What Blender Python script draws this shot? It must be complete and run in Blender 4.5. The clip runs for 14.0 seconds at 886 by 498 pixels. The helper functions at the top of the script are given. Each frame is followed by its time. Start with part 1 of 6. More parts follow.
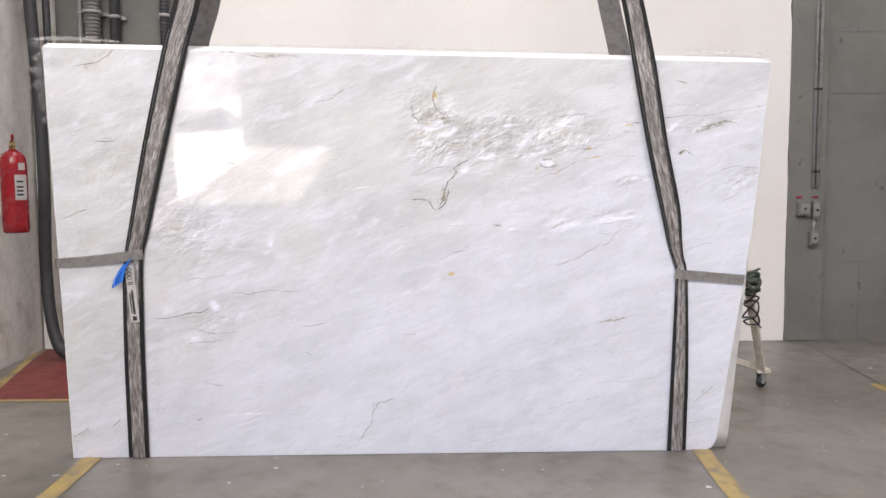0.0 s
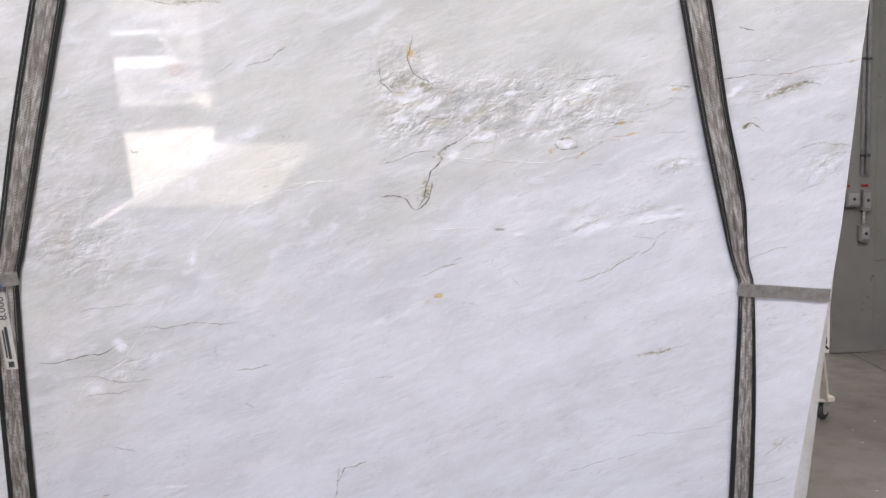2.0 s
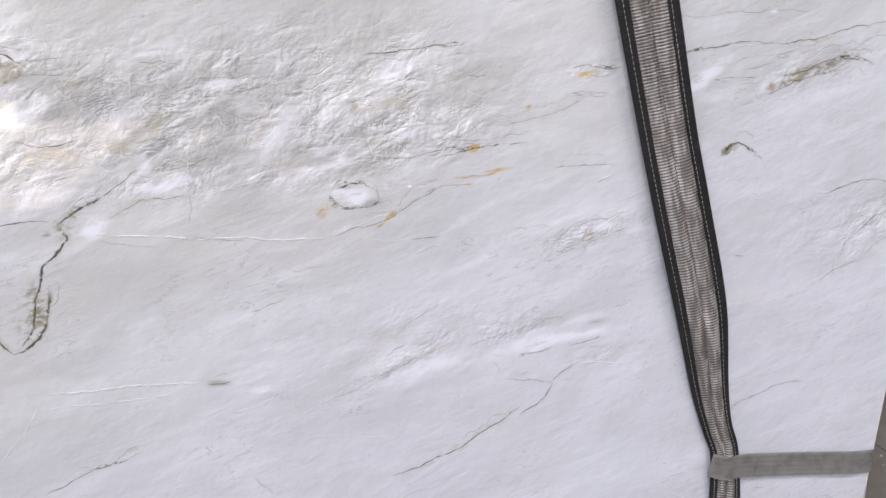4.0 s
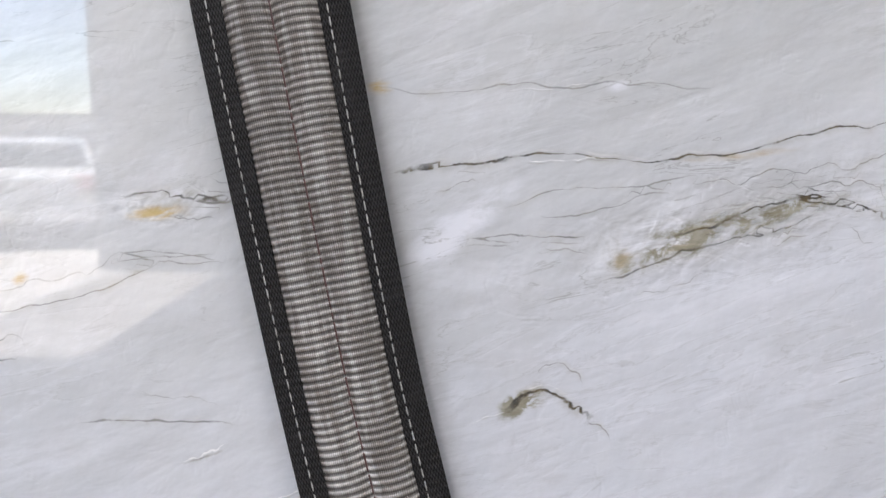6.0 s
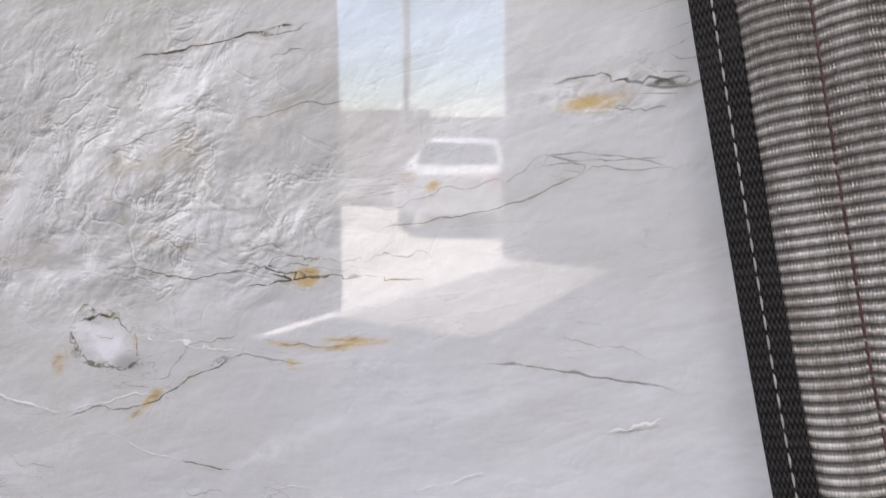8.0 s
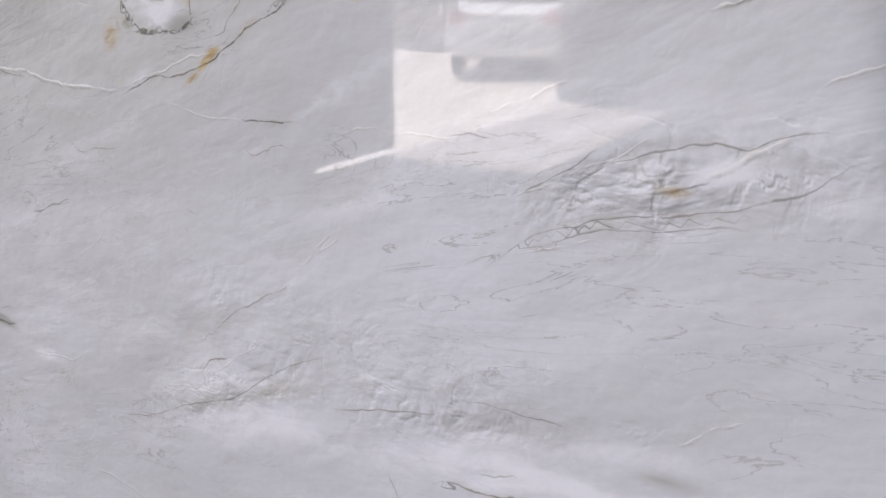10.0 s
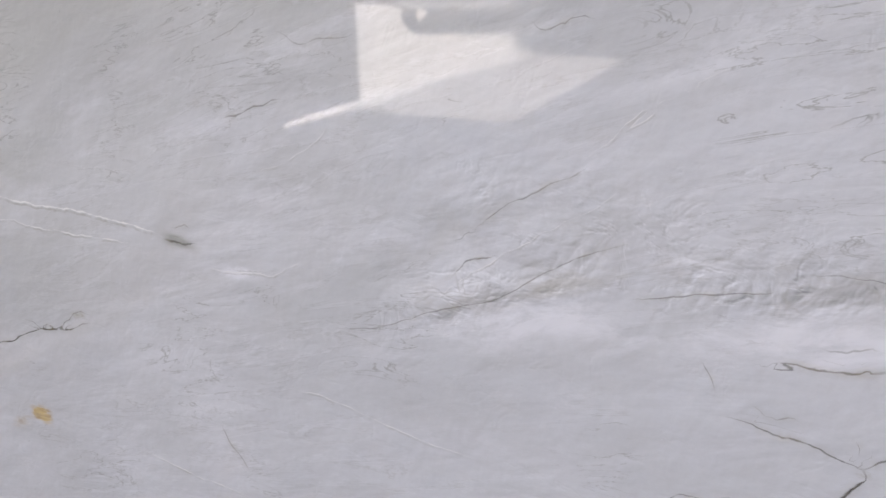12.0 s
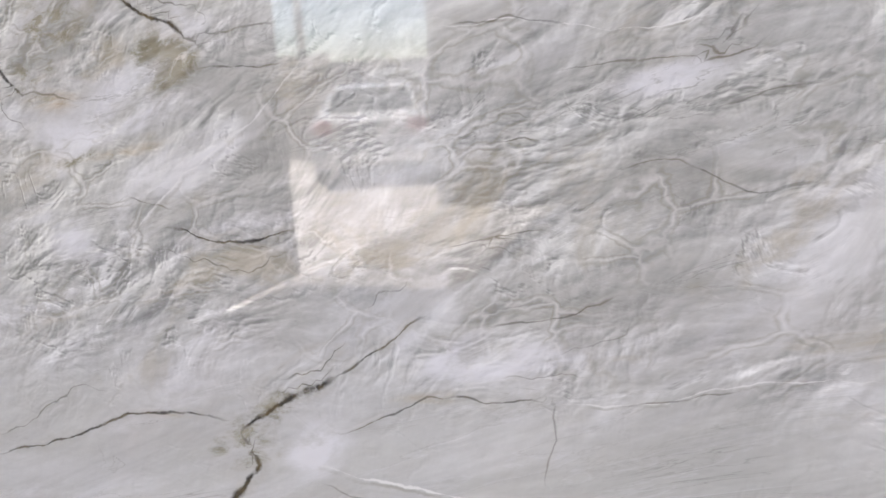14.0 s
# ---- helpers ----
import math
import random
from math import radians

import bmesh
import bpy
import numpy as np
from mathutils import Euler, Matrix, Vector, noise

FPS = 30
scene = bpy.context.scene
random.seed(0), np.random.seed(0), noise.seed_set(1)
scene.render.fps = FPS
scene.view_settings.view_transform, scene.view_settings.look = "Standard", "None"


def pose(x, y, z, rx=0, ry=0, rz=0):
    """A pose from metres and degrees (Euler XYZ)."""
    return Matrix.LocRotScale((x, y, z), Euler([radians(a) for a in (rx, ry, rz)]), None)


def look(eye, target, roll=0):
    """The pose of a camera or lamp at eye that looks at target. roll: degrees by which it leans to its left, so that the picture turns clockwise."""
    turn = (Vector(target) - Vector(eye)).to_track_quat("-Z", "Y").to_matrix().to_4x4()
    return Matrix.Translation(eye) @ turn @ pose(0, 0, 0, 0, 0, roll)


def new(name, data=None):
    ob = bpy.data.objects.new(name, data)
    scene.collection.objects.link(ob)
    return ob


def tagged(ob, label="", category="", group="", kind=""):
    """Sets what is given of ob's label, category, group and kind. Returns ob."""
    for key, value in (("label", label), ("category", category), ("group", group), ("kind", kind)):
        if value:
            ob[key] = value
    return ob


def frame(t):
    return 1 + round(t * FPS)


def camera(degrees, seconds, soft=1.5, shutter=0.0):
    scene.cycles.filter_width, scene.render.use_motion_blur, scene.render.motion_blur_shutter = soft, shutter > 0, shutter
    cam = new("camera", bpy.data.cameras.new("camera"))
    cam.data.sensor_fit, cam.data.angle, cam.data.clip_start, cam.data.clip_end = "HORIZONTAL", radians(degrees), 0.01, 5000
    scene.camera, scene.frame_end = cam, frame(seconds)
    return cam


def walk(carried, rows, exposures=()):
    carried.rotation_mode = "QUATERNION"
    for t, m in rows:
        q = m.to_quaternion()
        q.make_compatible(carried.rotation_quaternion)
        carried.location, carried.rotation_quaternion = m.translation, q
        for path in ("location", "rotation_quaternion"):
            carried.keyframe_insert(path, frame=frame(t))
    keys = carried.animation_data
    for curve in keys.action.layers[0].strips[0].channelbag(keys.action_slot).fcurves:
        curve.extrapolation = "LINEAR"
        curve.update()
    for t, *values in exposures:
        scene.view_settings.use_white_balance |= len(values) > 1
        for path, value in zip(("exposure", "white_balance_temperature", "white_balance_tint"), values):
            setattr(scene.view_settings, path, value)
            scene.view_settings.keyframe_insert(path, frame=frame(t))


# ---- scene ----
cam = camera(59.40, 14.0)
PATH = [
    (0, (0.020, -3.525, 1.239), (0.052, -1.532, 1.078), -0.44),
    (0.5, (0.040, -3.531, 1.230), (0.074, -1.537, 1.071), -0.55),
    (1, (0.002, -3.280, 1.221), (0.052, -1.287, 1.066), -1.09),
    (1.5, (0.004, -2.990, 1.216), (0.061, -0.997, 1.061), -1.56),
    (2, (0.070, -2.637, 1.219), (0.118, -0.644, 1.051), -1.52),
    (2.2, (0.098, -2.498, 1.218), (0.142, -0.506, 1.042), -1.52),
    (4.3, (0.604, -1.143, 1.421), (0.927, 0.812, 1.151), -2.49),
    (4.5, (0.699, -1.068, 1.425), (1.018, 0.890, 1.173), -2.33),
    (5, (0.924, -0.897, 1.435), (1.228, 1.074, 1.294), -1.26),
    (5.5, (1.040, -0.775, 1.431), (1.234, 1.215, 1.468), -0.18),
    (6, (1.058, -0.661, 1.436), (1.064, 1.333, 1.593), 0.79),
    (6.5, (1.058, -0.590, 1.441), (0.724, 1.374, 1.622), 1.76),
    (7, (1.050, -0.562, 1.446), (0.406, 1.323, 1.630), 2.75),
    (7.5, (1.012, -0.552, 1.432), (0.192, 1.267, 1.575), 5.14),
    (8, (0.996, -0.531, 1.397), (0.056, 1.231, 1.500), 6.20),
    (8.2, (1.013, -0.505, 1.353), (0.067, 1.257, 1.374), 3.96),
    (8.5, (0.976, -0.525, 1.375), (0.020, 1.231, 1.344), 6.43),
    (9, (0.978, -0.513, 1.344), (0.005, 1.229, 1.202), 6.71),
    (9.2, (0.983, -0.503, 1.323), (-0.007, 1.227, 1.162), 7.06),
    (11.3, (0.979, -0.519, 1.193), (-0.016, 1.152, 0.727), 5.18),
    (11.5, (0.939, -0.535, 1.179), (-0.032, 1.163, 0.758), 5.88),
    (12, (0.787, -0.588, 1.198), (-0.077, 1.177, 0.826), 5.22),
    (12.5, (0.696, -0.609, 1.274), (-0.043, 1.229, 1.002), 4.77),
    (13, (0.621, -0.594, 1.335), (-0.053, 1.282, 1.178), 3.32),
    (13.2, (0.582, -0.588, 1.361), (-0.095, 1.291, 1.241), 3.28),
    (13.5, (0.504, -0.550, 1.393), (-0.161, 1.334, 1.300), 1.64),
    (13.8, (0.433, -0.522, 1.412), (-0.249, 1.357, 1.374), 1.22),
    (14, (0.377, -0.524, 1.425), (-0.295, 1.360, 1.402), 0.71),
]
EXPOSURES = [(0, 4.0, 6600, 17), (2.2, 3.78, 6500, 17), (4.5, 3.66, 6450, 17), (6.2, 3.54, 6400, 14), (7.5, 3.46, 6500, 16), (9, 3.38, 6550, 17), (12.5, 3.28, 6550, 16), (14, 3.32, 6600, 16)]
walk(cam, [(t, look(eye, aim, lean)) for t, eye, aim, lean in PATH], EXPOSURES)

# ---------------------------------------------------------------- light
world = bpy.data.worlds.new("sky_world")
scene.world = world
world.use_nodes = True
wn = world.node_tree
sky = wn.nodes.new("ShaderNodeTexSky")
sky.sky_type = "NISHITA"
sky.sun_disc = False
SUN_EL, SUN_ROT = radians(67), radians(-89)
sky.sun_elevation, sky.sun_rotation = SUN_EL, SUN_ROT
sky.air_density, sky.dust_density, sky.ozone_density = 1.0, 0.0, 4.0
wn.nodes["Background"].inputs[1].default_value = 0.068
wn.links.new(sky.outputs[0], wn.nodes["Background"].inputs[0])

sun = new("sun", bpy.data.lights.new("sun", "SUN"))
sun.data.energy, sun.data.angle, sun.data.color = 3.0, radians(0.5), (1.0, 0.95, 0.87)
SUN_DIR = Vector((math.sin(SUN_ROT) * math.cos(SUN_EL), math.cos(SUN_ROT) * math.cos(SUN_EL), math.sin(SUN_EL)))
sun.matrix_world = look(SUN_DIR * 50, (0, 0, 0))


# area lamps added as fill to brighten the hall; no such source is known
def fill_lamp(x, y, z, sx, sy, watts, colour=(0.97, 0.985, 1.0)):
    lamp = new("added_fill_light", bpy.data.lights.new("added_fill_light", "AREA"))
    lamp.data.shape, lamp.data.size, lamp.data.size_y = "RECTANGLE", sx, sy
    lamp.data.energy, lamp.data.color = watts, colour
    lamp.matrix_world = pose(x, y, z)
    return lamp


HALL_H = 6.2
FILL_OPENINGS = [(-1.2, -7.0, 1.6, 6.5, 49), (3.2, -7.0, 1.6, 6.5, 32), (-1.2, 0.9, 1.6, 2.2, 7), (3.2, 0.9, 1.6, 2.2, 4)]
# opening invented high in the side wall for a fill lamp from the left
SIDE_FILL = (-3.7, -1.0, 2.7, 4.3)
for sx0, sy0, sw, sl, watts in FILL_OPENINGS:
    fill_lamp(sx0, sy0, HALL_H + 0.16, sw, sl, watts)
side_fill_lamp = fill_lamp(-2.84, (SIDE_FILL[0] + SIDE_FILL[1]) / 2, (SIDE_FILL[2] + SIDE_FILL[3]) / 2, 1.5, 2.6, 4)
side_fill_lamp.matrix_world = pose(-2.84, (SIDE_FILL[0] + SIDE_FILL[1]) / 2, (SIDE_FILL[2] + SIDE_FILL[3]) / 2, 0, -90, 0)

# ---------------------------------------------------------------- materials


class Nodes:
    """Small helper round one node material."""

    def __init__(self, name):
        self.mat = bpy.data.materials.new(name)
        self.mat.use_nodes = True
        self.tree = self.mat.node_tree
        self.bsdf = self.tree.nodes["Principled BSDF"]

    def node(self, kind, **props):
        n = self.tree.nodes.new(kind)
        for key, value in props.items():
            setattr(n, key, value)
        return n

    def link(self, a, b):
        self.tree.links.new(a, b)

    def value(self, socket, v):
        if isinstance(v, (int, float, tuple)):
            socket.default_value = v
        else:
            self.link(v, socket)

    def math(self, op, a, b=0.0, c=0.0, clamp=False):
        n = self.node("ShaderNodeMath", operation=op, use_clamp=clamp)
        for s, v in zip(n.inputs, (a, b, c)):
            self.value(s, v)
        return n.outputs[0]

    def mix(self, fac, a, b, blend="MIX"):
        n = self.node("ShaderNodeMix", data_type="RGBA", blend_type=blend)
        self.value(n.inputs[0], fac)
        for s, v in ((n.inputs[6], a), (n.inputs[7], b)):
            self.value(s, (*v, 1) if isinstance(v, tuple) and len(v) == 3 else v)
        return n.outputs[2]

    def coords(self, scale=(1, 1, 1), turn=(0, 0, 0), shift=(0, 0, 0)):
        tc, mp = self.node("ShaderNodeTexCoord"), self.node("ShaderNodeMapping")
        if any(turn):
            first = self.node("ShaderNodeMapping")
            self.link(tc.outputs["Object"], first.inputs[0])
            first.inputs["Rotation"].default_value = turn
            self.link(first.outputs[0], mp.inputs[0])
        else:
            self.link(tc.outputs["Object"], mp.inputs[0])
        mp.inputs["Scale"].default_value = scale
        mp.inputs["Location"].default_value = shift
        return mp.outputs[0]

    def noise(self, vec, scale, detail=4, rough=0.55, distortion=0.0):
        n = self.node("ShaderNodeTexNoise")
        self.link(vec, n.inputs["Vector"])
        n.inputs["Scale"].default_value, n.inputs["Detail"].default_value = scale, detail
        n.inputs["Roughness"].default_value, n.inputs["Distortion"].default_value = rough, distortion
        return n.outputs[0]

    def step(self, v, lo, hi, a=0.0, b=1.0):
        n = self.node("ShaderNodeMapRange")
        self.value(n.inputs[0], v)
        for i, q in enumerate((lo, hi, a, b)):
            n.inputs[i + 1].default_value = q
        n.interpolation_type = "SMOOTHSTEP"
        return n.outputs[0]

    def bump(self, height, strength, distance):
        n = self.node("ShaderNodeBump")
        n.inputs["Strength"].default_value, n.inputs["Distance"].default_value = strength, distance
        self.link(height, n.inputs["Height"])
        self.link(n.outputs[0], self.bsdf.inputs["Normal"])

    def out(self, colour=None, rough=0.5, metal=0.0):
        if colour is not None:
            self.value(self.bsdf.inputs["Base Color"], (*colour, 1) if isinstance(colour, tuple) else colour)
        self.value(self.bsdf.inputs["Roughness"], rough)
        self.bsdf.inputs["Metallic"].default_value = metal
        return self.mat


def worn(name, base, dirt, rough=0.6, scale=3.0, amount=0.5, bump=0.15, grain=60.0, metal=0.0):
    """A plain surface with stains at one scale and grain at another."""
    m = Nodes(name)
    p = m.coords()
    big, fine = m.noise(p, scale, 6, 0.6, 0.4), m.noise(p, grain, 3)
    c = m.mix(m.math("MULTIPLY", m.step(big, 0.42, 0.72), amount), base, dirt)
    c = m.mix(m.step(fine, 0.35, 0.75, 0.0, 0.25), c, dirt)
    m.bump(fine, bump, 0.004)
    return m.out(c, m.step(big, 0.3, 0.7, rough - 0.08, rough + 0.08), metal)


def concrete_floor():
    m = Nodes("concrete_floor")
    p = m.coords()
    big, mid, fine = m.noise(p, 0.8, 5, 0.6, 0.6), m.noise(p, 5, 6, 0.65), m.noise(p, 130, 3)
    c = m.mix(m.step(big, 0.3, 0.7), (0.145, 0.128, 0.108), (0.215, 0.195, 0.170))
    c = m.mix(m.step(mid, 0.5, 0.75, 0, 0.5), c, (0.09, 0.083, 0.073))
    c = m.mix(m.step(fine, 0.45, 0.8, 0, 0.45), c, (0.09, 0.085, 0.08))
    speck = m.noise(p, 17, 2, 0.4)
    c = m.mix(m.step(speck, 0.735, 0.76), c, (0.55, 0.54, 0.52))
    m.bump(m.math("ADD", fine, mid), 0.2, 0.003)
    return m.out(c, m.step(mid, 0.3, 0.7, 0.32, 0.50))


def block_wall():
    """Grey painted rough concrete with faint board and block marks."""
    m = Nodes("grey_block_wall")
    p = m.coords()
    big, mid, fine = m.noise(p, 1.1, 5, 0.6, 0.5), m.noise(p, 9, 6, 0.6), m.noise(p, 70, 4)
    c = m.mix(m.step(big, 0.3, 0.7), (0.135, 0.132, 0.118), (0.185, 0.180, 0.160))
    pits = m.step(m.noise(p, 14, 2, 0.4, 0.8), 0.70, 0.76)
    c = m.mix(m.math("MULTIPLY", pits, 0.7), c, (0.07, 0.065, 0.06))
    c = m.mix(m.step(mid, 0.5, 0.8, 0, 0.3), c, (0.24, 0.23, 0.21))
    m.bump(m.math("SUBTRACT", m.math("ADD", mid, m.math("MULTIPLY", fine, 0.4)), pits), 0.35, 0.01)
    return m.out(c, 0.75)


MAT = dict(
    floor=concrete_floor(),
    block=block_wall(),
    white_wall=worn("white_wall_paint", (0.80, 0.775, 0.735), (0.72, 0.68, 0.62), 0.6, 1.6, 0.35, 0.12, 45),
    dirty_wall=worn("dirty_white_wall", (0.74, 0.72, 0.67), (0.36, 0.33, 0.29), 0.65, 2.6, 0.75, 0.3, 22),
    hall=worn("hall_wall_paint", (0.24, 0.235, 0.23), (0.17, 0.165, 0.16), 0.7, 1.5, 0.5),
    roof=worn("roof_sheet", (0.55, 0.55, 0.55), (0.40, 0.40, 0.40), 0.6),
    yellow=worn("yellow_floor_paint", (0.36, 0.255, 0.085), (0.18, 0.155, 0.12), 0.6, 9, 0.95, 0.1, 90),
    red_floor=worn("red_floor_paint", (0.20, 0.035, 0.03), (0.12, 0.05, 0.04), 0.55, 6, 0.6),
    dark=worn("black_rubber", (0.025, 0.025, 0.027), (0.06, 0.058, 0.055), 0.6, 20, 0.5),
    steel=worn("grey_conduit", (0.34, 0.34, 0.33), (0.2, 0.19, 0.18), 0.45, 14, 0.6),
    box_grey=worn("grey_box_plastic", (0.26, 0.255, 0.245), (0.16, 0.155, 0.145), 0.5, 18, 0.5),
    red=worn("red_enamel", (0.27, 0.008, 0.014), (0.15, 0.008, 0.010), 0.25, 12, 0.3, 0.02),
    paper=worn("paper_label", (0.75, 0.74, 0.70), (0.6, 0.58, 0.54), 0.6, 30, 0.4),
    ink=worn("black_ink", (0.02, 0.02, 0.022), (0.05, 0.05, 0.05), 0.6, 60, 0.3),
    brass=worn("brass", (0.5, 0.36, 0.13), (0.3, 0.2, 0.08), 0.35, 30, 0.4, 0.05, 60, 1.0),
    cream=worn("cream_paint", (0.76, 0.72, 0.64), (0.42, 0.34, 0.25), 0.5, 14, 0.7),
    green_tape=worn("dark_green_wrap", (0.05, 0.07, 0.05), (0.12, 0.12, 0.10), 0.6, 40, 0.6),
    blue=worn("blue_tape", (0.03, 0.22, 0.72), (0.02, 0.14, 0.5), 0.45, 30, 0.4),
    edge_stone=worn("sawn_edge_and_arris_glint", (0.80, 0.79, 0.77), (0.62, 0.59, 0.55), 0.5, 12, 0.6),
    tie=worn("grey_tie_webbing", (0.40, 0.38, 0.35), (0.22, 0.205, 0.19), 0.6, 40, 0.7),
)


def part(name, bm, material, parent=None, label="", smooth=False):
    """Links a bmesh as one mesh object, under a thing if one is given."""
    mesh = bpy.data.meshes.new(name)
    bm.normal_update()
    bm.to_mesh(mesh)
    bm.free()
    mesh.materials.append(material)
    if smooth:
        for poly in mesh.polygons:
            poly.use_smooth = True
    ob = new(name, mesh)
    if parent is not None:
        ob.parent = parent
    if label:
        ob["label"] = label
    return ob


def box_into(bm, x0, x1, y0, y1, z0, z1, bevel=0.0):
    made = bmesh.ops.create_cube(bm, size=1, matrix=Matrix.Translation(((x0 + x1) / 2, (y0 + y1) / 2, (z0 + z1) / 2)) @ Matrix.Diagonal((abs(x1 - x0), abs(y1 - y0), abs(z1 - z0), 1)))
    if bevel:
        edges = list({e for v in made["verts"] for e in v.link_edges})
        bmesh.ops.bevel(bm, geom=edges, offset=bevel, segments=2, affect="EDGES", profile=0.5)


def block(name, x0, x1, y0, y1, z0, z1, material, parent=None, bevel=0.0, label=""):
    bm = bmesh.new()
    box_into(bm, x0, x1, y0, y1, z0, z1, bevel)
    return part(name, bm, material, parent, label)


def tube_into(bm, path, radius, sides=12):
    """A round tube along a list of points."""
    path = [Vector(p) for p in path]
    rings, up = [], Vector((0.31, 0.17, 0.93)).normalized()
    for i, p in enumerate(path):
        d = (path[min(i + 1, len(path) - 1)] - path[max(i - 1, 0)]).normalized()
        a = d.cross(up).normalized()
        b = d.cross(a)
        rr = radius(i / (len(path) - 1)) if callable(radius) else radius
        rings.append([bm.verts.new(p + rr * (a * math.cos(2 * math.pi * k / sides) + b * math.sin(2 * math.pi * k / sides))) for k in range(sides)])
    for r0, r1 in zip(rings, rings[1:]):
        for k in range(sides):
            bm.faces.new((r0[k], r0[(k + 1) % sides], r1[(k + 1) % sides], r1[k]))
    bm.faces.new(rings[0][::-1])
    bm.faces.new(rings[-1])


def tube(name, path, radius, material, parent=None, sides=12, label=""):
    bm = bmesh.new()
    tube_into(bm, path, radius, sides)
    bmesh.ops.recalc_face_normals(bm, faces=bm.faces)
    return part(name, bm, material, parent, label, smooth=True)


def lathe(name, profile, material, parent=None, sides=32, at=(0, 0, 0), label=""):
    """A turned body from (radius, height) pairs."""
    bm = bmesh.new()
    rings = [[bm.verts.new((at[0] + r * math.cos(2 * math.pi * k / sides), at[1] + r * math.sin(2 * math.pi * k / sides), at[2] + z)) for k in range(sides)] for r, z in profile]
    for r0, r1 in zip(rings, rings[1:]):
        for k in range(sides):
            bm.faces.new((r0[k], r0[(k + 1) % sides], r1[(k + 1) % sides], r1[k]))
    bm.faces.new(rings[0][::-1])
    bm.faces.new(rings[-1])
    return part(name, bm, material, parent, label, smooth=True)


def thing(name, label, category, group="", at=None):
    ob = new(name)
    ob.empty_display_size = 0.1
    if at is not None:
        ob.matrix_world = at
    return tagged(ob, label, category, group)


def curve_points(points, n):
    """Catmull-Rom points through a few corner points."""
    pts = [Vector(p) for p in points]
    pts = [2 * pts[0] - pts[1], *pts, 2 * pts[-1] - pts[-2]]
    made = []
    for i in range(1, len(pts) - 2):
        p0, p1, p2, p3 = pts[i - 1:i + 3]
        for k in range(n):
            t = k / n
            made.append(0.5 * (2 * p1 + (p2 - p0) * t + (2 * p0 - 5 * p1 + 4 * p2 - p3) * t * t + (3 * p1 - p0 - 3 * p2 + p3) * t ** 3))
    return [*made, pts[-2]]


# ---------------------------------------------------------------- hall
BACK_Y, LEFT_SLOPE = 2.52, -0.055


def left_x(y):
    """The inner face of the long side wall, which runs a little askew."""
    return -2.60 + LEFT_SLOPE * (y + 4.74)


DOOR_Y0, DOOR_Y1, DOOR_H = -8.05, -4.74, 4.2
LEAF_Y = -3.88
FRONT_Y, RIGHT_X = -14.0, 7.5

# ground: one sheet, the hall's slab lies on it
bm = bmesh.new()
bmesh.ops.create_grid(bm, x_segments=40, y_segments=40, size=600)
ground = part("ground", bm, worn("pale_concrete_yard", (0.58, 0.54, 0.485), (0.49, 0.45, 0.40), 0.85, 0.6, 0.6, 0.2, 30))
ground.location.z = -0.03
tagged(ground, "pale sunlit concrete yard outside the hall", "ground", kind="structure")

bm = bmesh.new()
rim = ((left_x(FRONT_Y) - 0.25, FRONT_Y - 0.25), (RIGHT_X + 0.25, FRONT_Y - 0.25), (RIGHT_X + 0.25, BACK_Y + 0.3), (left_x(BACK_Y) - 0.25, BACK_Y + 0.3))
top, low = [[bm.verts.new((x, y, z)) for x, y in rim] for z in (0.0, -0.026)]
bm.faces.new(top)
bm.faces.new(low[::-1])
for k in range(4):
    bm.faces.new((low[k], low[(k + 1) % 4], top[(k + 1) % 4], top[k]))
floor = tagged(part("floor", bm, MAT["floor"]), "worn grey concrete workshop floor", "floor", kind="structure")


def skew_wall(name, y0, y1, z0, z1, material, label, thick=0.25):
    """A stretch of the long side wall."""
    bm = bmesh.new()
    low = [bm.verts.new((left_x(y) + dx, y, z0)) for y, dx in ((y0, 0), (y1, 0), (y1, -thick), (y0, -thick))]
    high = [bm.verts.new((v.co.x, v.co.y, z1)) for v in low]
    bm.faces.new(low[::-1])
    bm.faces.new(high)
    for i in range(4):
        bm.faces.new((low[i], low[(i + 1) % 4], high[(i + 1) % 4], high[i]))
    bmesh.ops.recalc_face_normals(bm, faces=bm.faces)
    return tagged(part(name, bm, material), label, "wall", kind="structure")


skew_wall("wall_side_near", -0.6, BACK_Y + 0.25, 0, HALL_H, MAT["dirty_wall"], "dirty scuffed white plaster wall")
skew_wall("wall_side_middle", LEAF_Y, -0.603, 0, SIDE_FILL[2], MAT["hall"], "dull grey painted hall wall beside the doorway")
skew_wall("wall_side_upper", LEAF_Y, -0.603, SIDE_FILL[3], HALL_H, MAT["hall"], "dull grey painted hall wall over the added side fill opening")
skew_wall("wall_side_pier", LEAF_Y, SIDE_FILL[0], SIDE_FILL[2], SIDE_FILL[3], MAT["hall"], "dull grey painted pier beside the added side fill opening")
skew_wall("wall_side_pier_near", SIDE_FILL[1], -0.603, SIDE_FILL[2], SIDE_FILL[3], MAT["hall"], "dull grey painted pier beside the added side fill opening")
# opaque sheet outside the invented opening, added to block the sun
tagged(block("side_fill_cover", -3.06, -3.02, SIDE_FILL[0] - 0.1, SIDE_FILL[1] + 0.1, SIDE_FILL[2] - 0.1, SIDE_FILL[3] + 0.1, MAT["roof"]), "opaque sheet added behind the side fill lamp to stop the sun", "window", kind="structure")
skew_wall("wall_side_lintel", DOOR_Y0, LEAF_Y, DOOR_H, HALL_H, MAT["hall"], "grey lintel over the open doorway")
skew_wall("wall_side_far", FRONT_Y, DOOR_Y0, 0, HALL_H, MAT["hall"], "grey hall wall past the doorway")
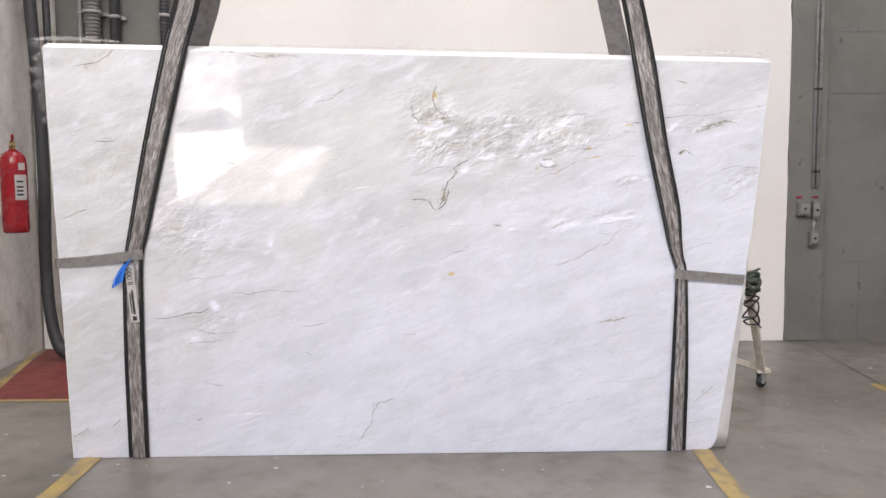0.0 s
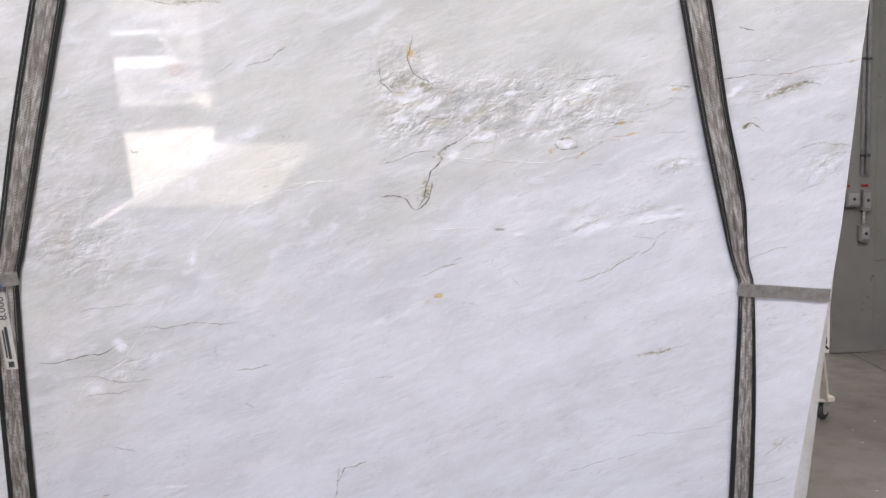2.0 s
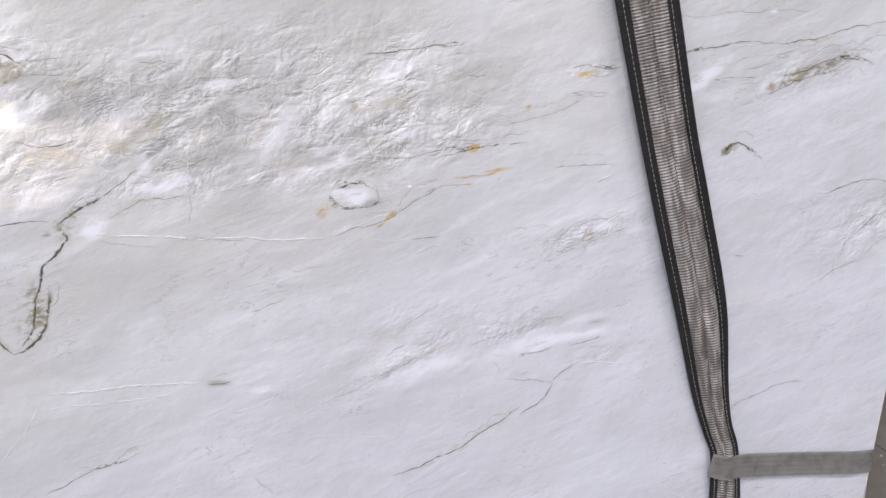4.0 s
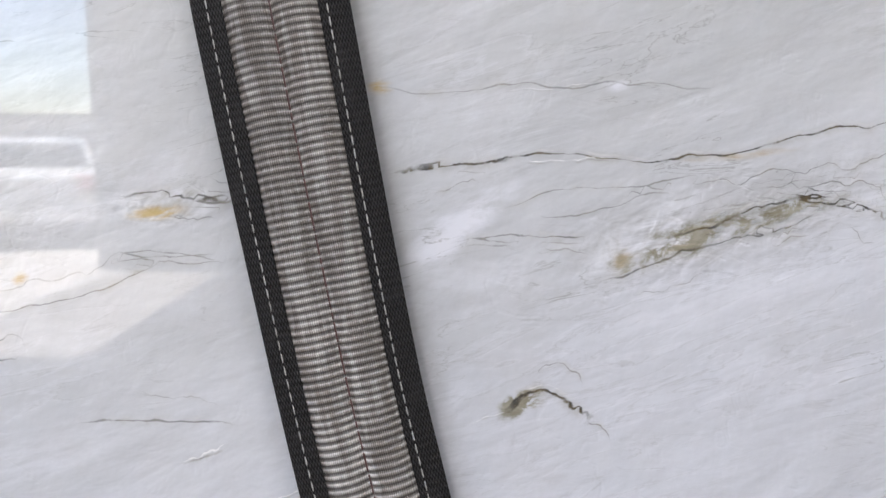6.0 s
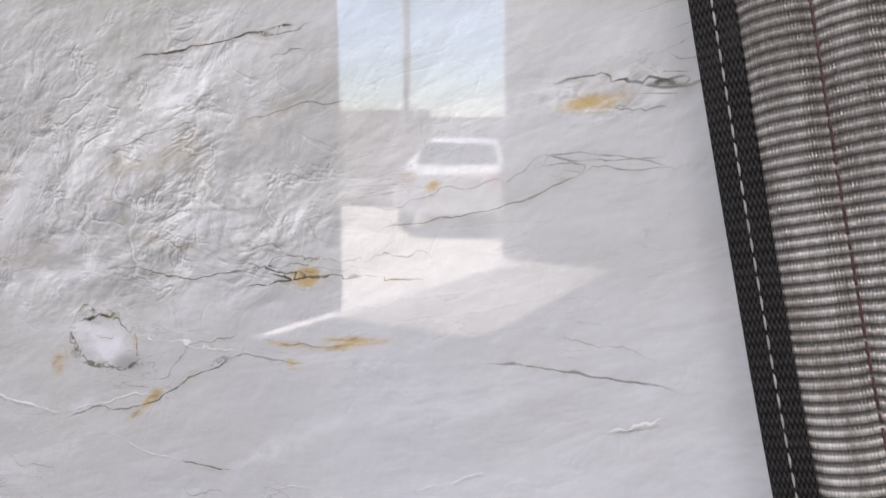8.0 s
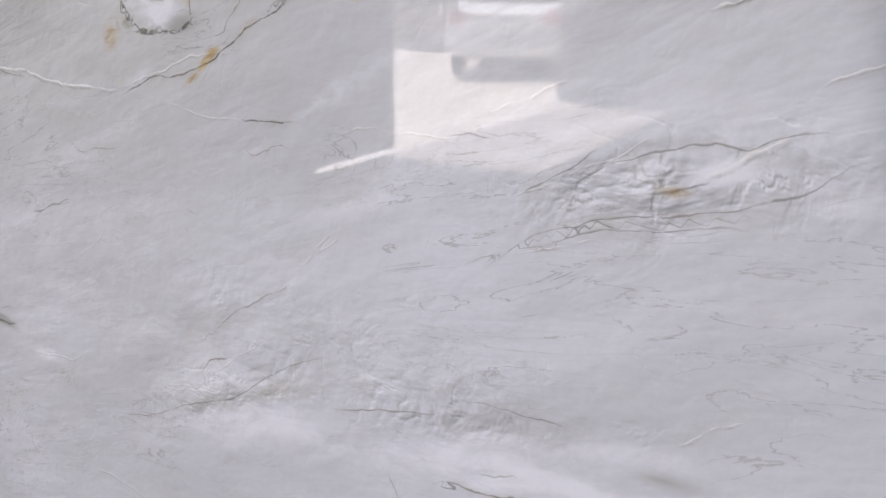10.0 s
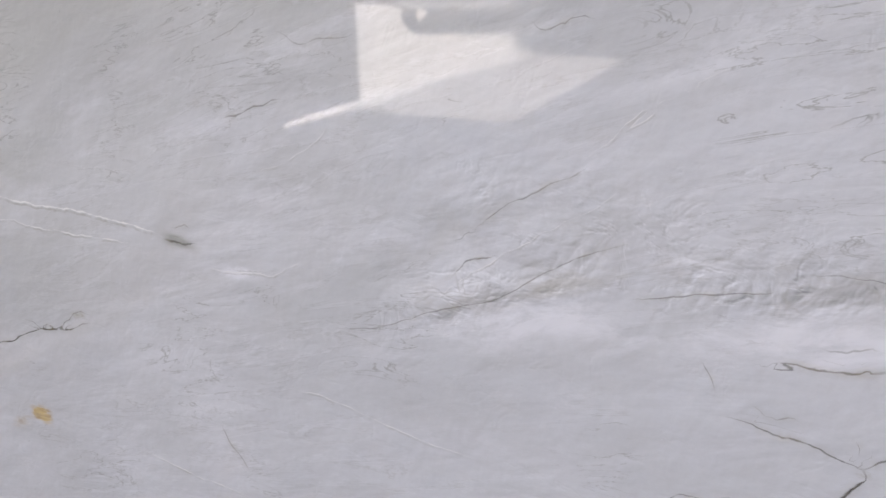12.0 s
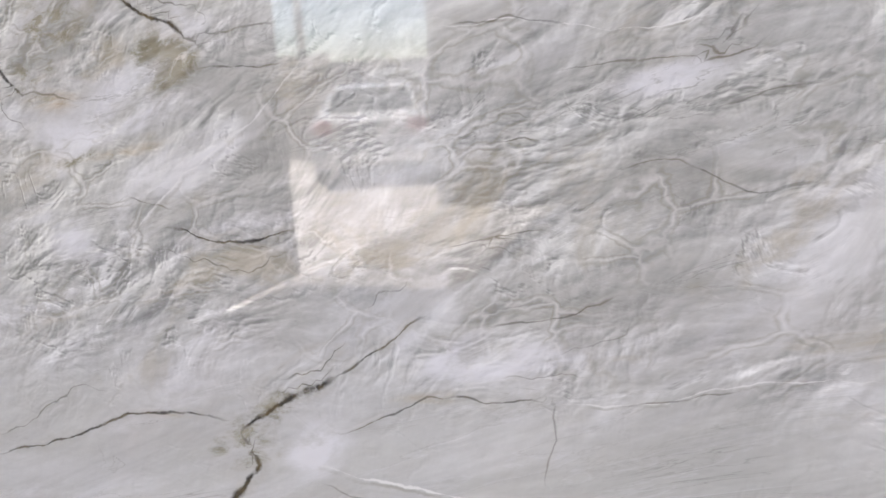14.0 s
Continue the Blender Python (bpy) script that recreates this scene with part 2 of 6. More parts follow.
for name, x0, x1, y0, y1 in (("wall_front", left_x(FRONT_Y) - 0.25, RIGHT_X, FRONT_Y - 0.25, FRONT_Y), ("wall_right", RIGHT_X, RIGHT_X + 0.25, FRONT_Y - 0.25, BACK_Y + 0.25)):
    tagged(block(name, x0, x1, y0, y1, 0, HALL_H, MAT["hall"]), "plain grey hall wall", "wall", kind="structure")

# unseen ceiling with openings made for the added fill lamps
bm = bmesh.new()
xs = sorted({-4.0, RIGHT_X + 0.25, *(q[0] + s * q[2] / 2 for q in FILL_OPENINGS for s in (-1, 1))})
ys = sorted({FRONT_Y - 0.25, BACK_Y + 0.25, *(q[1] + s * q[3] / 2 for q in FILL_OPENINGS for s in (-1, 1))})
for x0, x1 in zip(xs, xs[1:]):
    for y0, y1 in zip(ys, ys[1:]):
        mx, my = (x0 + x1) / 2, (y0 + y1) / 2
        if not any(abs(mx - q[0]) < q[2] / 2 and abs(my - q[1]) < q[3] / 2 for q in FILL_OPENINGS):
            box_into(bm, x0, x1, y0, y1, HALL_H, HALL_H + 0.2)
# opaque covers over the openings, added to keep the sun out
for q in FILL_OPENINGS:
    box_into(bm, q[0] - q[2] / 2 - 0.1, q[0] + q[2] / 2 + 0.1, q[1] - q[3] / 2 - 0.1, q[1] + q[3] / 2 + 0.1, HALL_H + 0.205, HALL_H + 0.235)
tagged(part("ceiling", bm, MAT["roof"]), "unseen sheet roof with openings for the added fill lamps", "ceiling", kind="structure")

# back wall: grey concrete behind, a white painted stretch, a pilaster, the bare stretch
tagged(block("wall_back", left_x(BACK_Y) - 0.25, RIGHT_X, BACK_Y, BACK_Y + 0.25, 0, HALL_H, MAT["block"]), "rough grey concrete back wall with pits", "wall", kind="structure")


def ragged_panel(name, x0, x1, y0, y1, z0, z1, wave, material, seed):
    """A wall stretch whose painted border runs unevenly."""
    rng = random.Random(seed)
    bm = bmesh.new()
    n = 60
    left = [(x0, z0 + (z1 - z0) * i / n) for i in range(n + 1)]
    right = [(x1 + wave * (rng.random() - 0.5) + 0.6 * wave * math.sin(i * 0.7), z0 + (z1 - z0) * i / n) for i in range(n + 1)]
    front = [[bm.verts.new((x, y0, z)) for x, z in side] for side in (left, right)]
    back = [[bm.verts.new((x, y1, z)) for x, z in side] for side in (left, right)]
    for i in range(n):
        bm.faces.new((front[0][i], front[1][i], front[1][i + 1], front[0][i + 1]))
        bm.faces.new((front[1][i], back[1][i], back[1][i + 1], front[1][i + 1]))
        bm.faces.new((back[0][i], front[0][i], front[0][i + 1], back[0][i + 1]))
    bm.faces.new((front[0][0], back[0][0], back[1][0], front[1][0]))
    bmesh.ops.recalc_face_normals(bm, faces=bm.faces)
    return part(name, bm, material)


tagged(ragged_panel("wall_back_white", -1.70, 2.80, BACK_Y - 0.03, BACK_Y - 0.001, 0.004, HALL_H - 0.01, 0.012, MAT["white_wall"], 4), "cream white painted stretch of back wall with uneven border", "wall", kind="structure")
pil = thing("pilaster", "grey rough concrete pilaster beside the white wall", "pilaster")
pil["kind"] = "structure"
block("shaft", 2.80, 3.09, BACK_Y - 0.045, BACK_Y - 0.002, 0.003, HALL_H - 0.02, MAT["block"], pil, 0.006)


def joint_line(name, points, width, material, label, z=0.004):
    bm = bmesh.new()
    rows = []
    for i, p in enumerate(points):
        a, b = Vector(points[max(i - 1, 0)]), Vector(points[min(i + 1, len(points) - 1)])
        d = (b - a).normalized()
        side = Vector((-d.y, d.x)) * width / 2
        rows.append([bm.verts.new((p[0] + s * side.x, p[1] + s * side.y, z)) for s in (1, -1)])
    for r0, r1 in zip(rows, rows[1:]):
        bm.faces.new((r0[0], r0[1], r1[1], r1[0]))
    return tagged(part(name, bm, material), label, "floor marking", kind="structure")


def yellow_line(x0, y0, x1, y1, width=0.085):
    rng = random.Random(int(abs(x0 * 100 + y0 * 10)))
    n = 24
    bm = bmesh.new()
    d = Vector((x1 - x0, y1 - y0)).normalized()
    side = Vector((-d.y, d.x)) * width / 2
    rows = []
    for i in range(n + 1):
        t = i / n
        p = Vector((x0 + (x1 - x0) * t, y0 + (y1 - y0) * t))
        rows.append([bm.verts.new((*(p + s * side * (1 + 0.06 * (rng.random() - 0.5))), 0.004)) for s in (1, -1)])
    for r0, r1 in zip(rows, rows[1:]):
        bm.faces.new((r0[0], r0[1], r1[1], r1[0]))
    return tagged(part("floor_line", bm, MAT["yellow"]), "scuffed yellow painted line on concrete floor", "floor marking", "yellow floor lines", kind="structure")


yellow_line(-1.585, 1.1, -1.49, -1.6)
yellow_line(1.36, 1.1, 1.10, -2.2)
yellow_line(2.76, 1.14, 2.62, -1.6, 0.09)
yellow_line(-2.66, 0.99, -1.62, 0.98, 0.05)
yellow_line(-2.63, 1.02, -3.0, 2.45, 0.05)
joint_line("floor_joint", [(2.93, 2.50), (2.77, 1.0), (2.4, -2.4), (1.6, -9.0)], 0.007, MAT["dark"], "dark saw-cut joint in the concrete floor")
bm = bmesh.new()
bm.faces.new([bm.verts.new((x, y, 0.003)) for x, y in ((-2.62, 1.02), (-1.60, 1.01), (-1.60, 2.50), (-2.97, 2.50))])
tagged(part("floor_red_bay", bm, MAT["red_floor"]), "dull red painted bay on the floor by the wall", "floor marking", kind="structure")

# sun patch inside the doorway, strengthened by a paler floor colour
bm = bmesh.new()
bm.faces.new([bm.verts.new((x, y, 0.003)) for x, y in ((left_x(-8.0) + 0.02, -8.0), (-0.95, -8.0), (-1.05, -4.62), (left_x(-4.7) + 0.02, -4.70))])
tagged(part("floor_sun_patch", bm, worn("sun_patch_concrete", (0.30, 0.275, 0.245), (0.21, 0.19, 0.17), 0.5, 1.5, 0.6, 0.15, 40)), "concrete floor inside the doorway, made paler to carry the sun patch", "floor", kind="structure")
bm = bmesh.new()
bm.faces.new([bm.verts.new((x, y, 0.007)) for x, y in ((left_x(-4.7) + 0.03, -4.72), (-1.05, -4.66), (-1.05, -4.62), (left_x(-4.7) + 0.03, -4.68))])
tagged(part("floor_edge_line", bm, MAT["paper"]), "thin worn white line along the pale floor", "floor marking", kind="structure")

# ---------------------------------------------------------------- the stone slab, in its own leaning frame
LEAN = 6.50
STAND = pose(0, 0, 0.0005, LEAN)


def edge_left(v):
    return np.interp(v, [0, 0.92, 1.85], [-1.637, -1.613, -1.588])


def edge_right(v):
    return np.interp(v, [0, 0.012, 0.035, 0.07, 0.82, 1.05, 1.35, 1.62, 1.77], [1.30, 1.325, 1.340, 1.348, 1.424, 1.444, 1.459, 1.468, 1.477])


def top_of(s):
    return 1.843 - 0.078 * s


NU, NV = 1060, 620
S, T = np.meshgrid(np.linspace(0, 1, NU), np.linspace(0, 1, NV))
GV = T * top_of(S)
GU = edge_left(GV) * (1 - S) + edge_right(GV) * S
FIELD = {k: np.zeros((NV, NU), np.float32) for k in ("dark", "gold", "white", "breccia", "tone", "green", "cloud", "warm")}
SIGNED = {k: np.full((NV, NU), 0.03, np.float32) for k in ("dark", "white")}
NEAR = {k: np.full((NV, NU), 9.0, np.float32) for k in ("dark", "white")}


def window_of(u0, u1, v0, v1, margin):
    m = (GU > u0 - margin) & (GU < u1 + margin) & (GV > v0 - margin) & (GV < v1 + margin)
    rows, cols = np.where(m.any(1))[0], np.where(m.any(0))[0]
    return slice(rows[0], rows[-1] + 1), slice(cols[0], cols[-1] + 1)


def wander(points, jitter, rng, depth=4):
    """Breaks a line of a few corners into a natural crooked one."""
    pts = [np.array(p, float) for p in points]
    for _ in range(depth):
        made = [pts[0]]
        for a, b in zip(pts, pts[1:]):
            d = b - a
            mid = (a + b) / 2 + np.array([-d[1], d[0]]) * rng.uniform(-jitter, jitter)
            made += [mid, b]
        pts = made
    return pts


VEIN_COUNT = [0]


def nearest(kind, u, v):
    """How far the closest vein drawn so far lies from a place on the slab."""
    row = min(max(round(v / 1.80 * (NV - 1)), 0), NV - 1)
    col = min(max(int(np.searchsorted(GU[row], u)), 0), NU - 1)
    return NEAR[kind][row, col]



def vein(points, width=0.0012, strength=1.0, kind="dark", jitter=0.075, halo=0.0048, strands=1):
    """A thin crooked vein: keeps the signed distance to it and how strong it is there. A strong one has finer strands beside it."""
    VEIN_COUNT[0] += 1
    rng = random.Random(VEIN_COUNT[0])
    pts = wander(points, jitter, rng)
    a = np.array(pts)
    if jitter < 0.2 and sum(nearest(kind, *p) < 0.008 for p in a) > 0.40 * len(a):
        return
    halo = max(halo, 2.2 * width)
    try:
        ws = window_of(a[:, 0].min(), a[:, 0].max(), a[:, 1].min(), a[:, 1].max(), 0.03)
    except IndexError:
        return
    u, v = GU[ws], GV[ws]
    total = np.sum(np.hypot(*np.diff(a, axis=0).T))
    run = 0.0
    for p, q in zip(pts, pts[1:]):
        d = q - p
        ln = math.hypot(*d) + 1e-9
        d = d / ln
        along = np.clip((u - p[0]) * d[0] + (v - p[1]) * d[1], 0, ln)
        du, dv = u - p[0] - along * d[0], v - p[1] - along * d[1]
        dist = np.hypot(du, dv)
        sign = np.where(d[0] * (v - p[1]) - d[1] * (u - p[0]) >= 0, 1.0, -1.0)
        t = (run + along) / total
        taper = np.clip(np.minimum(t, 1 - t) * 6 + 0.25, 0, 1)
        near = dist < NEAR[kind][ws]
        NEAR[kind][ws] = np.where(near, dist, NEAR[kind][ws])
        SIGNED[kind][ws] = np.where(near, np.clip(sign * dist * 0.0012 / width, -0.03, 0.03), SIGNED[kind][ws])
        power = strength * taper * np.clip(1 - dist / halo, 0, 1) ** 0.5
        FIELD[kind][ws] = np.where(near, np.where(power > 0.01, power, FIELD[kind][ws]), FIELD[kind][ws])
        run += ln
    if kind == "dark" and strength > 0.55 and len(points) > 2:
        side = random.Random(round(points[0][0] * 1000) + 7)
        for _ in range(strands):
            n = len(points)
            first = side.randrange(0, n - 1)
            last = side.randrange(first + 1, n)
            du, dv = side.uniform(-0.012, 0.012), side.choice((-1, 1)) * side.uniform(0.011, 0.018)
            near_pts = [(u + du + side.uniform(-0.003, 0.003), v + dv + side.uniform(-0.003, 0.003)) for u, v in points[first:last + 1]]
            vein(near_pts, 0.0008, strength * 0.55, "dark", 0.2, 0.005, 0)


def patch(kind, u0, v0, ru, rv, turn=0.0, strength=1.0, soft=1.0):
    """A soft oval stain, lump or cloud in the stone."""
    r = max(ru, rv) * 1.6
    try:
        ws = window_of(u0 - r, u0 + r, v0 - r, v0 + r, 0)
    except IndexError:
        return
    c, s = math.cos(radians(turn)), math.sin(radians(turn))
    x, y = GU[ws] - u0, GV[ws] - v0
    q = ((x * c + y * s) / ru) ** 2 + ((y * c - x * s) / rv) ** 2
    FIELD[kind][ws] = FIELD[kind][ws] + strength * np.exp(-q * 1.4 / soft).astype(np.float32)



# veins past the right-hand sling
vein([(1.018, 1.586), (1.074, 1.584), (1.133, 1.587), (1.189, 1.591), (1.228, 1.588)], 0.0010, 0.45)
vein([(1.029, 1.532), (1.085, 1.539), (1.157, 1.543), (1.213, 1.546), (1.270, 1.554), (1.329, 1.564), (1.370, 1.571)], 0.0013, 0.95)
vein([(1.370, 1.571), (1.419, 1.577), (1.467, 1.590)], 0.0012, 0.70)
patch("gold", 1.437, 1.581, 0.0220, 0.0051, 15, 0.80)
patch("gold", 1.247, 1.546, 0.0470, 0.0040, 6, 0.60)
patch("gold", 1.017, 1.586, 0.0110, 0.0050, 0, 1.20)
vein([(1.204, 1.493), (1.232, 1.500), (1.261, 1.514), (1.281, 1.519), (1.308, 1.516), (1.338, 1.512), (1.344, 1.507)], 0.0016, 0.95)
patch("gold", 1.174, 1.478, 0.0090, 0.0060, 40, 0.45)
patch("gold", 1.210, 1.486, 0.0170, 0.0051, 15, 0.60)
patch("green", 1.215, 1.492, 0.0530, 0.0140, 15, 0.60)
vein([(1.164, 1.466), (1.193, 1.476), (1.233, 1.489)], 0.0013, 0.70)
vein([(1.099, 1.511), (1.135, 1.523), (1.180, 1.525), (1.219, 1.533)], 0.0010, 0.50)
vein([(1.066, 1.488), (1.102, 1.494), (1.149, 1.490)], 0.0010, 0.50)
vein([(1.158, 1.504), (1.203, 1.517), (1.243, 1.525)], 0.0010, 0.50)
vein([(1.338, 1.512), (1.394, 1.510), (1.456, 1.518)], 0.0010, 0.40, "white")
vein([(1.102, 1.379), (1.114, 1.392), (1.126, 1.395), (1.140, 1.388), (1.156, 1.378)], 0.0018, 1.00)
patch("green", 1.113, 1.387, 0.0140, 0.0070, 25, 1.20)
vein([(1.134, 1.214), (1.147, 1.212)], 0.0016, 0.90)
vein([(1.284, 1.306), (1.314, 1.317), (1.345, 1.325), (1.390, 1.320), (1.422, 1.321), (1.453, 1.311)], 0.0015, 0.95)
vein([(1.277, 1.310), (1.302, 1.311), (1.339, 1.328)], 0.0020, 0.60, "white")
vein([(1.412, 1.288), (1.369, 1.259), (1.326, 1.224), (1.315, 1.192)], 0.0011, 0.60)
vein([(1.433, 1.274), (1.404, 1.231), (1.354, 1.190), (1.266, 1.151)], 0.0011, 0.50)
vein([(1.451, 1.298), (1.418, 1.294), (1.380, 1.288)], 0.0010, 0.50)
patch("green", 1.370, 1.246, 0.0591, 0.0381, 35, 0.35)
patch("cloud", 1.074, 1.507, 0.0420, 0.0240, 35, 0.60)
vein([(1.380, 1.404), (1.395, 1.414), (1.447, 1.405)], 0.0010, 0.40)
patch("tone", 1.330, 1.541, 0.1230, 0.0321, 10, 0.30)

# veins left of that sling
vein([(0.660, 1.409), (0.686, 1.405), (0.712, 1.404), (0.744, 1.408), (0.786, 1.410)], 0.0014, 0.95)
patch("gold", 0.710, 1.404, 0.0070, 0.0051, 0, 1.50)
vein([(0.661, 1.395), (0.678, 1.396)], 0.0012, 0.70)
patch("gold", 0.741, 1.368, 0.0370, 0.0050, 8, 1.10)
vein([(0.677, 1.363), (0.709, 1.364), (0.738, 1.367)], 0.0010, 0.50)
patch("gold", 0.698, 1.352, 0.0100, 0.0030, 0, 0.80)
vein([(0.635, 1.343), (0.664, 1.352), (0.708, 1.352)], 0.0010, 0.50)
vein([(0.856, 1.514), (0.881, 1.519), (0.911, 1.511), (0.932, 1.514)], 0.0013, 0.70)
patch("gold", 0.876, 1.505, 0.0220, 0.0050, 10, 0.80)
patch("green", 0.891, 1.514, 0.0250, 0.0070, 0, 0.80)
patch("gold", 0.790, 1.461, 0.0070, 0.0051, 20, 0.90)
vein([(0.656, 1.550), (0.699, 1.553)], 0.0011, 0.60)
vein([(0.759, 1.607), (0.787, 1.611)], 0.0011, 0.60)
patch("cloud", 0.891, 1.514, 0.0200, 0.0070, 0, 0.60)

# broken zone and the hollow
vein([(0.551, 1.540), (0.596, 1.543), (0.640, 1.548), (0.668, 1.552), (0.699, 1.554)], 0.0013, 0.95)
vein([(0.654, 1.497), (0.688, 1.504), (0.722, 1.507), (0.739, 1.507)], 0.0010, 0.55)
vein([(0.716, 1.422), (0.734, 1.428), (0.752, 1.432)], 0.0011, 0.80)
vein([(0.656, 1.408), (0.679, 1.406), (0.692, 1.404)], 0.0012, 0.80)
vein([(0.539, 1.480), (0.567, 1.489), (0.613, 1.498)], 0.0010, 0.50)
vein([(0.507, 1.355), (0.521, 1.359), (0.540, 1.360)], 0.0030, 1.00)
vein([(0.494, 1.281), (0.535, 1.297), (0.579, 1.307), (0.615, 1.330), (0.649, 1.346), (0.663, 1.352)], 0.0011, 0.75)
patch("gold", 0.578, 1.307, 0.0081, 0.0030, 30, 1.10)
vein([(0.567, 1.350), (0.614, 1.351), (0.649, 1.350), (0.690, 1.352), (0.706, 1.351)], 0.0011, 0.70)
vein([(0.561, 1.352), (0.614, 1.354), (0.644, 1.352)], 0.0020, 0.80, "white")
patch("gold", 0.700, 1.349, 0.0071, 0.0030, 0, 1.00)
vein([(0.830, 1.369), (0.855, 1.371), (0.881, 1.371), (0.906, 1.371), (0.925, 1.370)], 0.0015, 0.60, jitter=0.05)
vein([(0.861, 1.386), (0.883, 1.389)], 0.0012, 0.60)
vein([(0.856, 1.396), (0.873, 1.399), (0.898, 1.404)], 0.0009, 0.40)
vein([(0.758, 1.435), (0.796, 1.444), (0.824, 1.449), (0.848, 1.457), (0.861, 1.464), (0.876, 1.471)], 0.0010, 0.60)
vein([(0.853, 1.477), (0.885, 1.479), (0.912, 1.479)], 0.0009, 0.50)
patch("green", 0.864, 1.466, 0.0120, 0.0032, 15, 0.60)
vein([(0.886, 1.492), (0.893, 1.498)], 0.0008, 0.40)
vein([(0.613, 1.273), (0.631, 1.274), (0.654, 1.276)], 0.0013, 0.80, jitter=0.04)
vein([(0.766, 1.278), (0.791, 1.279)], 0.0010, 0.50)
vein([(0.858, 1.396), (0.879, 1.399), (0.903, 1.404)], 0.0010, 0.45)
vein([(0.896, 1.346), (0.912, 1.351), (0.923, 1.358)], 0.0018, 0.90, "white")
vein([(0.790, 1.293), (0.831, 1.311)], 0.0014, 0.60, "white")
vein([(0.898, 1.345), (0.910, 1.349)], 0.0009, 0.50)
vein([(0.543, 1.279), (0.579, 1.273), (0.613, 1.273)], 0.0012, 0.60, "white")
vein([(0.691, 1.272), (0.747, 1.277), (0.784, 1.281)], 0.0010, 0.50, "white")
patch("cloud", 0.543, 1.279, 0.0102, 0.0040, 0, 0.90)
patch("gold", 0.541, 1.279, 0.0091, 0.0020, 0, 0.50)
vein([(0.810, 1.252), (0.832, 1.266), (0.849, 1.279)], 0.0009, 0.50)
vein([(0.835, 1.261), (0.864, 1.276), (0.904, 1.288), (0.919, 1.286), (0.949, 1.297)], 0.0010, 0.50)
vein([(0.878, 1.261), (0.890, 1.265), (0.903, 1.270)], 0.0015, 0.50)
vein([(0.781, 1.210), (0.821, 1.233), (0.867, 1.249), (0.907, 1.257), (0.939, 1.268), (0.960, 1.285)], 0.0010, 0.50)
patch("cloud", 0.910, 1.275, 0.0133, 0.0060, 20, 0.70)
vein([(0.653, 1.178), (0.675, 1.202), (0.714, 1.226)], 0.0010, 0.50, "white")
vein([(0.796, 1.213), (0.841, 1.235), (0.881, 1.244), (0.921, 1.251)], 0.0010, 0.45)
patch("gold", 0.888, 1.264, 0.0102, 0.0010, 0, 0.35)
vein([(0.925, 1.279), (0.944, 1.286), (0.957, 1.286)], 0.0010, 0.50)
vein([(0.586, 1.127), (0.628, 1.158), (0.653, 1.173)], 0.0010, 0.45)
patch("cloud", 0.532, 1.335, 0.0171, 0.0110, 0, 1.20)
patch("cloud", 0.517, 1.347, 0.0241, 0.0081, 0, 0.80)
patch("tone", 0.555, 1.330, 0.0132, 0.0050, 0, 1.30)
patch("tone", 0.520, 1.355, 0.0180, 0.0032, 0, 0.90)
vein([(0.496, 1.346), (0.502, 1.338), (0.509, 1.329)], 0.0016, 0.80)
vein([(0.508, 1.325), (0.529, 1.324), (0.555, 1.326), (0.565, 1.331), (0.567, 1.336)], 0.0012, 0.70)
vein([(0.563, 1.348), (0.555, 1.340), (0.549, 1.337)], 0.0012, 0.60)
patch("green", 0.484, 1.328, 0.0080, 0.0150, 0, 0.35)
patch("green", 0.502, 1.330, 0.0091, 0.0080, 0, 0.70)
patch("gold", 0.480, 1.324, 0.0091, 0.0160, 0, 0.35)
patch("green", 0.535, 1.306, 0.0222, 0.0080, 30, 0.40)
patch("cloud", 0.454, 1.325, 0.0392, 0.0061, 30, 0.70)
patch("cloud", 0.599, 1.359, 0.0251, 0.0030, 0, 1.00)
patch("cloud", 0.514, 1.295, 0.0293, 0.0080, 35, 0.80)

# dark brown rim and pale heart of the hollow
vein([(0.496, 1.350), (0.502, 1.360), (0.520, 1.364), (0.540, 1.363), (0.561, 1.354)], 0.0011, 0.70, jitter=0.26, strands=0)
vein([(0.561, 1.354), (0.565, 1.345), (0.568, 1.332), (0.554, 1.327), (0.535, 1.330)], 0.0010, 0.65, jitter=0.26, strands=0)
vein([(0.535, 1.330), (0.515, 1.326), (0.503, 1.331), (0.496, 1.350)], 0.0010, 0.65, jitter=0.26, strands=0)
patch("cloud", 0.531, 1.346, 0.040, 0.013, 0, 1.30)
patch("tone", 0.554, 1.332, 0.022, 0.007, 5, 1.20)
patch("gold", 0.502, 1.361, 0.016, 0.006, 20, 0.50)
patch("gold", 0.563, 1.348, 0.007, 0.014, 0, 0.60)
patch("gold", 0.489, 1.325, 0.010, 0.022, -30, 0.45)
patch("green", 0.537, 1.363, 0.020, 0.004, 0, 1.0)

# the big crack and the healed lines
vein([(0.049, 1.148), (0.074, 1.181), (0.080, 1.219), (0.096, 1.265), (0.126, 1.294), (0.135, 1.304), (0.123, 1.324)], 0.0034, 1.00)
vein([(0.123, 1.324), (0.151, 1.342), (0.185, 1.360)], 0.0032, 1.00)
vein([(0.185, 1.360), (0.218, 1.381), (0.237, 1.395)], 0.0014, 0.80)
patch("green", 0.080, 1.219, 0.0161, 0.0412, 0, 1.00)
patch("green", 0.125, 1.315, 0.0321, 0.0171, 0, 0.80)
patch("green", 0.151, 1.342, 0.0361, 0.0100, 30, 0.90)
vein([(0.174, 1.309), (0.223, 1.303), (0.283, 1.297), (0.339, 1.293), (0.394, 1.288), (0.450, 1.285), (0.488, 1.285)], 0.0022, 1.00, "white", jitter=0.06)
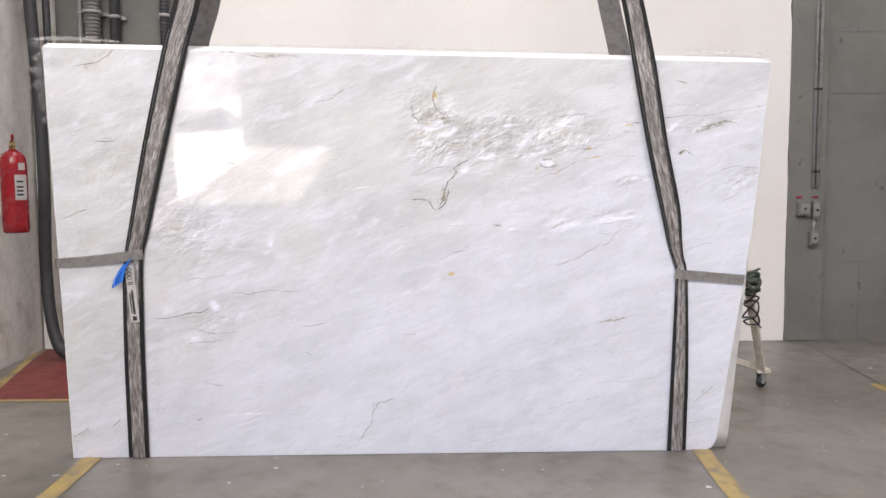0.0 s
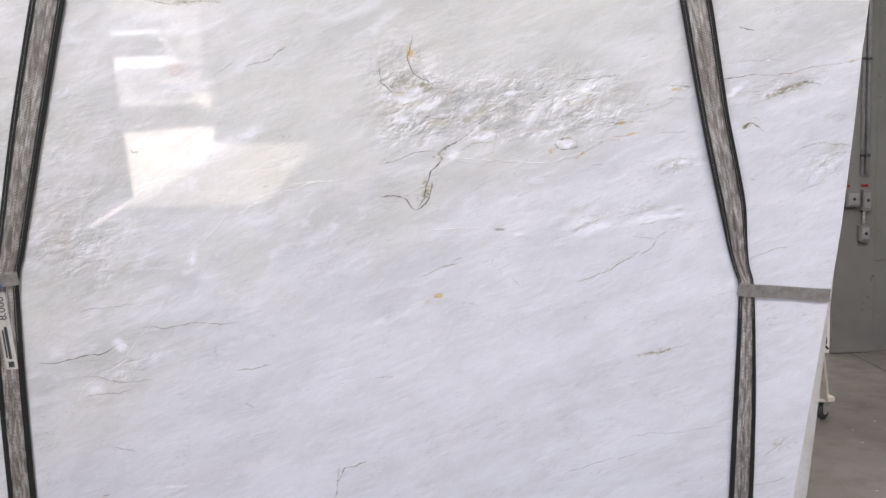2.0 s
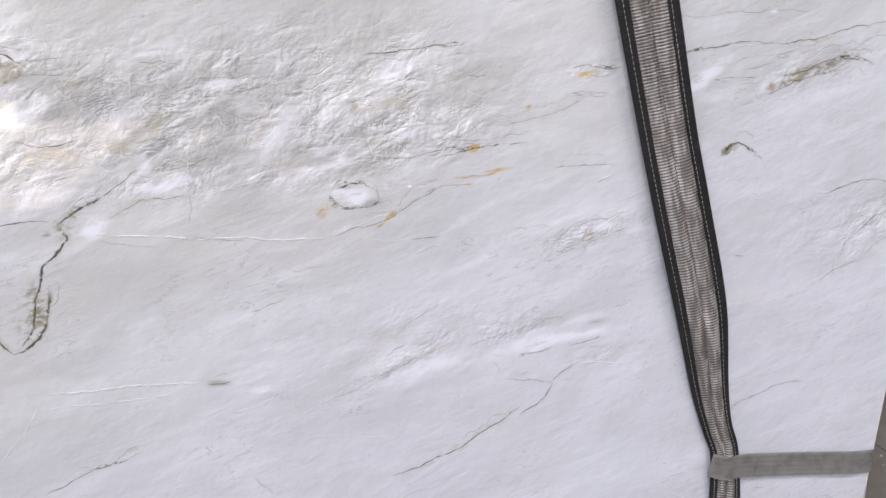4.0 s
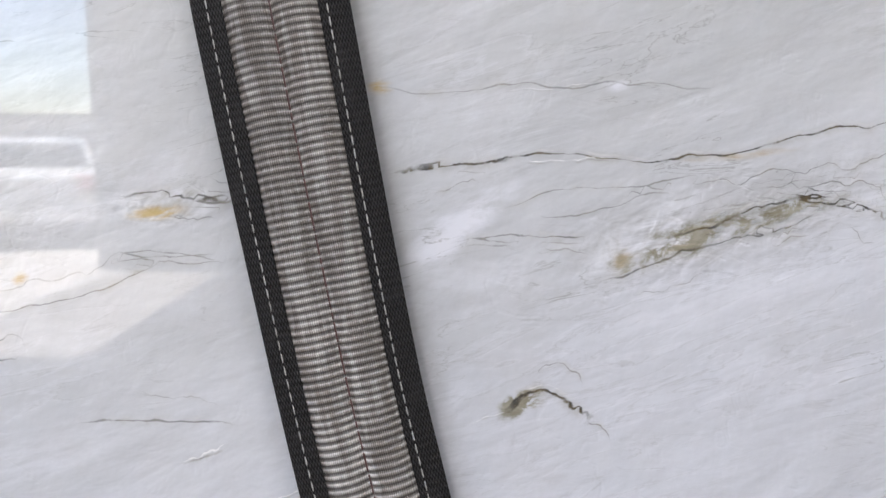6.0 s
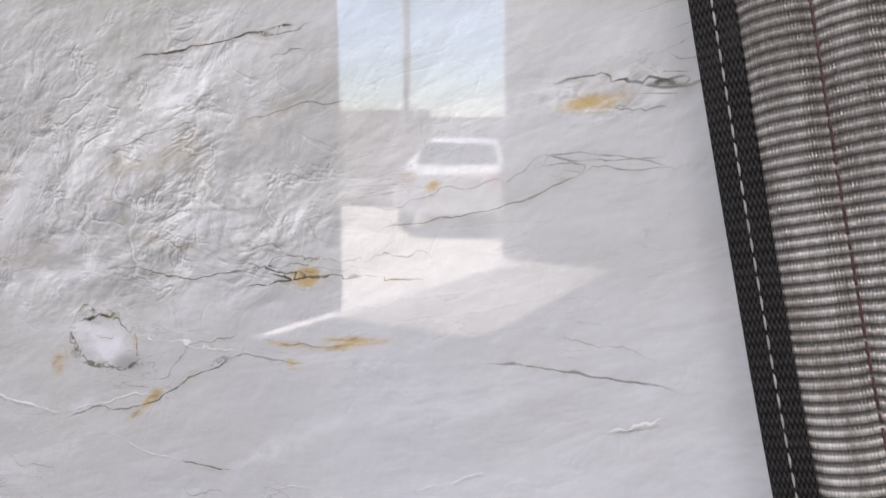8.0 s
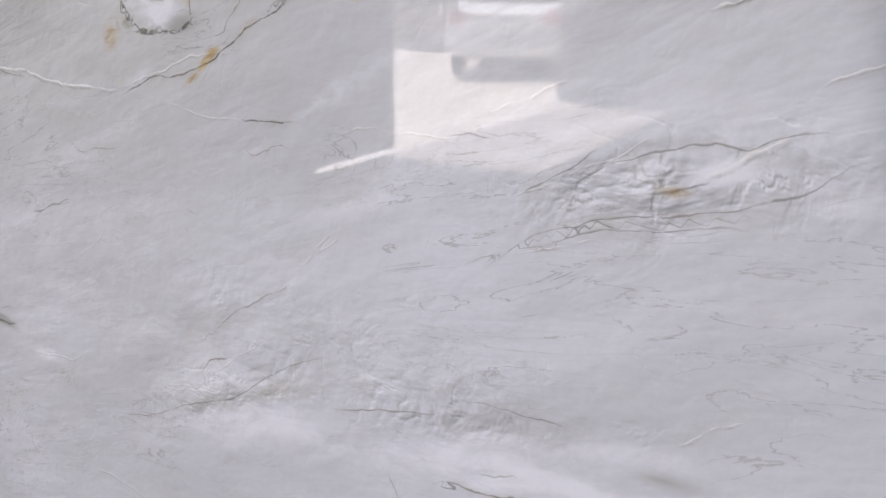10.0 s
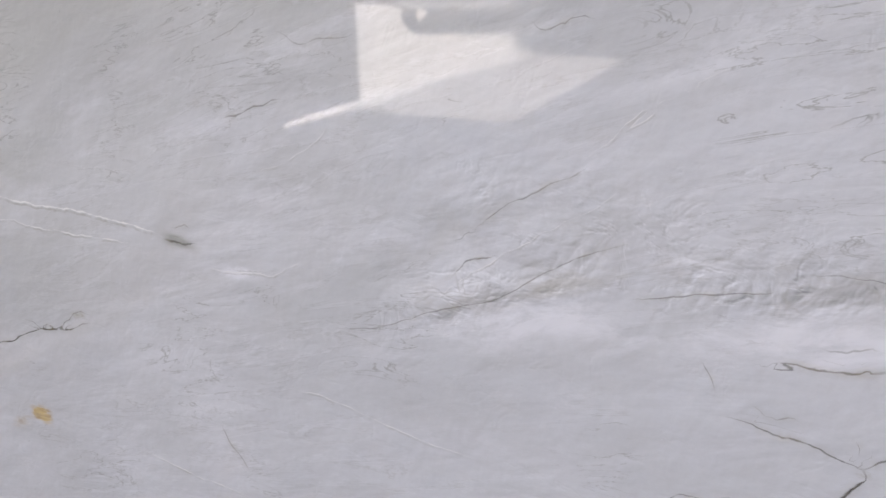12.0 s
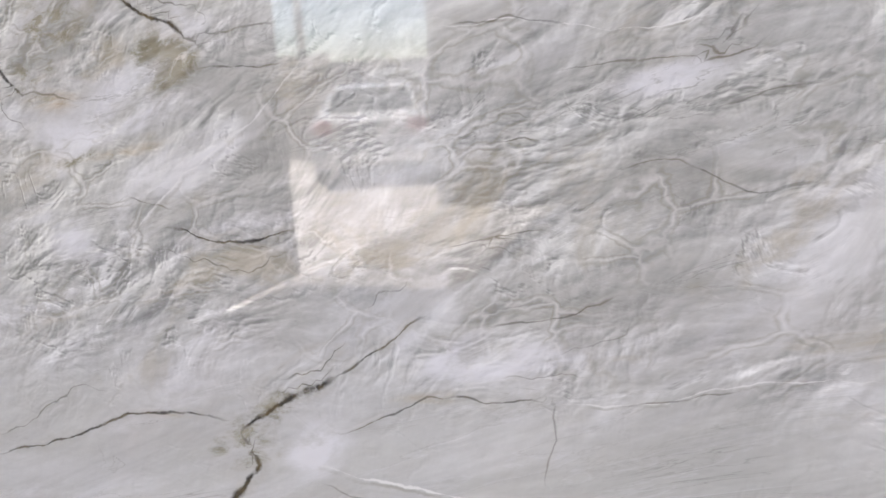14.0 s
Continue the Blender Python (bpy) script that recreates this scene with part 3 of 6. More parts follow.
vein([(0.283, 1.294), (0.339, 1.291), (0.371, 1.288)], 0.0009, 0.50, jitter=0.05)
vein([(0.174, 1.299), (0.208, 1.292), (0.248, 1.286)], 0.0010, 0.40)
patch("cloud", 0.170, 1.319, 0.0251, 0.0140, 30, 1.00)
patch("cloud", 0.285, 1.297, 0.0061, 0.0030, 0, 1.00)
patch("cloud", 0.450, 1.285, 0.0071, 0.0030, 0, 1.00)
patch("gold", 0.235, 1.351, 0.0281, 0.0060, 10, 0.50)
vein([(0.488, 1.285), (0.517, 1.295), (0.556, 1.308), (0.579, 1.313)], 0.0012, 0.80, "white")
patch("gold", 0.491, 1.291, 0.0081, 0.0040, 0, 0.70)
patch("green", 0.477, 1.296, 0.0201, 0.0100, 0, 0.35)
patch("gold", 0.586, 1.315, 0.0100, 0.0040, 28, 0.90)
vein([(0.425, 1.243), (0.444, 1.235), (0.486, 1.244)], 0.0010, 0.35)
vein([(0.302, 1.359), (0.304, 1.337), (0.298, 1.314)], 0.0009, 0.40)
vein([(0.371, 1.178), (0.395, 1.187), (0.422, 1.196)], 0.0012, 0.50)
vein([(0.082, 1.078), (0.138, 1.077), (0.197, 1.080), (0.252, 1.078), (0.298, 1.073)], 0.0026, 1.00, "white", jitter=0.06)
vein([(0.072, 1.055), (0.136, 1.056), (0.208, 1.059), (0.263, 1.061)], 0.0018, 0.80, "white", jitter=0.06)
patch("tone", 0.318, 1.072, 0.0182, 0.0040, -12, 1.60)
vein([(0.301, 1.071), (0.318, 1.071), (0.333, 1.073)], 0.0024, 0.70)
patch("cloud", 0.383, 1.057, 0.0163, 0.0050, 0, 1.40)
vein([(0.352, 1.055), (0.379, 1.056), (0.409, 1.059), (0.438, 1.075)], 0.0014, 0.70, "white")
vein([(0.053, 0.919), (0.101, 0.941), (0.160, 0.959), (0.194, 0.972)], 0.0015, 0.85)
patch("green", 0.178, 0.977, 0.0245, 0.0071, 20, 0.60)
vein([(0.392, 1.139), (0.428, 1.150), (0.464, 1.178)], 0.0012, 0.50, "white")
vein([(0.569, 1.090), (0.578, 1.102), (0.597, 1.108)], 0.0012, 0.60)
vein([(0.476, 1.030), (0.529, 1.048), (0.584, 1.072), (0.634, 1.104), (0.682, 1.130)], 0.0009, 0.45)
vein([(0.526, 1.103), (0.580, 1.127), (0.654, 1.176), (0.680, 1.201)], 0.0009, 0.45)
vein([(0.651, 1.175), (0.677, 1.199), (0.737, 1.240)], 0.0010, 0.45, "white")
patch("gold", 0.112, 0.853, 0.0158, 0.0061, -15, 1.80)
vein([(0.058, 0.926), (0.115, 0.948), (0.174, 0.967), (0.244, 0.985)], 0.0012, 0.70)
vein([(0.393, 1.004), (0.450, 1.021), (0.486, 1.036), (0.525, 1.053)], 0.0011, 0.55)
vein([(0.568, 1.089), (0.580, 1.102), (0.608, 1.110)], 0.0012, 0.55)
vein([(0.768, 1.072), (0.789, 1.076), (0.811, 1.078), (0.829, 1.084)], 0.0013, 0.60)
vein([(0.736, 1.066), (0.744, 1.052)], 0.0008, 0.40)
vein([(0.432, 0.969), (0.527, 0.961), (0.588, 0.957)], 0.0015, 0.60, "white", jitter=0.05)
vein([(0.267, 0.858), (0.329, 0.852), (0.381, 0.852)], 0.0015, 0.70, "white", jitter=0.05)
vein([(0.355, 0.911), (0.370, 0.893), (0.382, 0.880)], 0.0014, 0.40)
patch("cloud", 0.796, 1.083, 0.0403, 0.0100, 0, 0.60)
patch("cloud", 0.650, 1.074, 0.0706, 0.0120, 5, 0.50)

# low cracks
vein([(0.570, 0.889), (0.599, 0.897), (0.631, 0.908), (0.672, 0.922), (0.699, 0.939), (0.734, 0.960), (0.757, 0.972), (0.776, 0.986)], 0.0022, 0.90)
vein([(0.777, 0.973), (0.802, 0.986), (0.818, 0.999), (0.830, 1.018), (0.828, 1.024)], 0.0018, 0.85)
vein([(0.828, 1.024), (0.805, 1.030), (0.779, 1.032), (0.755, 1.036)], 0.0012, 0.65)
vein([(0.829, 1.025), (0.847, 1.041), (0.867, 1.052)], 0.0012, 0.60)
vein([(0.867, 1.052), (0.898, 1.053), (0.926, 1.049), (0.951, 1.046)], 0.0015, 0.80, "white", jitter=0.08)
vein([(0.280, 0.856), (0.352, 0.852), (0.423, 0.853), (0.500, 0.847)], 0.0015, 0.80, "white", jitter=0.05)
vein([(0.358, 0.895), (0.388, 0.881)], 0.0015, 0.40)
vein([(0.772, 1.075), (0.800, 1.077), (0.830, 1.084)], 0.0013, 0.55)
vein([(0.856, 1.084), (0.884, 1.089), (0.910, 1.094)], 0.0014, 0.50)
patch("tone", 0.900, 1.121, 0.0153, 0.0030, 0, 0.70)
vein([(0.576, 0.897), (0.599, 0.890), (0.672, 0.920), (0.758, 0.968)], 0.0020, 0.60, "white")
patch("green", 0.830, 1.022, 0.0126, 0.0061, 30, 0.50)
patch("cloud", 0.630, 1.073, 0.0643, 0.0110, 20, 0.60)
patch("cloud", 0.425, 0.801, 0.0485, 0.0120, 0, 0.70)
patch("cloud", 0.387, 1.055, 0.0253, 0.0071, 0, 0.80)

# upper broken zone
patch("green", 0.088, 1.534, 0.0221, 0.0150, 0, 0.90)
patch("green", 0.006, 1.555, 0.0210, 0.0110, 0, 0.70)
patch("green", 0.019, 1.477, 0.0290, 0.0060, 10, 0.60)
patch("green", 0.057, 1.487, 0.0570, 0.0050, 12, 0.50)
vein([(0.084, 1.439), (0.107, 1.433), (0.132, 1.431), (0.164, 1.438)], 0.0018, 0.90)
vein([(-0.062, 1.290), (-0.013, 1.305), (0.033, 1.322), (0.075, 1.330), (0.114, 1.329)], 0.0016, 0.85)
patch("gold", 0.075, 1.329, 0.0361, 0.0040, 0, 0.40)
vein([(0.186, 1.328), (0.219, 1.342), (0.238, 1.353), (0.268, 1.352), (0.303, 1.354)], 0.0011, 0.70)
vein([(0.303, 1.354), (0.335, 1.357), (0.362, 1.362), (0.384, 1.369), (0.407, 1.373), (0.442, 1.376)], 0.0013, 0.60, "white")
vein([(0.335, 1.356), (0.362, 1.361), (0.391, 1.369)], 0.0010, 0.50)
patch("gold", 0.280, 1.353, 0.0311, 0.0010, 0, 0.40)
vein([(0.307, 1.512), (0.334, 1.515), (0.366, 1.515), (0.388, 1.527)], 0.0012, 0.50)
vein([(0.255, 1.537), (0.283, 1.539), (0.309, 1.533)], 0.0011, 0.50)
vein([(0.301, 1.348), (0.301, 1.322)], 0.0009, 0.40)
vein([(0.360, 1.362), (0.335, 1.351)], 0.0009, 0.40)
patch("tone", 0.377, 1.516, 0.0180, 0.0040, 15, 0.80)
vein([(0.272, 1.391), (0.297, 1.395), (0.319, 1.403), (0.332, 1.408)], 0.0011, 0.60)
vein([(0.250, 1.430), (0.273, 1.435), (0.298, 1.439)], 0.0010, 0.60)
vein([(0.058, 1.456), (0.085, 1.449)], 0.0010, 0.50)
vein([(-0.034, 1.515), (-0.007, 1.519), (0.022, 1.512)], 0.0012, 0.50)
vein([(0.108, 1.544), (0.136, 1.545), (0.157, 1.545)], 0.0012, 0.50)
vein([(0.110, 1.525), (0.135, 1.525), (0.161, 1.525)], 0.0012, 0.60)
vein([(0.277, 1.481), (0.288, 1.483), (0.296, 1.481)], 0.0011, 0.60)

# far-seen marks
vein([(0.101, 1.230), (0.093, 1.192), (0.070, 1.155), (0.043, 1.142)], 0.0049, 1.00)
vein([(0.043, 1.142), (0.019, 1.177), (-0.023, 1.192), (-0.066, 1.188)], 0.0035, 1.00)
patch("green", 0.071, 1.184, 0.0300, 0.0380, 0, 0.70)
patch("green", -0.006, 1.195, 0.0510, 0.0140, 0, 0.50)
vein([(-0.057, 1.596), (-0.051, 1.547), (-0.011, 1.514)], 0.0027, 0.91)
vein([(0.053, 1.689), (0.035, 1.626), (0.049, 1.577), (0.090, 1.552), (0.115, 1.535)], 0.0027, 0.98)
patch("gold", 0.043, 1.638, 0.0130, 0.0220, 0, 1.00)
patch("gold", 0.006, 1.513, 0.0330, 0.0100, 0, 0.50)
patch("green", 0.007, 1.562, 0.0750, 0.0480, 0, 0.50)
vein([(0.090, 1.552), (0.123, 1.527)], 0.0041, 1.00)
vein([(-0.018, 0.886), (0.054, 0.920), (0.125, 0.954), (0.186, 0.975)], 0.0027, 1.00, jitter=0.06)
patch("gold", 0.113, 0.858, 0.0160, 0.0100, 10, 0.90)
patch("gold", 0.078, 0.838, 0.0350, 0.0110, 25, 0.40)
patch("green", 0.858, 0.641, 0.1091, 0.0130, 12, 0.50)
vein([(0.758, 0.629), (0.858, 0.635), (0.957, 0.661)], 0.0016, 0.52)
vein([(-1.211, 0.667), (-1.104, 0.676), (-1.015, 0.688), (-0.950, 0.723)], 0.0030, 1.00)
patch("cloud", -0.938, 0.723, 0.0280, 0.0262, 40, 1.20)
vein([(-0.866, 0.776), (-0.707, 0.789), (-0.550, 0.788)], 0.0020, 0.72)
vein([(-0.563, 0.621), (-0.455, 0.636)], 0.0024, 0.91)
vein([(-0.991, 0.594), (-0.849, 0.598)], 0.0020, 0.78)
vein([(-0.546, 0.502), (-0.520, 0.485)], 0.0020, 0.78)
vein([(-1.009, 0.363), (-0.930, 0.344)], 0.0020, 0.78)
vein([(-1.067, 0.837), (-0.944, 0.851), (-0.874, 0.858)], 0.0020, 0.52)
vein([(1.132, 0.946), (1.269, 0.983)], 0.0016, 0.65)
vein([(0.535, 0.205), (0.647, 0.241), (0.796, 0.276)], 0.0018, 0.52)
vein([(1.230, 0.239), (1.319, 0.317)], 0.0020, 0.65)
patch("green", 1.283, 0.298, 0.0470, 0.0241, 30, 0.50)
vein([(0.757, 0.337), (0.905, 0.342), (1.072, 0.366)], 0.0016, 0.45)
vein([(-0.247, 0.205), (-0.226, 0.254), (-0.151, 0.275)], 0.0027, 0.91)
vein([(0.305, 1.073), (0.336, 1.072)], 0.0027, 1.00)
vein([(-0.539, 1.132), (-0.433, 1.189), (-0.329, 1.221), (-0.174, 1.251)], 0.0030, 0.91, "white")
vein([(-0.706, 0.988), (-0.629, 1.073), (-0.554, 1.158)], 0.0030, 1.00, "white")
vein([(0.003, 0.984), (0.058, 1.054)], 0.0020, 0.65, "white")
vein([(-0.256, 1.010), (-0.179, 1.165)], 0.0020, 0.52, "white")
vein([(0.387, 0.810), (0.530, 0.842), (0.636, 0.866)], 0.0020, 0.65, "white")
vein([(-0.959, 1.169), (-0.745, 1.283), (-0.547, 1.444)], 0.0027, 0.65, "white")
vein([(-0.808, 0.829), (-0.930, 0.667), (-1.081, 0.578), (-1.207, 0.429)], 0.0027, 0.91, "white")
vein([(-0.845, 1.361), (-0.838, 1.349), (-0.821, 1.352)], 0.0034, 1.00)
vein([(-0.253, 0.747), (-0.145, 0.799), (-0.020, 0.831)], 0.0020, 0.52, "white")
vein([(-0.110, 0.573), (-0.047, 0.580)], 0.0019, 0.65)
vein([(0.053, 1.430), (0.173, 1.526)], 0.0024, 0.52, "white")
vein([(-0.438, 1.232), (-0.421, 1.232)], 0.0027, 0.91)
vein([(-0.468, 1.605), (-0.401, 1.619), (-0.333, 1.665)], 0.0022, 0.65)
vein([(-0.568, 1.575), (-0.499, 1.621)], 0.0022, 0.65)
vein([(-1.468, 1.760), (-1.396, 1.773), (-1.360, 1.782), (-1.297, 1.828)], 0.0030, 0.91)
patch("green", -1.397, 1.766, 0.0590, 0.0231, 15, 0.70)
vein([(-1.415, 1.450), (-1.367, 1.449), (-1.319, 1.451)], 0.0027, 1.00)
vein([(-1.580, 1.122), (-1.505, 1.146), (-1.467, 1.158)], 0.0024, 0.91)
vein([(-1.633, 0.104), (-1.551, 0.153)], 0.0027, 0.78)
patch("green", -1.566, 0.125, 0.0510, 0.0282, 20, 0.60)
vein([(-1.448, 0.151), (-1.406, 0.192)], 0.0024, 0.78)
vein([(-0.852, 1.820), (-0.793, 1.815)], 0.0034, 1.00)
vein([(-0.758, 1.808), (-0.617, 1.800), (-0.522, 1.795)], 0.0027, 0.65)
patch("green", -0.640, 1.801, 0.1420, 0.0180, 0, 0.60)
vein([(1.070, 1.691), (1.119, 1.679)], 0.0027, 0.91)
vein([(-0.325, 0.064), (-0.284, 0.119), (-0.257, 0.160), (-0.242, 0.251)], 0.0024, 0.78)
vein([(-0.273, 0.152), (-0.252, 0.157)], 0.0047, 1.00)
vein([(-1.059, 0.181), (-1.033, 0.186)], 0.0027, 0.78)
vein([(-1.009, 0.350), (-0.971, 0.349)], 0.0027, 0.78)
vein([(-1.085, 0.539), (-0.919, 0.563)], 0.0027, 0.65)
vein([(-1.067, 0.618), (-0.930, 0.590)], 0.0020, 0.59)
patch("green", 1.309, 0.275, 0.0660, 0.0220, 20, 0.50)
vein([(1.198, 0.137), (1.316, 0.163)], 0.0020, 0.65)

# broken green-brown knot past the right-hand sling
patch("breccia", 1.230, 1.501, 0.1000, 0.0300, 15, 0.90)
patch("green", 1.173, 1.476, 0.0120, 0.0100, 20, 0.75)
patch("green", 1.206, 1.486, 0.0300, 0.0110, 25, 0.90)
patch("green", 1.256, 1.506, 0.0500, 0.0100, 12, 0.80)
patch("gold", 1.173, 1.477, 0.0090, 0.0070, 0, 0.30)
patch("green", 1.295, 1.517, 0.0350, 0.0060, 5, 0.80)
vein([(1.277, 1.518), (1.295, 1.522), (1.316, 1.519), (1.331, 1.513), (1.341, 1.507)], 0.0022, 1.00)
vein([(1.234, 1.501), (1.255, 1.511), (1.280, 1.517)], 0.0014, 0.80)
vein([(1.122, 1.505), (1.155, 1.509), (1.180, 1.518), (1.201, 1.522)], 0.0009, 0.50)
vein([(1.103, 1.493), (1.123, 1.494), (1.148, 1.493)], 0.0010, 0.65)
vein([(1.220, 1.486), (1.245, 1.494), (1.277, 1.500), (1.295, 1.509)], 0.0012, 0.75)
vein([(1.166, 1.471), (1.191, 1.475), (1.220, 1.486)], 0.0010, 0.70)
vein([(1.137, 1.500), (1.169, 1.502), (1.201, 1.510)], 0.0008, 0.45)
vein([(1.071, 1.485), (1.083, 1.487), (1.101, 1.487)], 0.0008, 0.40)
vein([(1.109, 1.540), (1.136, 1.541), (1.167, 1.543)], 0.0013, 0.95, "white")
patch("cloud", 1.167, 1.589, 0.0120, 0.0040, 0, 1.50)
vein([(1.100, 1.585), (1.135, 1.588), (1.157, 1.589)], 0.0009, 0.60, "white")
vein([(1.029, 1.531), (1.050, 1.534), (1.075, 1.538), (1.100, 1.540)], 0.0012, 0.90)
vein([(1.101, 1.381), (1.112, 1.391), (1.123, 1.394), (1.134, 1.391), (1.143, 1.383), (1.157, 1.377)], 0.0022, 1.00)
patch("green", 1.112, 1.386, 0.0160, 0.0080, 30, 1.60)
patch("gold", 1.105, 1.383, 0.0080, 0.0040, 30, 0.50)
vein([(1.078, 1.372), (1.090, 1.377), (1.100, 1.380)], 0.0010, 0.70, "white")
vein([(1.114, 1.394), (1.128, 1.398), (1.135, 1.395)], 0.0010, 0.80, "white")
patch("cloud", 1.078, 1.504, 0.0360, 0.0110, 38, 1.50)
patch("cloud", 1.051, 1.484, 0.0180, 0.0260, 10, 1.10)
patch("breccia", 0.885, 1.510, 0.0320, 0.0120, 0, 1.00)
patch("gold", 0.877, 1.503, 0.0200, 0.0040, 3, 0.90)
vein([(0.885, 1.514), (0.898, 1.517), (0.911, 1.514), (0.921, 1.516)], 0.0011, 0.80)
patch("cloud", 0.889, 1.516, 0.0200, 0.0040, 0, 0.90)
vein([(0.859, 1.393), (0.886, 1.395), (0.915, 1.398)], 0.0008, 0.50, jitter=0.04)
vein([(0.866, 1.383), (0.885, 1.383)], 0.0011, 0.70)
vein([(0.853, 1.473), (0.886, 1.474), (0.918, 1.474)], 0.0009, 0.50)
patch("breccia", 1.388, 1.278, 0.0750, 0.0400, 40, 0.60)
patch("breccia", 1.401, 1.406, 0.0400, 0.0150, 5, 0.60)
vein([(1.349, 1.245), (1.383, 1.278), (1.407, 1.292), (1.447, 1.294)], 0.0011, 0.60)
vein([(1.399, 1.243), (1.423, 1.277), (1.442, 1.306)], 0.0010, 0.50)
vein([(1.263, 1.310), (1.292, 1.309), (1.321, 1.321)], 0.0014, 0.80, "white")
# fine cracks over the hollow
vein([(0.544, 1.396), (0.584, 1.396), (0.614, 1.394), (0.642, 1.401), (0.668, 1.406)], 0.0010, 0.75)
vein([(0.672, 1.419), (0.696, 1.421), (0.720, 1.425)], 0.0010, 0.85)
vein([(0.720, 1.425), (0.745, 1.430), (0.772, 1.437)], 0.0010, 0.65)
vein([(0.655, 1.408), (0.676, 1.407), (0.693, 1.404)], 0.0015, 0.90)
vein([(0.660, 1.393), (0.677, 1.396), (0.701, 1.402), (0.717, 1.405)], 0.0014, 0.90)
vein([(0.717, 1.404), (0.739, 1.406), (0.761, 1.409)], 0.0009, 0.70)
patch("gold", 0.706, 1.404, 0.0120, 0.0060, 10, 1.50)
vein([(0.563, 1.351), (0.604, 1.352), (0.638, 1.352), (0.670, 1.352)], 0.0011, 0.80, "white")
patch("gold", 0.568, 1.298, 0.0220, 0.0030, 35, 0.70)
patch("gold", 0.615, 1.330, 0.0200, 0.0030, 35, 0.50)
patch("gold", 0.687, 1.361, 0.0300, 0.0030, 2, 0.80)
patch("breccia", 0.458, 1.434, 0.1000, 0.0500, 10, 0.80)
patch("breccia", 0.578, 1.413, 0.1200, 0.0500, 10, 0.70)
patch("breccia", 0.494, 1.388, 0.1000, 0.0400, 0, 0.60)
patch("breccia", 0.667, 1.434, 0.0600, 0.0300, 10, 0.60)
# layered, crumpled beds low beside the sling
vein([(0.785, 1.216), (0.815, 1.230), (0.840, 1.246), (0.869, 1.258)], 0.0010, 0.50)
vein([(0.900, 1.271), (0.919, 1.285), (0.935, 1.294)], 0.0024, 0.90, "white")
vein([(0.895, 1.345), (0.912, 1.352), (0.923, 1.358)], 0.0014, 0.90, "white")
vein([(0.652, 1.180), (0.684, 1.207), (0.710, 1.224)], 0.0009, 0.60, "white")
vein([(0.807, 1.251), (0.849, 1.273), (0.877, 1.289)], 0.0010, 0.70, "white")
vein([(0.944, 1.316), (0.959, 1.323), (0.977, 1.333)], 0.0012, 0.70, "white")
vein([(0.958, 1.298), (0.972, 1.302), (0.984, 1.307)], 0.0011, 0.70, "white")
patch("breccia", 0.893, 1.268, 0.0850, 0.0220, 14, 0.80)
patch("cloud", 0.911, 1.277, 0.0220, 0.0080, 25, 1.30)
patch("gold", 0.900, 1.254, 0.0400, 0.0040, 2, 0.35)
patch("gold", 0.888, 1.264, 0.0120, 0.0040, 0, 0.60)
patch("tone", 0.889, 1.281, 0.0500, 0.0120, 5, 0.50)
patch("cloud", 0.966, 1.270, 0.0500, 0.0120, 0, 0.90)
vein([(0.480, 1.034), (0.536, 1.054), (0.591, 1.073), (0.630, 1.083)], 0.0012, 0.70)
vein([(0.570, 1.094), (0.581, 1.102), (0.621, 1.112), (0.657, 1.124)], 0.0010, 0.60)
vein([(0.692, 1.098), (0.728, 1.108), (0.768, 1.117)], 0.0008, 0.50)
vein([(0.788, 1.130), (0.823, 1.132), (0.847, 1.133)], 0.0008, 0.45)
patch("gold", 0.803, 1.078, 0.0400, 0.0030, 0, 0.40)
vein([(0.868, 1.084), (0.887, 1.088), (0.910, 1.095)], 0.0014, 0.60)
patch("cloud", 0.863, 1.100, 0.1100, 0.0090, 4, 1.30)
patch("cloud", 0.621, 1.067, 0.0600, 0.0110, 20, 1.10)
patch("breccia", 0.596, 1.082, 0.0750, 0.0220, 18, 0.80)
patch("breccia", 0.798, 1.122, 0.0900, 0.0200, 8, 0.60)
patch("cloud", 0.380, 1.056, 0.0220, 0.0060, 10, 1.40)
patch("tone", 0.312, 1.072, 0.0140, 0.0050, 0, 1.60)
vein([(0.783, 1.211), (0.809, 1.221), (0.831, 1.228), (0.856, 1.236)], 0.0011, 0.70, "white")
vein([(0.907, 1.142), (0.917, 1.153), (0.932, 1.162)], 0.0012, 0.70, "white")
vein([(0.559, 1.071), (0.591, 1.100), (0.639, 1.134), (0.673, 1.160)], 0.0010, 0.60, "white")
patch("breccia", 0.905, 1.061, 0.0500, 0.0200, 10, 0.50)
patch("green", 0.671, 0.928, 0.0500, 0.0060, 12, 0.50)
patch("tone", 0.903, 1.121, 0.0200, 0.0050, 5, 0.80)
# upper broken beds
patch("green", 0.088, 1.530, 0.0260, 0.0160, 20, 1.10)
patch("gold", 0.092, 1.534, 0.0260, 0.0160, 20, 0.50)
patch("green", -0.006, 1.523, 0.0200, 0.0140, 10, 0.80)
patch("gold", 0.060, 1.482, 0.0500, 0.0060, 8, 0.50)
patch("green", 0.143, 1.488, 0.0500, 0.0060, 8, 0.50)
vein([(0.250, 1.537), (0.275, 1.538), (0.296, 1.535), (0.330, 1.528), (0.354, 1.529), (0.377, 1.532)], 0.0011, 0.85, "white")
vein([(-0.062, 1.290), (-0.027, 1.299), (0.010, 1.312), (0.046, 1.324), (0.075, 1.329), (0.106, 1.326), (0.125, 1.325)], 0.0012, 0.80)
vein([(0.129, 1.327), (0.144, 1.338), (0.163, 1.348), (0.173, 1.352)], 0.0032, 1.00)
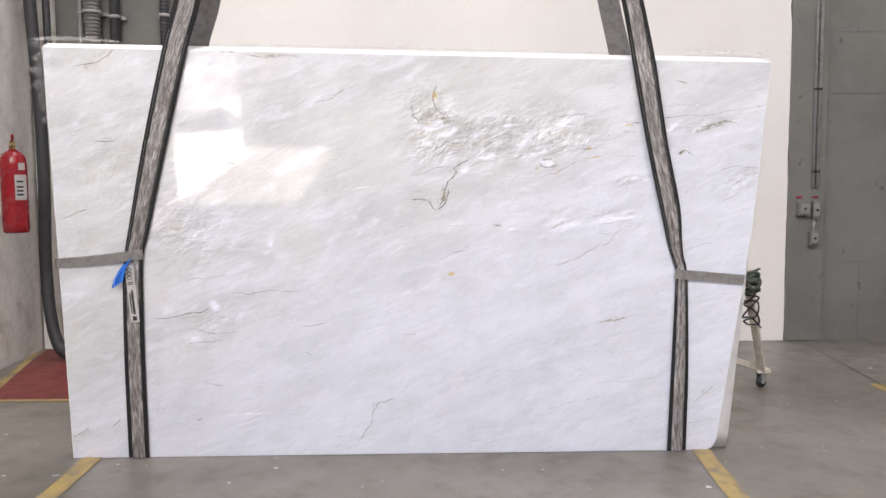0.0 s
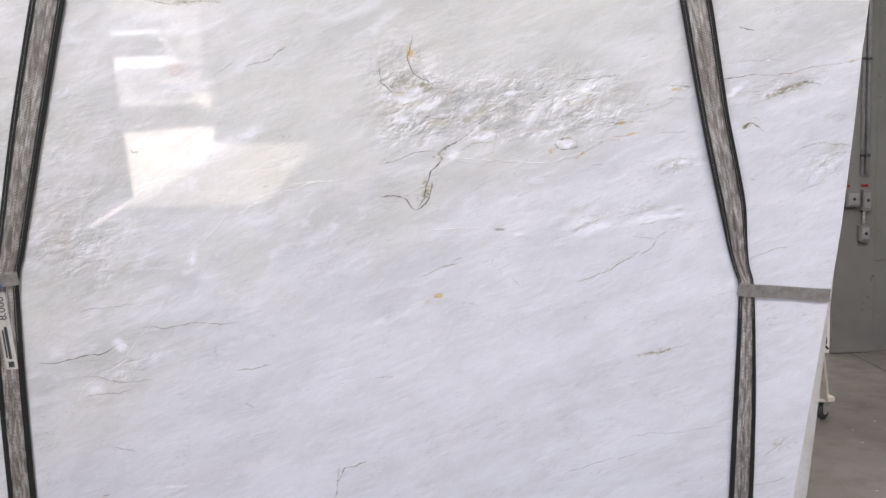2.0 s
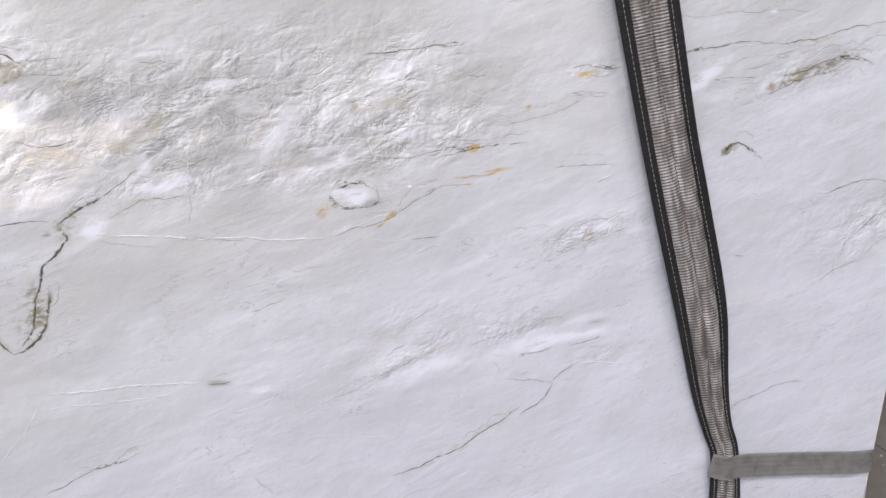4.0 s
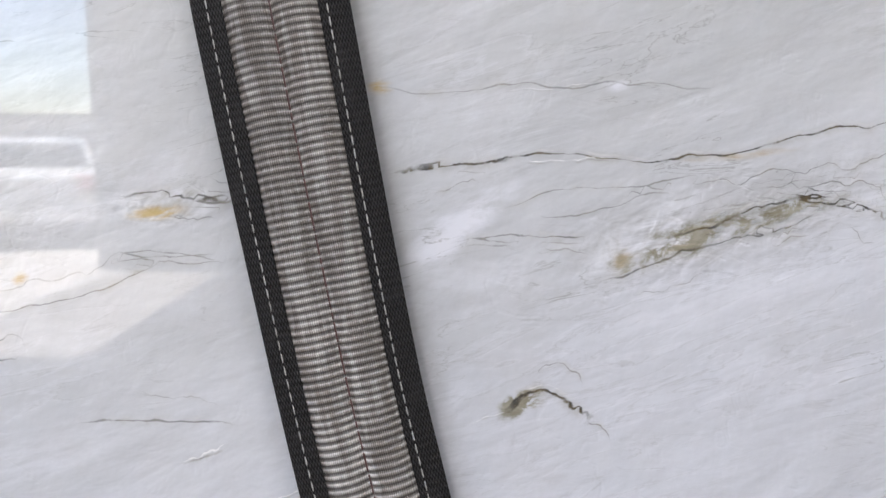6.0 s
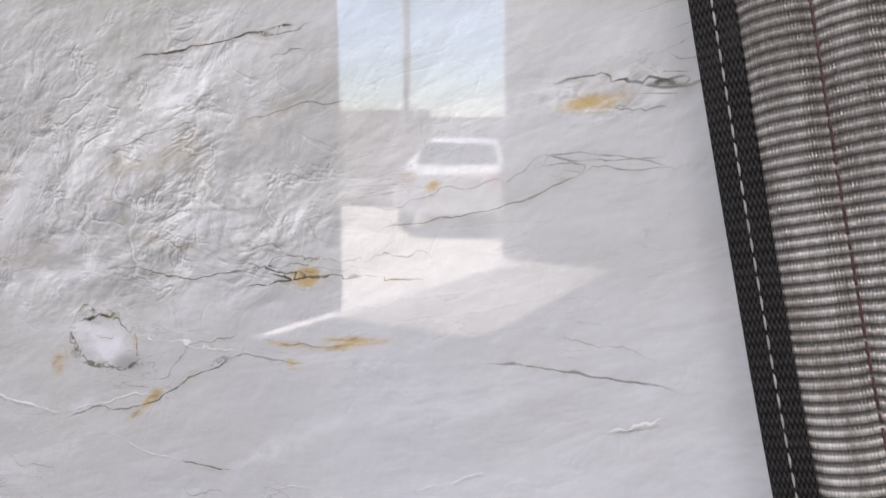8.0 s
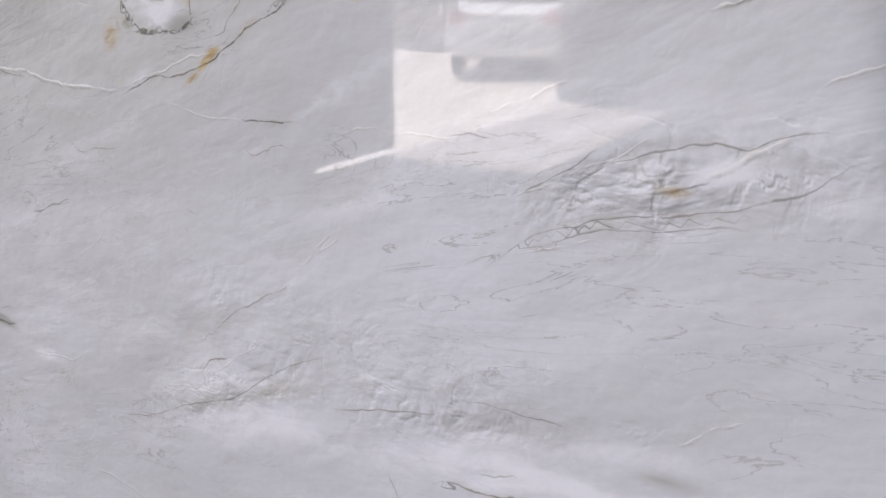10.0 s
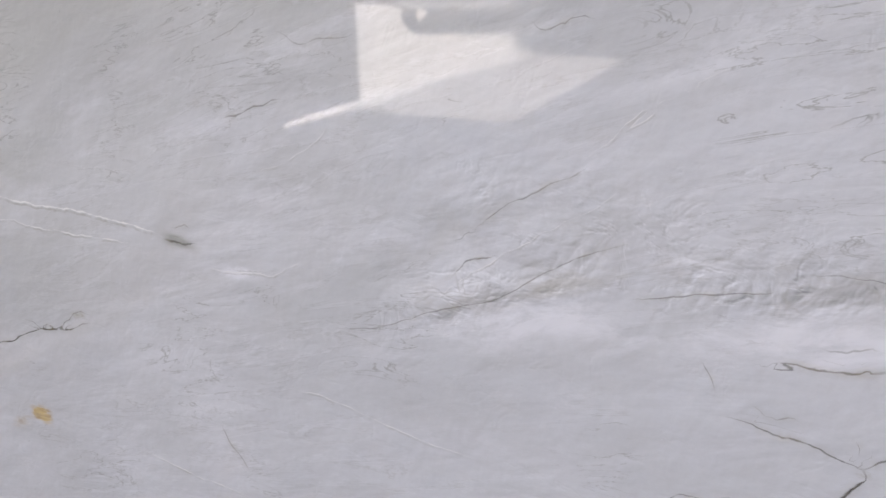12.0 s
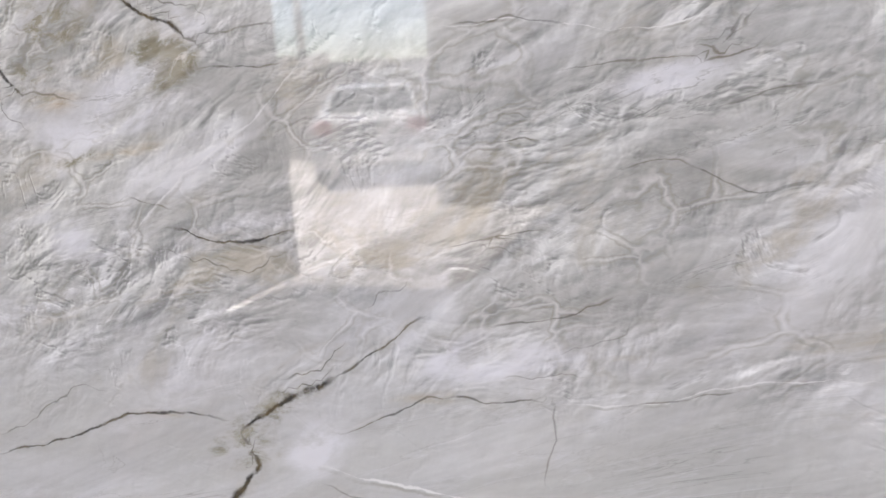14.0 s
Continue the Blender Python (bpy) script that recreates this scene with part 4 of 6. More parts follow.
vein([(0.127, 1.330), (0.129, 1.320)], 0.0030, 0.90)
vein([(0.186, 1.328), (0.213, 1.340), (0.238, 1.351), (0.251, 1.355), (0.280, 1.353), (0.303, 1.355)], 0.0010, 0.70)
vein([(0.303, 1.355), (0.335, 1.355), (0.360, 1.361), (0.391, 1.370), (0.407, 1.371), (0.443, 1.375)], 0.0011, 0.80, "white")
vein([(0.301, 1.333), (0.301, 1.350)], 0.0009, 0.40)
vein([(0.084, 1.438), (0.106, 1.432), (0.132, 1.430), (0.164, 1.436)], 0.0013, 0.80)
vein([(0.192, 1.309), (0.218, 1.305), (0.243, 1.300)], 0.0010, 0.80, "white")
vein([(0.335, 1.467), (0.359, 1.471), (0.389, 1.456), (0.405, 1.458)], 0.0009, 0.50)
vein([(0.380, 1.494), (0.395, 1.499), (0.408, 1.501)], 0.0009, 0.50)
vein([(0.368, 1.512), (0.390, 1.517), (0.395, 1.522)], 0.0012, 0.60)
patch("breccia", 0.382, 1.502, 0.1200, 0.0500, 10, 0.90)
patch("breccia", 0.405, 1.442, 0.1000, 0.0500, 10, 0.90)
patch("breccia", 0.335, 1.459, 0.0800, 0.0500, 10, 0.80)
patch("breccia", 0.266, 1.396, 0.1000, 0.0300, 5, 0.60)
patch("breccia", 0.347, 1.400, 0.1000, 0.0400, 10, 0.70)
patch("breccia", 0.383, 1.412, 0.0800, 0.0400, 10, 0.70)
patch("breccia", 0.009, 1.422, 0.1000, 0.0800, 0, 0.70)
patch("breccia", 0.282, 1.500, 0.0800, 0.0500, 5, 0.60)
patch("cloud", 0.078, 1.503, 0.0500, 0.0160, 8, 1.10)
patch("cloud", 0.101, 1.550, 0.0300, 0.0100, 0, 1.00)
patch("cloud", 0.272, 1.374, 0.0600, 0.0180, 5, 1.10)
patch("cloud", 0.010, 1.433, 0.0500, 0.0200, -20, 0.90)
patch("cloud", 0.363, 1.503, 0.0400, 0.0200, 30, 0.90)
patch("cloud", 0.384, 1.394, 0.0500, 0.0200, 20, 0.70)
patch("cloud", -0.001, 1.497, 0.0300, 0.0120, 0, 0.90)
patch("tone", 0.366, 1.517, 0.0600, 0.0200, 5, 0.70)
patch("tone", 0.364, 1.419, 0.0500, 0.0300, 20, 0.60)
patch("tone", 0.367, 1.367, 0.0300, 0.0150, 0, 0.60)
patch("tone", 0.130, 1.459, 0.0700, 0.0200, 5, 0.50)
# marks over the whole slab
vein([(0.167, 1.334), (0.115, 1.276), (0.107, 1.218), (0.050, 1.147)], 0.0040, 1.00)
vein([(0.050, 1.147), (0.010, 1.194), (-0.063, 1.186)], 0.0030, 1.00)
vein([(0.578, 0.906), (0.681, 0.941), (0.773, 0.996)], 0.0018, 0.80)
vein([(-1.100, 0.678), (-0.987, 0.694), (-0.937, 0.732)], 0.0028, 1.00)
patch("cloud", -0.948, 0.718, 0.0200, 0.0300, 40, 1.30)
patch("cloud", -1.153, 0.700, 0.0500, 0.0200, 30, 1.00)
vein([(-0.547, 0.620), (-0.452, 0.637)], 0.0020, 0.90)
vein([(-1.014, 0.354), (-0.939, 0.341)], 0.0022, 0.90)
vein([(1.286, 1.187), (1.355, 1.258), (1.434, 1.320)], 0.0014, 0.70)
vein([(1.333, 1.310), (1.387, 1.330), (1.443, 1.320)], 0.0022, 0.90)
vein([(0.400, 0.815), (0.532, 0.840), (0.644, 0.904), (0.828, 1.013)], 0.0026, 0.80, "white")
vein([(-0.546, 1.117), (-0.432, 1.206), (-0.268, 1.246)], 0.0022, 0.90, "white")
patch("cloud", -0.032, 0.790, 0.2000, 0.0200, 22, 0.80)
patch("cloud", 0.715, 1.072, 0.2400, 0.0180, 12, 0.70)
patch("cloud", -0.828, 0.207, 0.1500, 0.0100, 3, 1.10)
patch("cloud", -0.490, 1.395, 0.1000, 0.0240, 20, 1.20)
patch("cloud", -0.682, 1.010, 0.0200, 0.0500, -20, 1.00)
patch("cloud", -0.136, 0.966, 0.1000, 0.0200, 30, 0.70)
patch("cloud", 0.862, 1.124, 0.1200, 0.0120, 12, 0.80)
patch("cloud", -0.278, 1.063, 0.1400, 0.0200, 25, 0.70)
patch("cloud", -1.038, 0.568, 0.0400, 0.0500, 40, 0.90)
patch("breccia", 0.030, 1.539, 0.0900, 0.0700, 0, 0.60)
patch("breccia", 0.563, 1.475, 0.2000, 0.0350, 8, 0.50)
patch("breccia", -1.023, 1.029, 0.1000, 0.1000, 30, 0.50)
patch("breccia", -0.918, 0.643, 0.1400, 0.0500, 20, 0.50)
patch("green", 0.068, 1.624, 0.0150, 0.0300, 0, 0.60)
patch("gold", 0.042, 1.633, 0.0100, 0.0220, 0, 0.80)
patch("green", 0.840, 0.633, 0.0700, 0.0100, 10, 0.50)

# zones
# warm, greener and busier stone over a slanting line, cool and calm stone below it
slant = GV - (0.42 + 0.46 * (GU + 1.3)) + 0.05 * np.sin(GU * 5.1) + 0.03 * np.sin(GU * 13.0 + 2.0)
FIELD["warm"] += (1 / (1 + np.exp(-slant / 0.11))).astype(np.float32)
patch("cloud", 0.812, 1.590, 0.0770, 0.0140, 15, 0.60)
patch("cloud", 0.914, 1.296, 0.0331, 0.0110, 30, 0.70)
patch("cloud", 0.833, 1.355, 0.1371, 0.0140, 22, 0.60)
patch("cloud", 1.162, 1.318, 0.0721, 0.0120, 10, 0.60)
patch("cloud", 0.777, 1.281, 0.1362, 0.0170, 25, 0.50)
patch("cloud", 0.664, 1.279, 0.0518, 0.0150, 30, 0.50)
patch("cloud", 0.709, 1.232, 0.1128, 0.0100, 20, 0.60)
patch("cloud", 0.848, 1.290, 0.0551, 0.0071, 20, 0.60)
patch("cloud", 0.692, 1.297, 0.0551, 0.0091, 30, 0.60)
patch("cloud", 0.659, 1.191, 0.0893, 0.0100, 20, 0.60)
patch("cloud", 0.205, 1.394, 0.0290, 0.0180, 0, 0.70)
patch("cloud", 0.251, 1.373, 0.0571, 0.0140, 0, 0.60)
patch("cloud", 0.064, 1.523, 0.0451, 0.0120, 20, 0.80)
patch("cloud", 0.016, 1.487, 0.0410, 0.0091, 10, 0.80)
patch("cloud", 0.347, 1.507, 0.0281, 0.0070, 10, 0.70)
patch("cloud", 0.171, 1.317, 0.0282, 0.0160, 50, 0.80)
patch("cloud", 0.222, 1.467, 0.0490, 0.0210, 30, 0.80)
patch("tone", 0.283, 1.508, 0.0661, 0.0130, 5, 0.50)
patch("tone", 0.128, 1.522, 0.0410, 0.0180, 0, 0.50)
patch("tone", 0.252, 1.242, 0.1296, 0.0521, 0, 0.30)
patch("tone", 0.639, 1.343, 0.0694, 0.0210, 10, 0.35)
patch("tone", 0.889, 1.428, 0.0460, 0.0171, 0, 0.35)
patch("tone", 0.195, 1.238, 0.1402, 0.0671, 0, 0.25)
patch("tone", 0.360, 1.337, 0.0705, 0.0170, 0, 0.30)
patch("breccia", 0.566, 1.512, 0.1560, 0.0781, 0, 0.80)
patch("breccia", 0.625, 1.446, 0.1322, 0.0410, 0, 0.40)
patch("breccia", 0.222, 1.421, 0.1610, 0.0430, 0, 0.50)
patch("breccia", 0.060, 1.387, 0.1121, 0.0432, 0, 0.60)
patch("breccia", 0.196, 1.419, 0.1160, 0.0591, 0, 0.40)
patch("breccia", 0.407, 1.388, 0.0421, 0.0150, 0, 0.30)
patch("breccia", 0.347, 1.467, 0.0930, 0.0540, 0, 0.70)
patch("breccia", 0.088, 1.488, 0.1361, 0.0783, 0, 0.70)
patch("breccia", 0.495, 1.429, 0.0870, 0.0420, 0, 0.50)
patch("breccia", 0.025, 1.578, 0.1160, 0.0950, 0, 0.70)
patch("breccia", -1.056, 1.068, 0.2041, 0.1392, 0, 0.45)
patch("breccia", -1.197, 1.327, 0.3620, 0.2879, 0, 0.25)
patch("breccia", 1.318, 1.255, 0.1112, 0.0802, 0, 0.25)
patch("breccia", 0.905, 1.277, 0.0616, 0.0191, 10, 0.35)
patch("breccia", 0.630, 1.141, 0.1257, 0.0411, 10, 0.30)
patch("breccia", 0.273, 1.507, 0.2511, 0.0810, 0, 0.50)



def marble():
    """Polished white-grey marble: drifting clouds, crumpled grain with its light and shade in the colour, and the
    veins that the slab carries.
    """
    m = Nodes("polished_marble")
    va, vb = m.node("ShaderNodeAttribute", attribute_name="veins"), m.node("ShaderNodeAttribute", attribute_name="stains")
    sa, sb = m.node("ShaderNodeSeparateColor"), m.node("ShaderNodeSeparateColor")
    m.link(va.outputs["Color"], sa.inputs[0])
    m.link(vb.outputs["Color"], sb.inputs[0])
    sd, sw, amp_d = sa.outputs[0], sa.outputs[1], sa.outputs[2]
    amp_w, gold, breccia, tone = va.outputs["Alpha"], sb.outputs[0], sb.outputs[1], sb.outputs[2]
    green = vb.outputs["Alpha"]
    vc, sc = m.node("ShaderNodeAttribute", attribute_name="clouds"), m.node("ShaderNodeSeparateColor")
    m.link(vc.outputs["Color"], sc.inputs[0])
    pale, warm_zone = sc.outputs[0], sc.outputs[1]
    turn = (0, radians(19), 0)
    flow = m.coords((1.0, 1.0, 2.6), turn)
    plain = m.coords()
    # clouds along the bedding
    cloud = m.noise(flow, 2.2, 7, 0.6, 0.6)
    drift = m.noise(m.coords((1.0, 1.0, 3.6), turn), 6.0, 7, 0.6, 0.9)
    busy = m.mix(m.step(cloud, 0.33, 0.68), (0.49, 0.496, 0.49), (0.69, 0.692, 0.71))
    still = m.mix(m.step(cloud, 0.33, 0.68), (0.605, 0.615, 0.65), (0.68, 0.69, 0.735))
    c = m.mix(warm_zone, still, busy)
    c = m.mix(m.math("MULTIPLY", m.step(drift, 0.50, 0.70), m.math("MULTIPLY_ADD", warm_zone, 0.35, 0.25)), c, (0.80, 0.80, 0.85))
    warm = m.noise(m.coords((1, 1, 2.2), turn, (3.1, 0, 1.7)), 1.7, 5, 0.6, 0.8)
    c = m.mix(m.math("MULTIPLY", m.step(warm, 0.36, 0.66, 0.12, 0.75), warm_zone), c, (0.585, 0.585, 0.55))
    pink = m.noise(m.coords((1, 1, 2.0), turn, (7.3, 0, 4.1)), 1.9, 4, 0.6, 0.8)
    c = m.mix(m.step(pink, 0.55, 0.75, 0, 0.35), c, (0.66, 0.61, 0.60))
    rough_zone = m.math("MINIMUM", m.math("MAXIMUM", breccia, 0.0), 1.0)
    # thin drawn-out wisps of the calm stone
    wisp_vec = m.coords((1.0, 1.0, 7.0), turn)
    wisp = m.noise(wisp_vec, 8, 7, 0.6, 0.5)
    wisp_on = m.step(m.noise(flow, 3.4, 3, 0.5), 0.42, 0.62)
    bright_wisp = m.step(m.math("ABSOLUTE", m.math("SUBTRACT", wisp, 0.47)), 0.0, 0.018, 1.0, 0.0)
    c = m.mix(m.math("MULTIPLY", m.math("MULTIPLY", bright_wisp, wisp_on), 0.26), c, (0.80, 0.80, 0.84))
    dull_wisp = m.step(m.math("ABSOLUTE", m.math("SUBTRACT", wisp, 0.505)), 0.0, 0.010, 1.0, 0.0)
    c = m.mix(m.math("MULTIPLY", m.math("MULTIPLY", dull_wisp, wisp_on), 0.28), c, (0.36, 0.35, 0.34))
    # crumpled, healed fragments: facets and creases, their lit and shaded sides put into the colour
    def crease_shading(scale, stretch, shift, detail=5, rough=0.5, seed=0.0):
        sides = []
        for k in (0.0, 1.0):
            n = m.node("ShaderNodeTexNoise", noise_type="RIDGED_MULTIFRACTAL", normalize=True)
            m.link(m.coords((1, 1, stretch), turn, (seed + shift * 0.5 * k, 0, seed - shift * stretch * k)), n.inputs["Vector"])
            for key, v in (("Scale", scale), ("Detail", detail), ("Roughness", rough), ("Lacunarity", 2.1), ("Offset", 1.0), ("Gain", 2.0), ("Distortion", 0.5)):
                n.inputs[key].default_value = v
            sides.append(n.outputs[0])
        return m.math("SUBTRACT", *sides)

    calm = m.math("SUBTRACT", 1.0, rough_zone)
    patchy = m.step(m.noise(plain, 6.5, 4, 0.6), 0.42, 0.60)
    patchy_fine = m.step(m.noise(plain, 11, 4, 0.6, 0.5), 0.40, 0.60, 0.25, 1.0)
    coarse = m.math("MULTIPLY", crease_shading(6.5, 1.8, 0.0024, 5, 0.5, 1.3), m.math("MULTIPLY_ADD", rough_zone, 0.95, 0.04))
    crisp = m.math("MULTIPLY", m.math("MULTIPLY", crease_shading(17, 1.6, 0.0013, 4, 0.5, 4.7), patchy_fine), m.math("MULTIPLY_ADD", rough_zone, 2.3, 0.08))
    layered = m.math("MULTIPLY", m.math("MULTIPLY", crease_shading(3.6, 5.0, 0.0014, 5, 0.5, 7.9), patchy), m.math("MULTIPLY_ADD", calm, 0.20, 0.15))
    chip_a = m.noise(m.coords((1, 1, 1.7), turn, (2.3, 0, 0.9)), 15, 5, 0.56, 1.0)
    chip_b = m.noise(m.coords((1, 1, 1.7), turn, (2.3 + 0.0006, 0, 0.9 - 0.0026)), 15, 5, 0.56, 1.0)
    chip_shading = m.math("SUBTRACT", *[m.step(m.math("ABSOLUTE", m.math("SUBTRACT", q, 0.5)), 0.0, 0.032, 1.0, 0.0) for q in (chip_a, chip_b)])
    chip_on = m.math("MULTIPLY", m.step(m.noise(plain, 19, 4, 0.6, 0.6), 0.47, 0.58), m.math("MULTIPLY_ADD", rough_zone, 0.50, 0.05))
    grit_shading = m.math("SUBTRACT", m.noise(plain, 110, 3, 0.6), m.noise(m.coords(shift=(0.0007, 0, -0.0012)), 110, 3, 0.6))
    relief_shading = m.math("ADD", m.math("ADD", coarse, crisp), m.math("ADD", layered, 1.0))
    relief_shading = m.math("ADD", relief_shading, m.math("ADD", m.math("MULTIPLY", chip_shading, chip_on), m.math("MULTIPLY", grit_shading, 0.17)))
    c = m.mix(1.0, c, m.math("MAXIMUM", m.math("MINIMUM", relief_shading, 1.32), 0.55), "MULTIPLY")
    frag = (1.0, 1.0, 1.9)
    # finer emboss: noise minus its shifted copy lightens one flank, shades the other
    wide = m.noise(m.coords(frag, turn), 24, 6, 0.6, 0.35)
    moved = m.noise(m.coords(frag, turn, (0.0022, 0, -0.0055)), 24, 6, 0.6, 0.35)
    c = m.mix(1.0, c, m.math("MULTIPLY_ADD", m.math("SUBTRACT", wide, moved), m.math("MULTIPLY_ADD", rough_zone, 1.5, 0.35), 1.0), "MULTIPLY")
    bloom = m.step(m.noise(m.coords((1, 1, 2.0), turn, (5.2, 0, 3.3)), 7.5, 6, 0.6, 0.6), 0.50, 0.66)
    c = m.mix(m.math("MULTIPLY", bloom, m.math("MULTIPLY_ADD", rough_zone, 0.68, 0.06)), c, (0.88, 0.88, 0.91))
    grey = m.math("MULTIPLY", m.step(m.noise(m.coords((1, 1, 2.2), turn), 7, 6, 0.6, 0.6), 0.44, 0.64), m.math("MULTIPLY_ADD", rough_zone, 0.50, 0.10))
    c = m.mix(grey, c, (0.36, 0.355, 0.335))
    ochre = m.math("MULTIPLY", m.step(m.noise(m.coords((1, 1, 2.2), turn, (0.3, 0, 2.2)), 9, 7, 0.64, 0.5), 0.54, 0.68), m.math("MULTIPLY", rough_zone, 0.55))
    c = m.mix(ochre, c, (0.40, 0.345, 0.235))
    # pale lace round the fragments
    warp = m.node("ShaderNodeTexNoise")
    m.link(m.coords((1.0, 1.0, 1.6), turn), warp.inputs["Vector"])
    warp.inputs["Scale"].default_value, warp.inputs["Detail"].default_value = 16, 5
    bent = m.node("ShaderNodeVectorMath", operation="MULTIPLY_ADD")
    m.link(warp.outputs["Color"], bent.inputs[0])
    bent.inputs[1].default_value = (0.075, 0.075, 0.075)
    m.link(m.coords((1.0, 1.0, 1.9), turn), bent.inputs[2])
    flake, rim = m.node("ShaderNodeTexVoronoi"), m.node("ShaderNodeTexVoronoi", feature="DISTANCE_TO_EDGE")
    for n in (flake, rim):
        m.link(bent.outputs[0], n.inputs["Vector"])
        n.inputs["Scale"].default_value = 21
    sep = m.node("ShaderNodeSeparateColor")
    m.link(flake.outputs["Color"], sep.inputs[0])
    tilt = m.math("MULTIPLY", m.math("SUBTRACT", sep.outputs[0], 0.5), m.math("MULTIPLY", rough_zone, 0.20))
    c = m.mix(1.0, c, m.math("ADD", tilt, 1.0), "MULTIPLY")
    rim_on = m.math("MULTIPLY", rough_zone, m.step(m.noise(plain, 17, 4, 0.6), 0.46, 0.60))
    c = m.mix(m.math("MULTIPLY", m.step(m.math("ABSOLUTE", m.math("SUBTRACT", rim.outputs[0], 0.06)), 0.0, 0.035, 0.40, 0.0), rim_on), c, (0.30, 0.275, 0.21))
    c = m.mix(m.math("MULTIPLY", m.step(rim.outputs[0], 0.0, 0.035, 0.42, 0.0), rim_on), c, (0.82, 0.81, 0.79))
    c = m.mix(m.math("MULTIPLY", tone, 0.6, clamp=True), c, (0.40, 0.40, 0.385))
    # stains
    blotch = m.noise(m.coords((1, 1, 3.2), (0, radians(8), 0)), 34, 6, 0.62, 0.5)
    g_mask = m.step(m.math("MULTIPLY", gold, m.math("MULTIPLY_ADD", blotch, 3.0, -0.85)), 0.10, 0.80)
    c = m.mix(m.math("MULTIPLY", g_mask, 0.8), c, m.mix(m.step(blotch, 0.4, 0.7), (0.64, 0.45, 0.14), (0.36, 0.22, 0.06)))
    n_mask = m.step(m.math("MULTIPLY", green, m.math("MULTIPLY_ADD", m.noise(m.coords((1, 1, 1.8), turn), 46, 8, 0.72, 0.5), 4.2, -1.65)), 0.10, 0.75)
    c = m.mix(m.math("MULTIPLY", n_mask, 0.85), c, m.mix(m.step(blotch, 0.4, 0.62), (0.19, 0.165, 0.085), (0.34, 0.31, 0.22)))
    # pale clouds
    fleece = m.noise(flow, 18, 8, 0.66, 0.4)
    p_mask = m.step(m.math("MULTIPLY", pale, m.math("MULTIPLY_ADD", fleece, 2.8, -0.85)), 0.05, 1.0)
    c = m.mix(m.math("MULTIPLY", p_mask, 0.76), c, (0.86, 0.86, 0.91))
    # white healed lines, each with a shadow painted along one side
    bead = m.noise(plain, 48, 5, 0.65)
    wob = m.math("MULTIPLY", m.math("SUBTRACT", m.noise(plain, 120, 5, 0.65), 0.5), 0.0020)
    w_near = m.math("DIVIDE", m.math("ABSOLUTE", m.math("ADD", sw, wob)), m.step(bead, 0.34, 0.72, 0.25, 1.9))
    wl = m.step(w_near, 0.0001, 0.00042, 1.0, 0.0)
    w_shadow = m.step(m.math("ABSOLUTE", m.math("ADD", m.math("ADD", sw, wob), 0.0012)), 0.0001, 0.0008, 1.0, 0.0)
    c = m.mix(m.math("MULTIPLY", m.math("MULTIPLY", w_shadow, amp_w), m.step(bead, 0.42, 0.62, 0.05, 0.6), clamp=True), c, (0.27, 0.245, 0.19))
    c = m.mix(m.math("MULTIPLY", wl, m.math("MULTIPLY", m.math("MULTIPLY", amp_w, 1.4), m.step(bead, 0.38, 0.55, 0.25, 0.9)), clamp=True), c, (0.86, 0.855, 0.85))
    # dark veins, thin and broken, with a raised-edge highlight painted on one side
    wob2 = m.math("MULTIPLY", m.math("SUBTRACT", m.noise(plain, 110, 6, 0.7), 0.5), 0.0019)
    thick = m.step(m.noise(plain, 38, 5, 0.65), 0.34, 0.70, 0.32, 1.75)
    here = m.math("ADD", sd, wob2)
    near = m.math("DIVIDE", m.math("ABSOLUTE", here), thick)
    broken = m.step(m.noise(plain, 62, 5, 0.65), 0.34, 0.50, 0.25, 1.0)
    line = m.math("MULTIPLY", m.step(near, 0.0001, 0.0008, 1.0, 0.0), m.math("MULTIPLY", m.math("MULTIPLY", amp_d, 1.15), broken), clamp=True)
    halo = m.math("MULTIPLY", m.step(m.math("ABSOLUTE", here), 0.0, 0.007, 1.0, 0.0), m.math("MULTIPLY", amp_d, m.step(bead, 0.4, 0.68, 0.05, 0.55)), clamp=True)
    c = m.mix(halo, c, m.mix(m.step(fleece, 0.4, 0.6), (0.30, 0.265, 0.18), (0.36, 0.35, 0.33)))
    lip_light = m.step(m.math("ABSOLUTE", m.math("SUBTRACT", here, 0.0018)), 0.0002, 0.0012, 1.0, 0.0)
    c = m.mix(m.math("MULTIPLY", m.math("MULTIPLY", lip_light, amp_d), m.step(bead, 0.46, 0.62, 0.0, 0.5), clamp=True), c, (0.82, 0.81, 0.80))
    c = m.mix(line, c, m.mix(m.step(bead, 0.4, 0.65), (0.055, 0.052, 0.048), (0.15, 0.115, 0.06)))
    # fine scattered cracks everywhere
    hair = m.noise(m.coords((1, 1, 5.5), (0, radians(13), 0)), 9, 6, 0.55, 1.2)
    hair_line = m.step(m.math("ABSOLUTE", m.math("SUBTRACT", hair, 0.5)), 0.0, 0.009, 1.0, 0.0)
    where = m.step(m.noise(plain, 7, 3, 0.5), 0.50, 0.62)
    c = m.mix(m.math("MULTIPLY", m.math("MULTIPLY", hair_line, where), 0.55), c, (0.27, 0.265, 0.25))
    spot = m.step(m.noise(plain, 150, 1, 0.4), 0.80, 0.83)
    c = m.mix(m.math("MULTIPLY", spot, 0.35), c, (0.2, 0.2, 0.19))
    m.bsdf.inputs["IOR"].default_value = 1.60
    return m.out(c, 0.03)


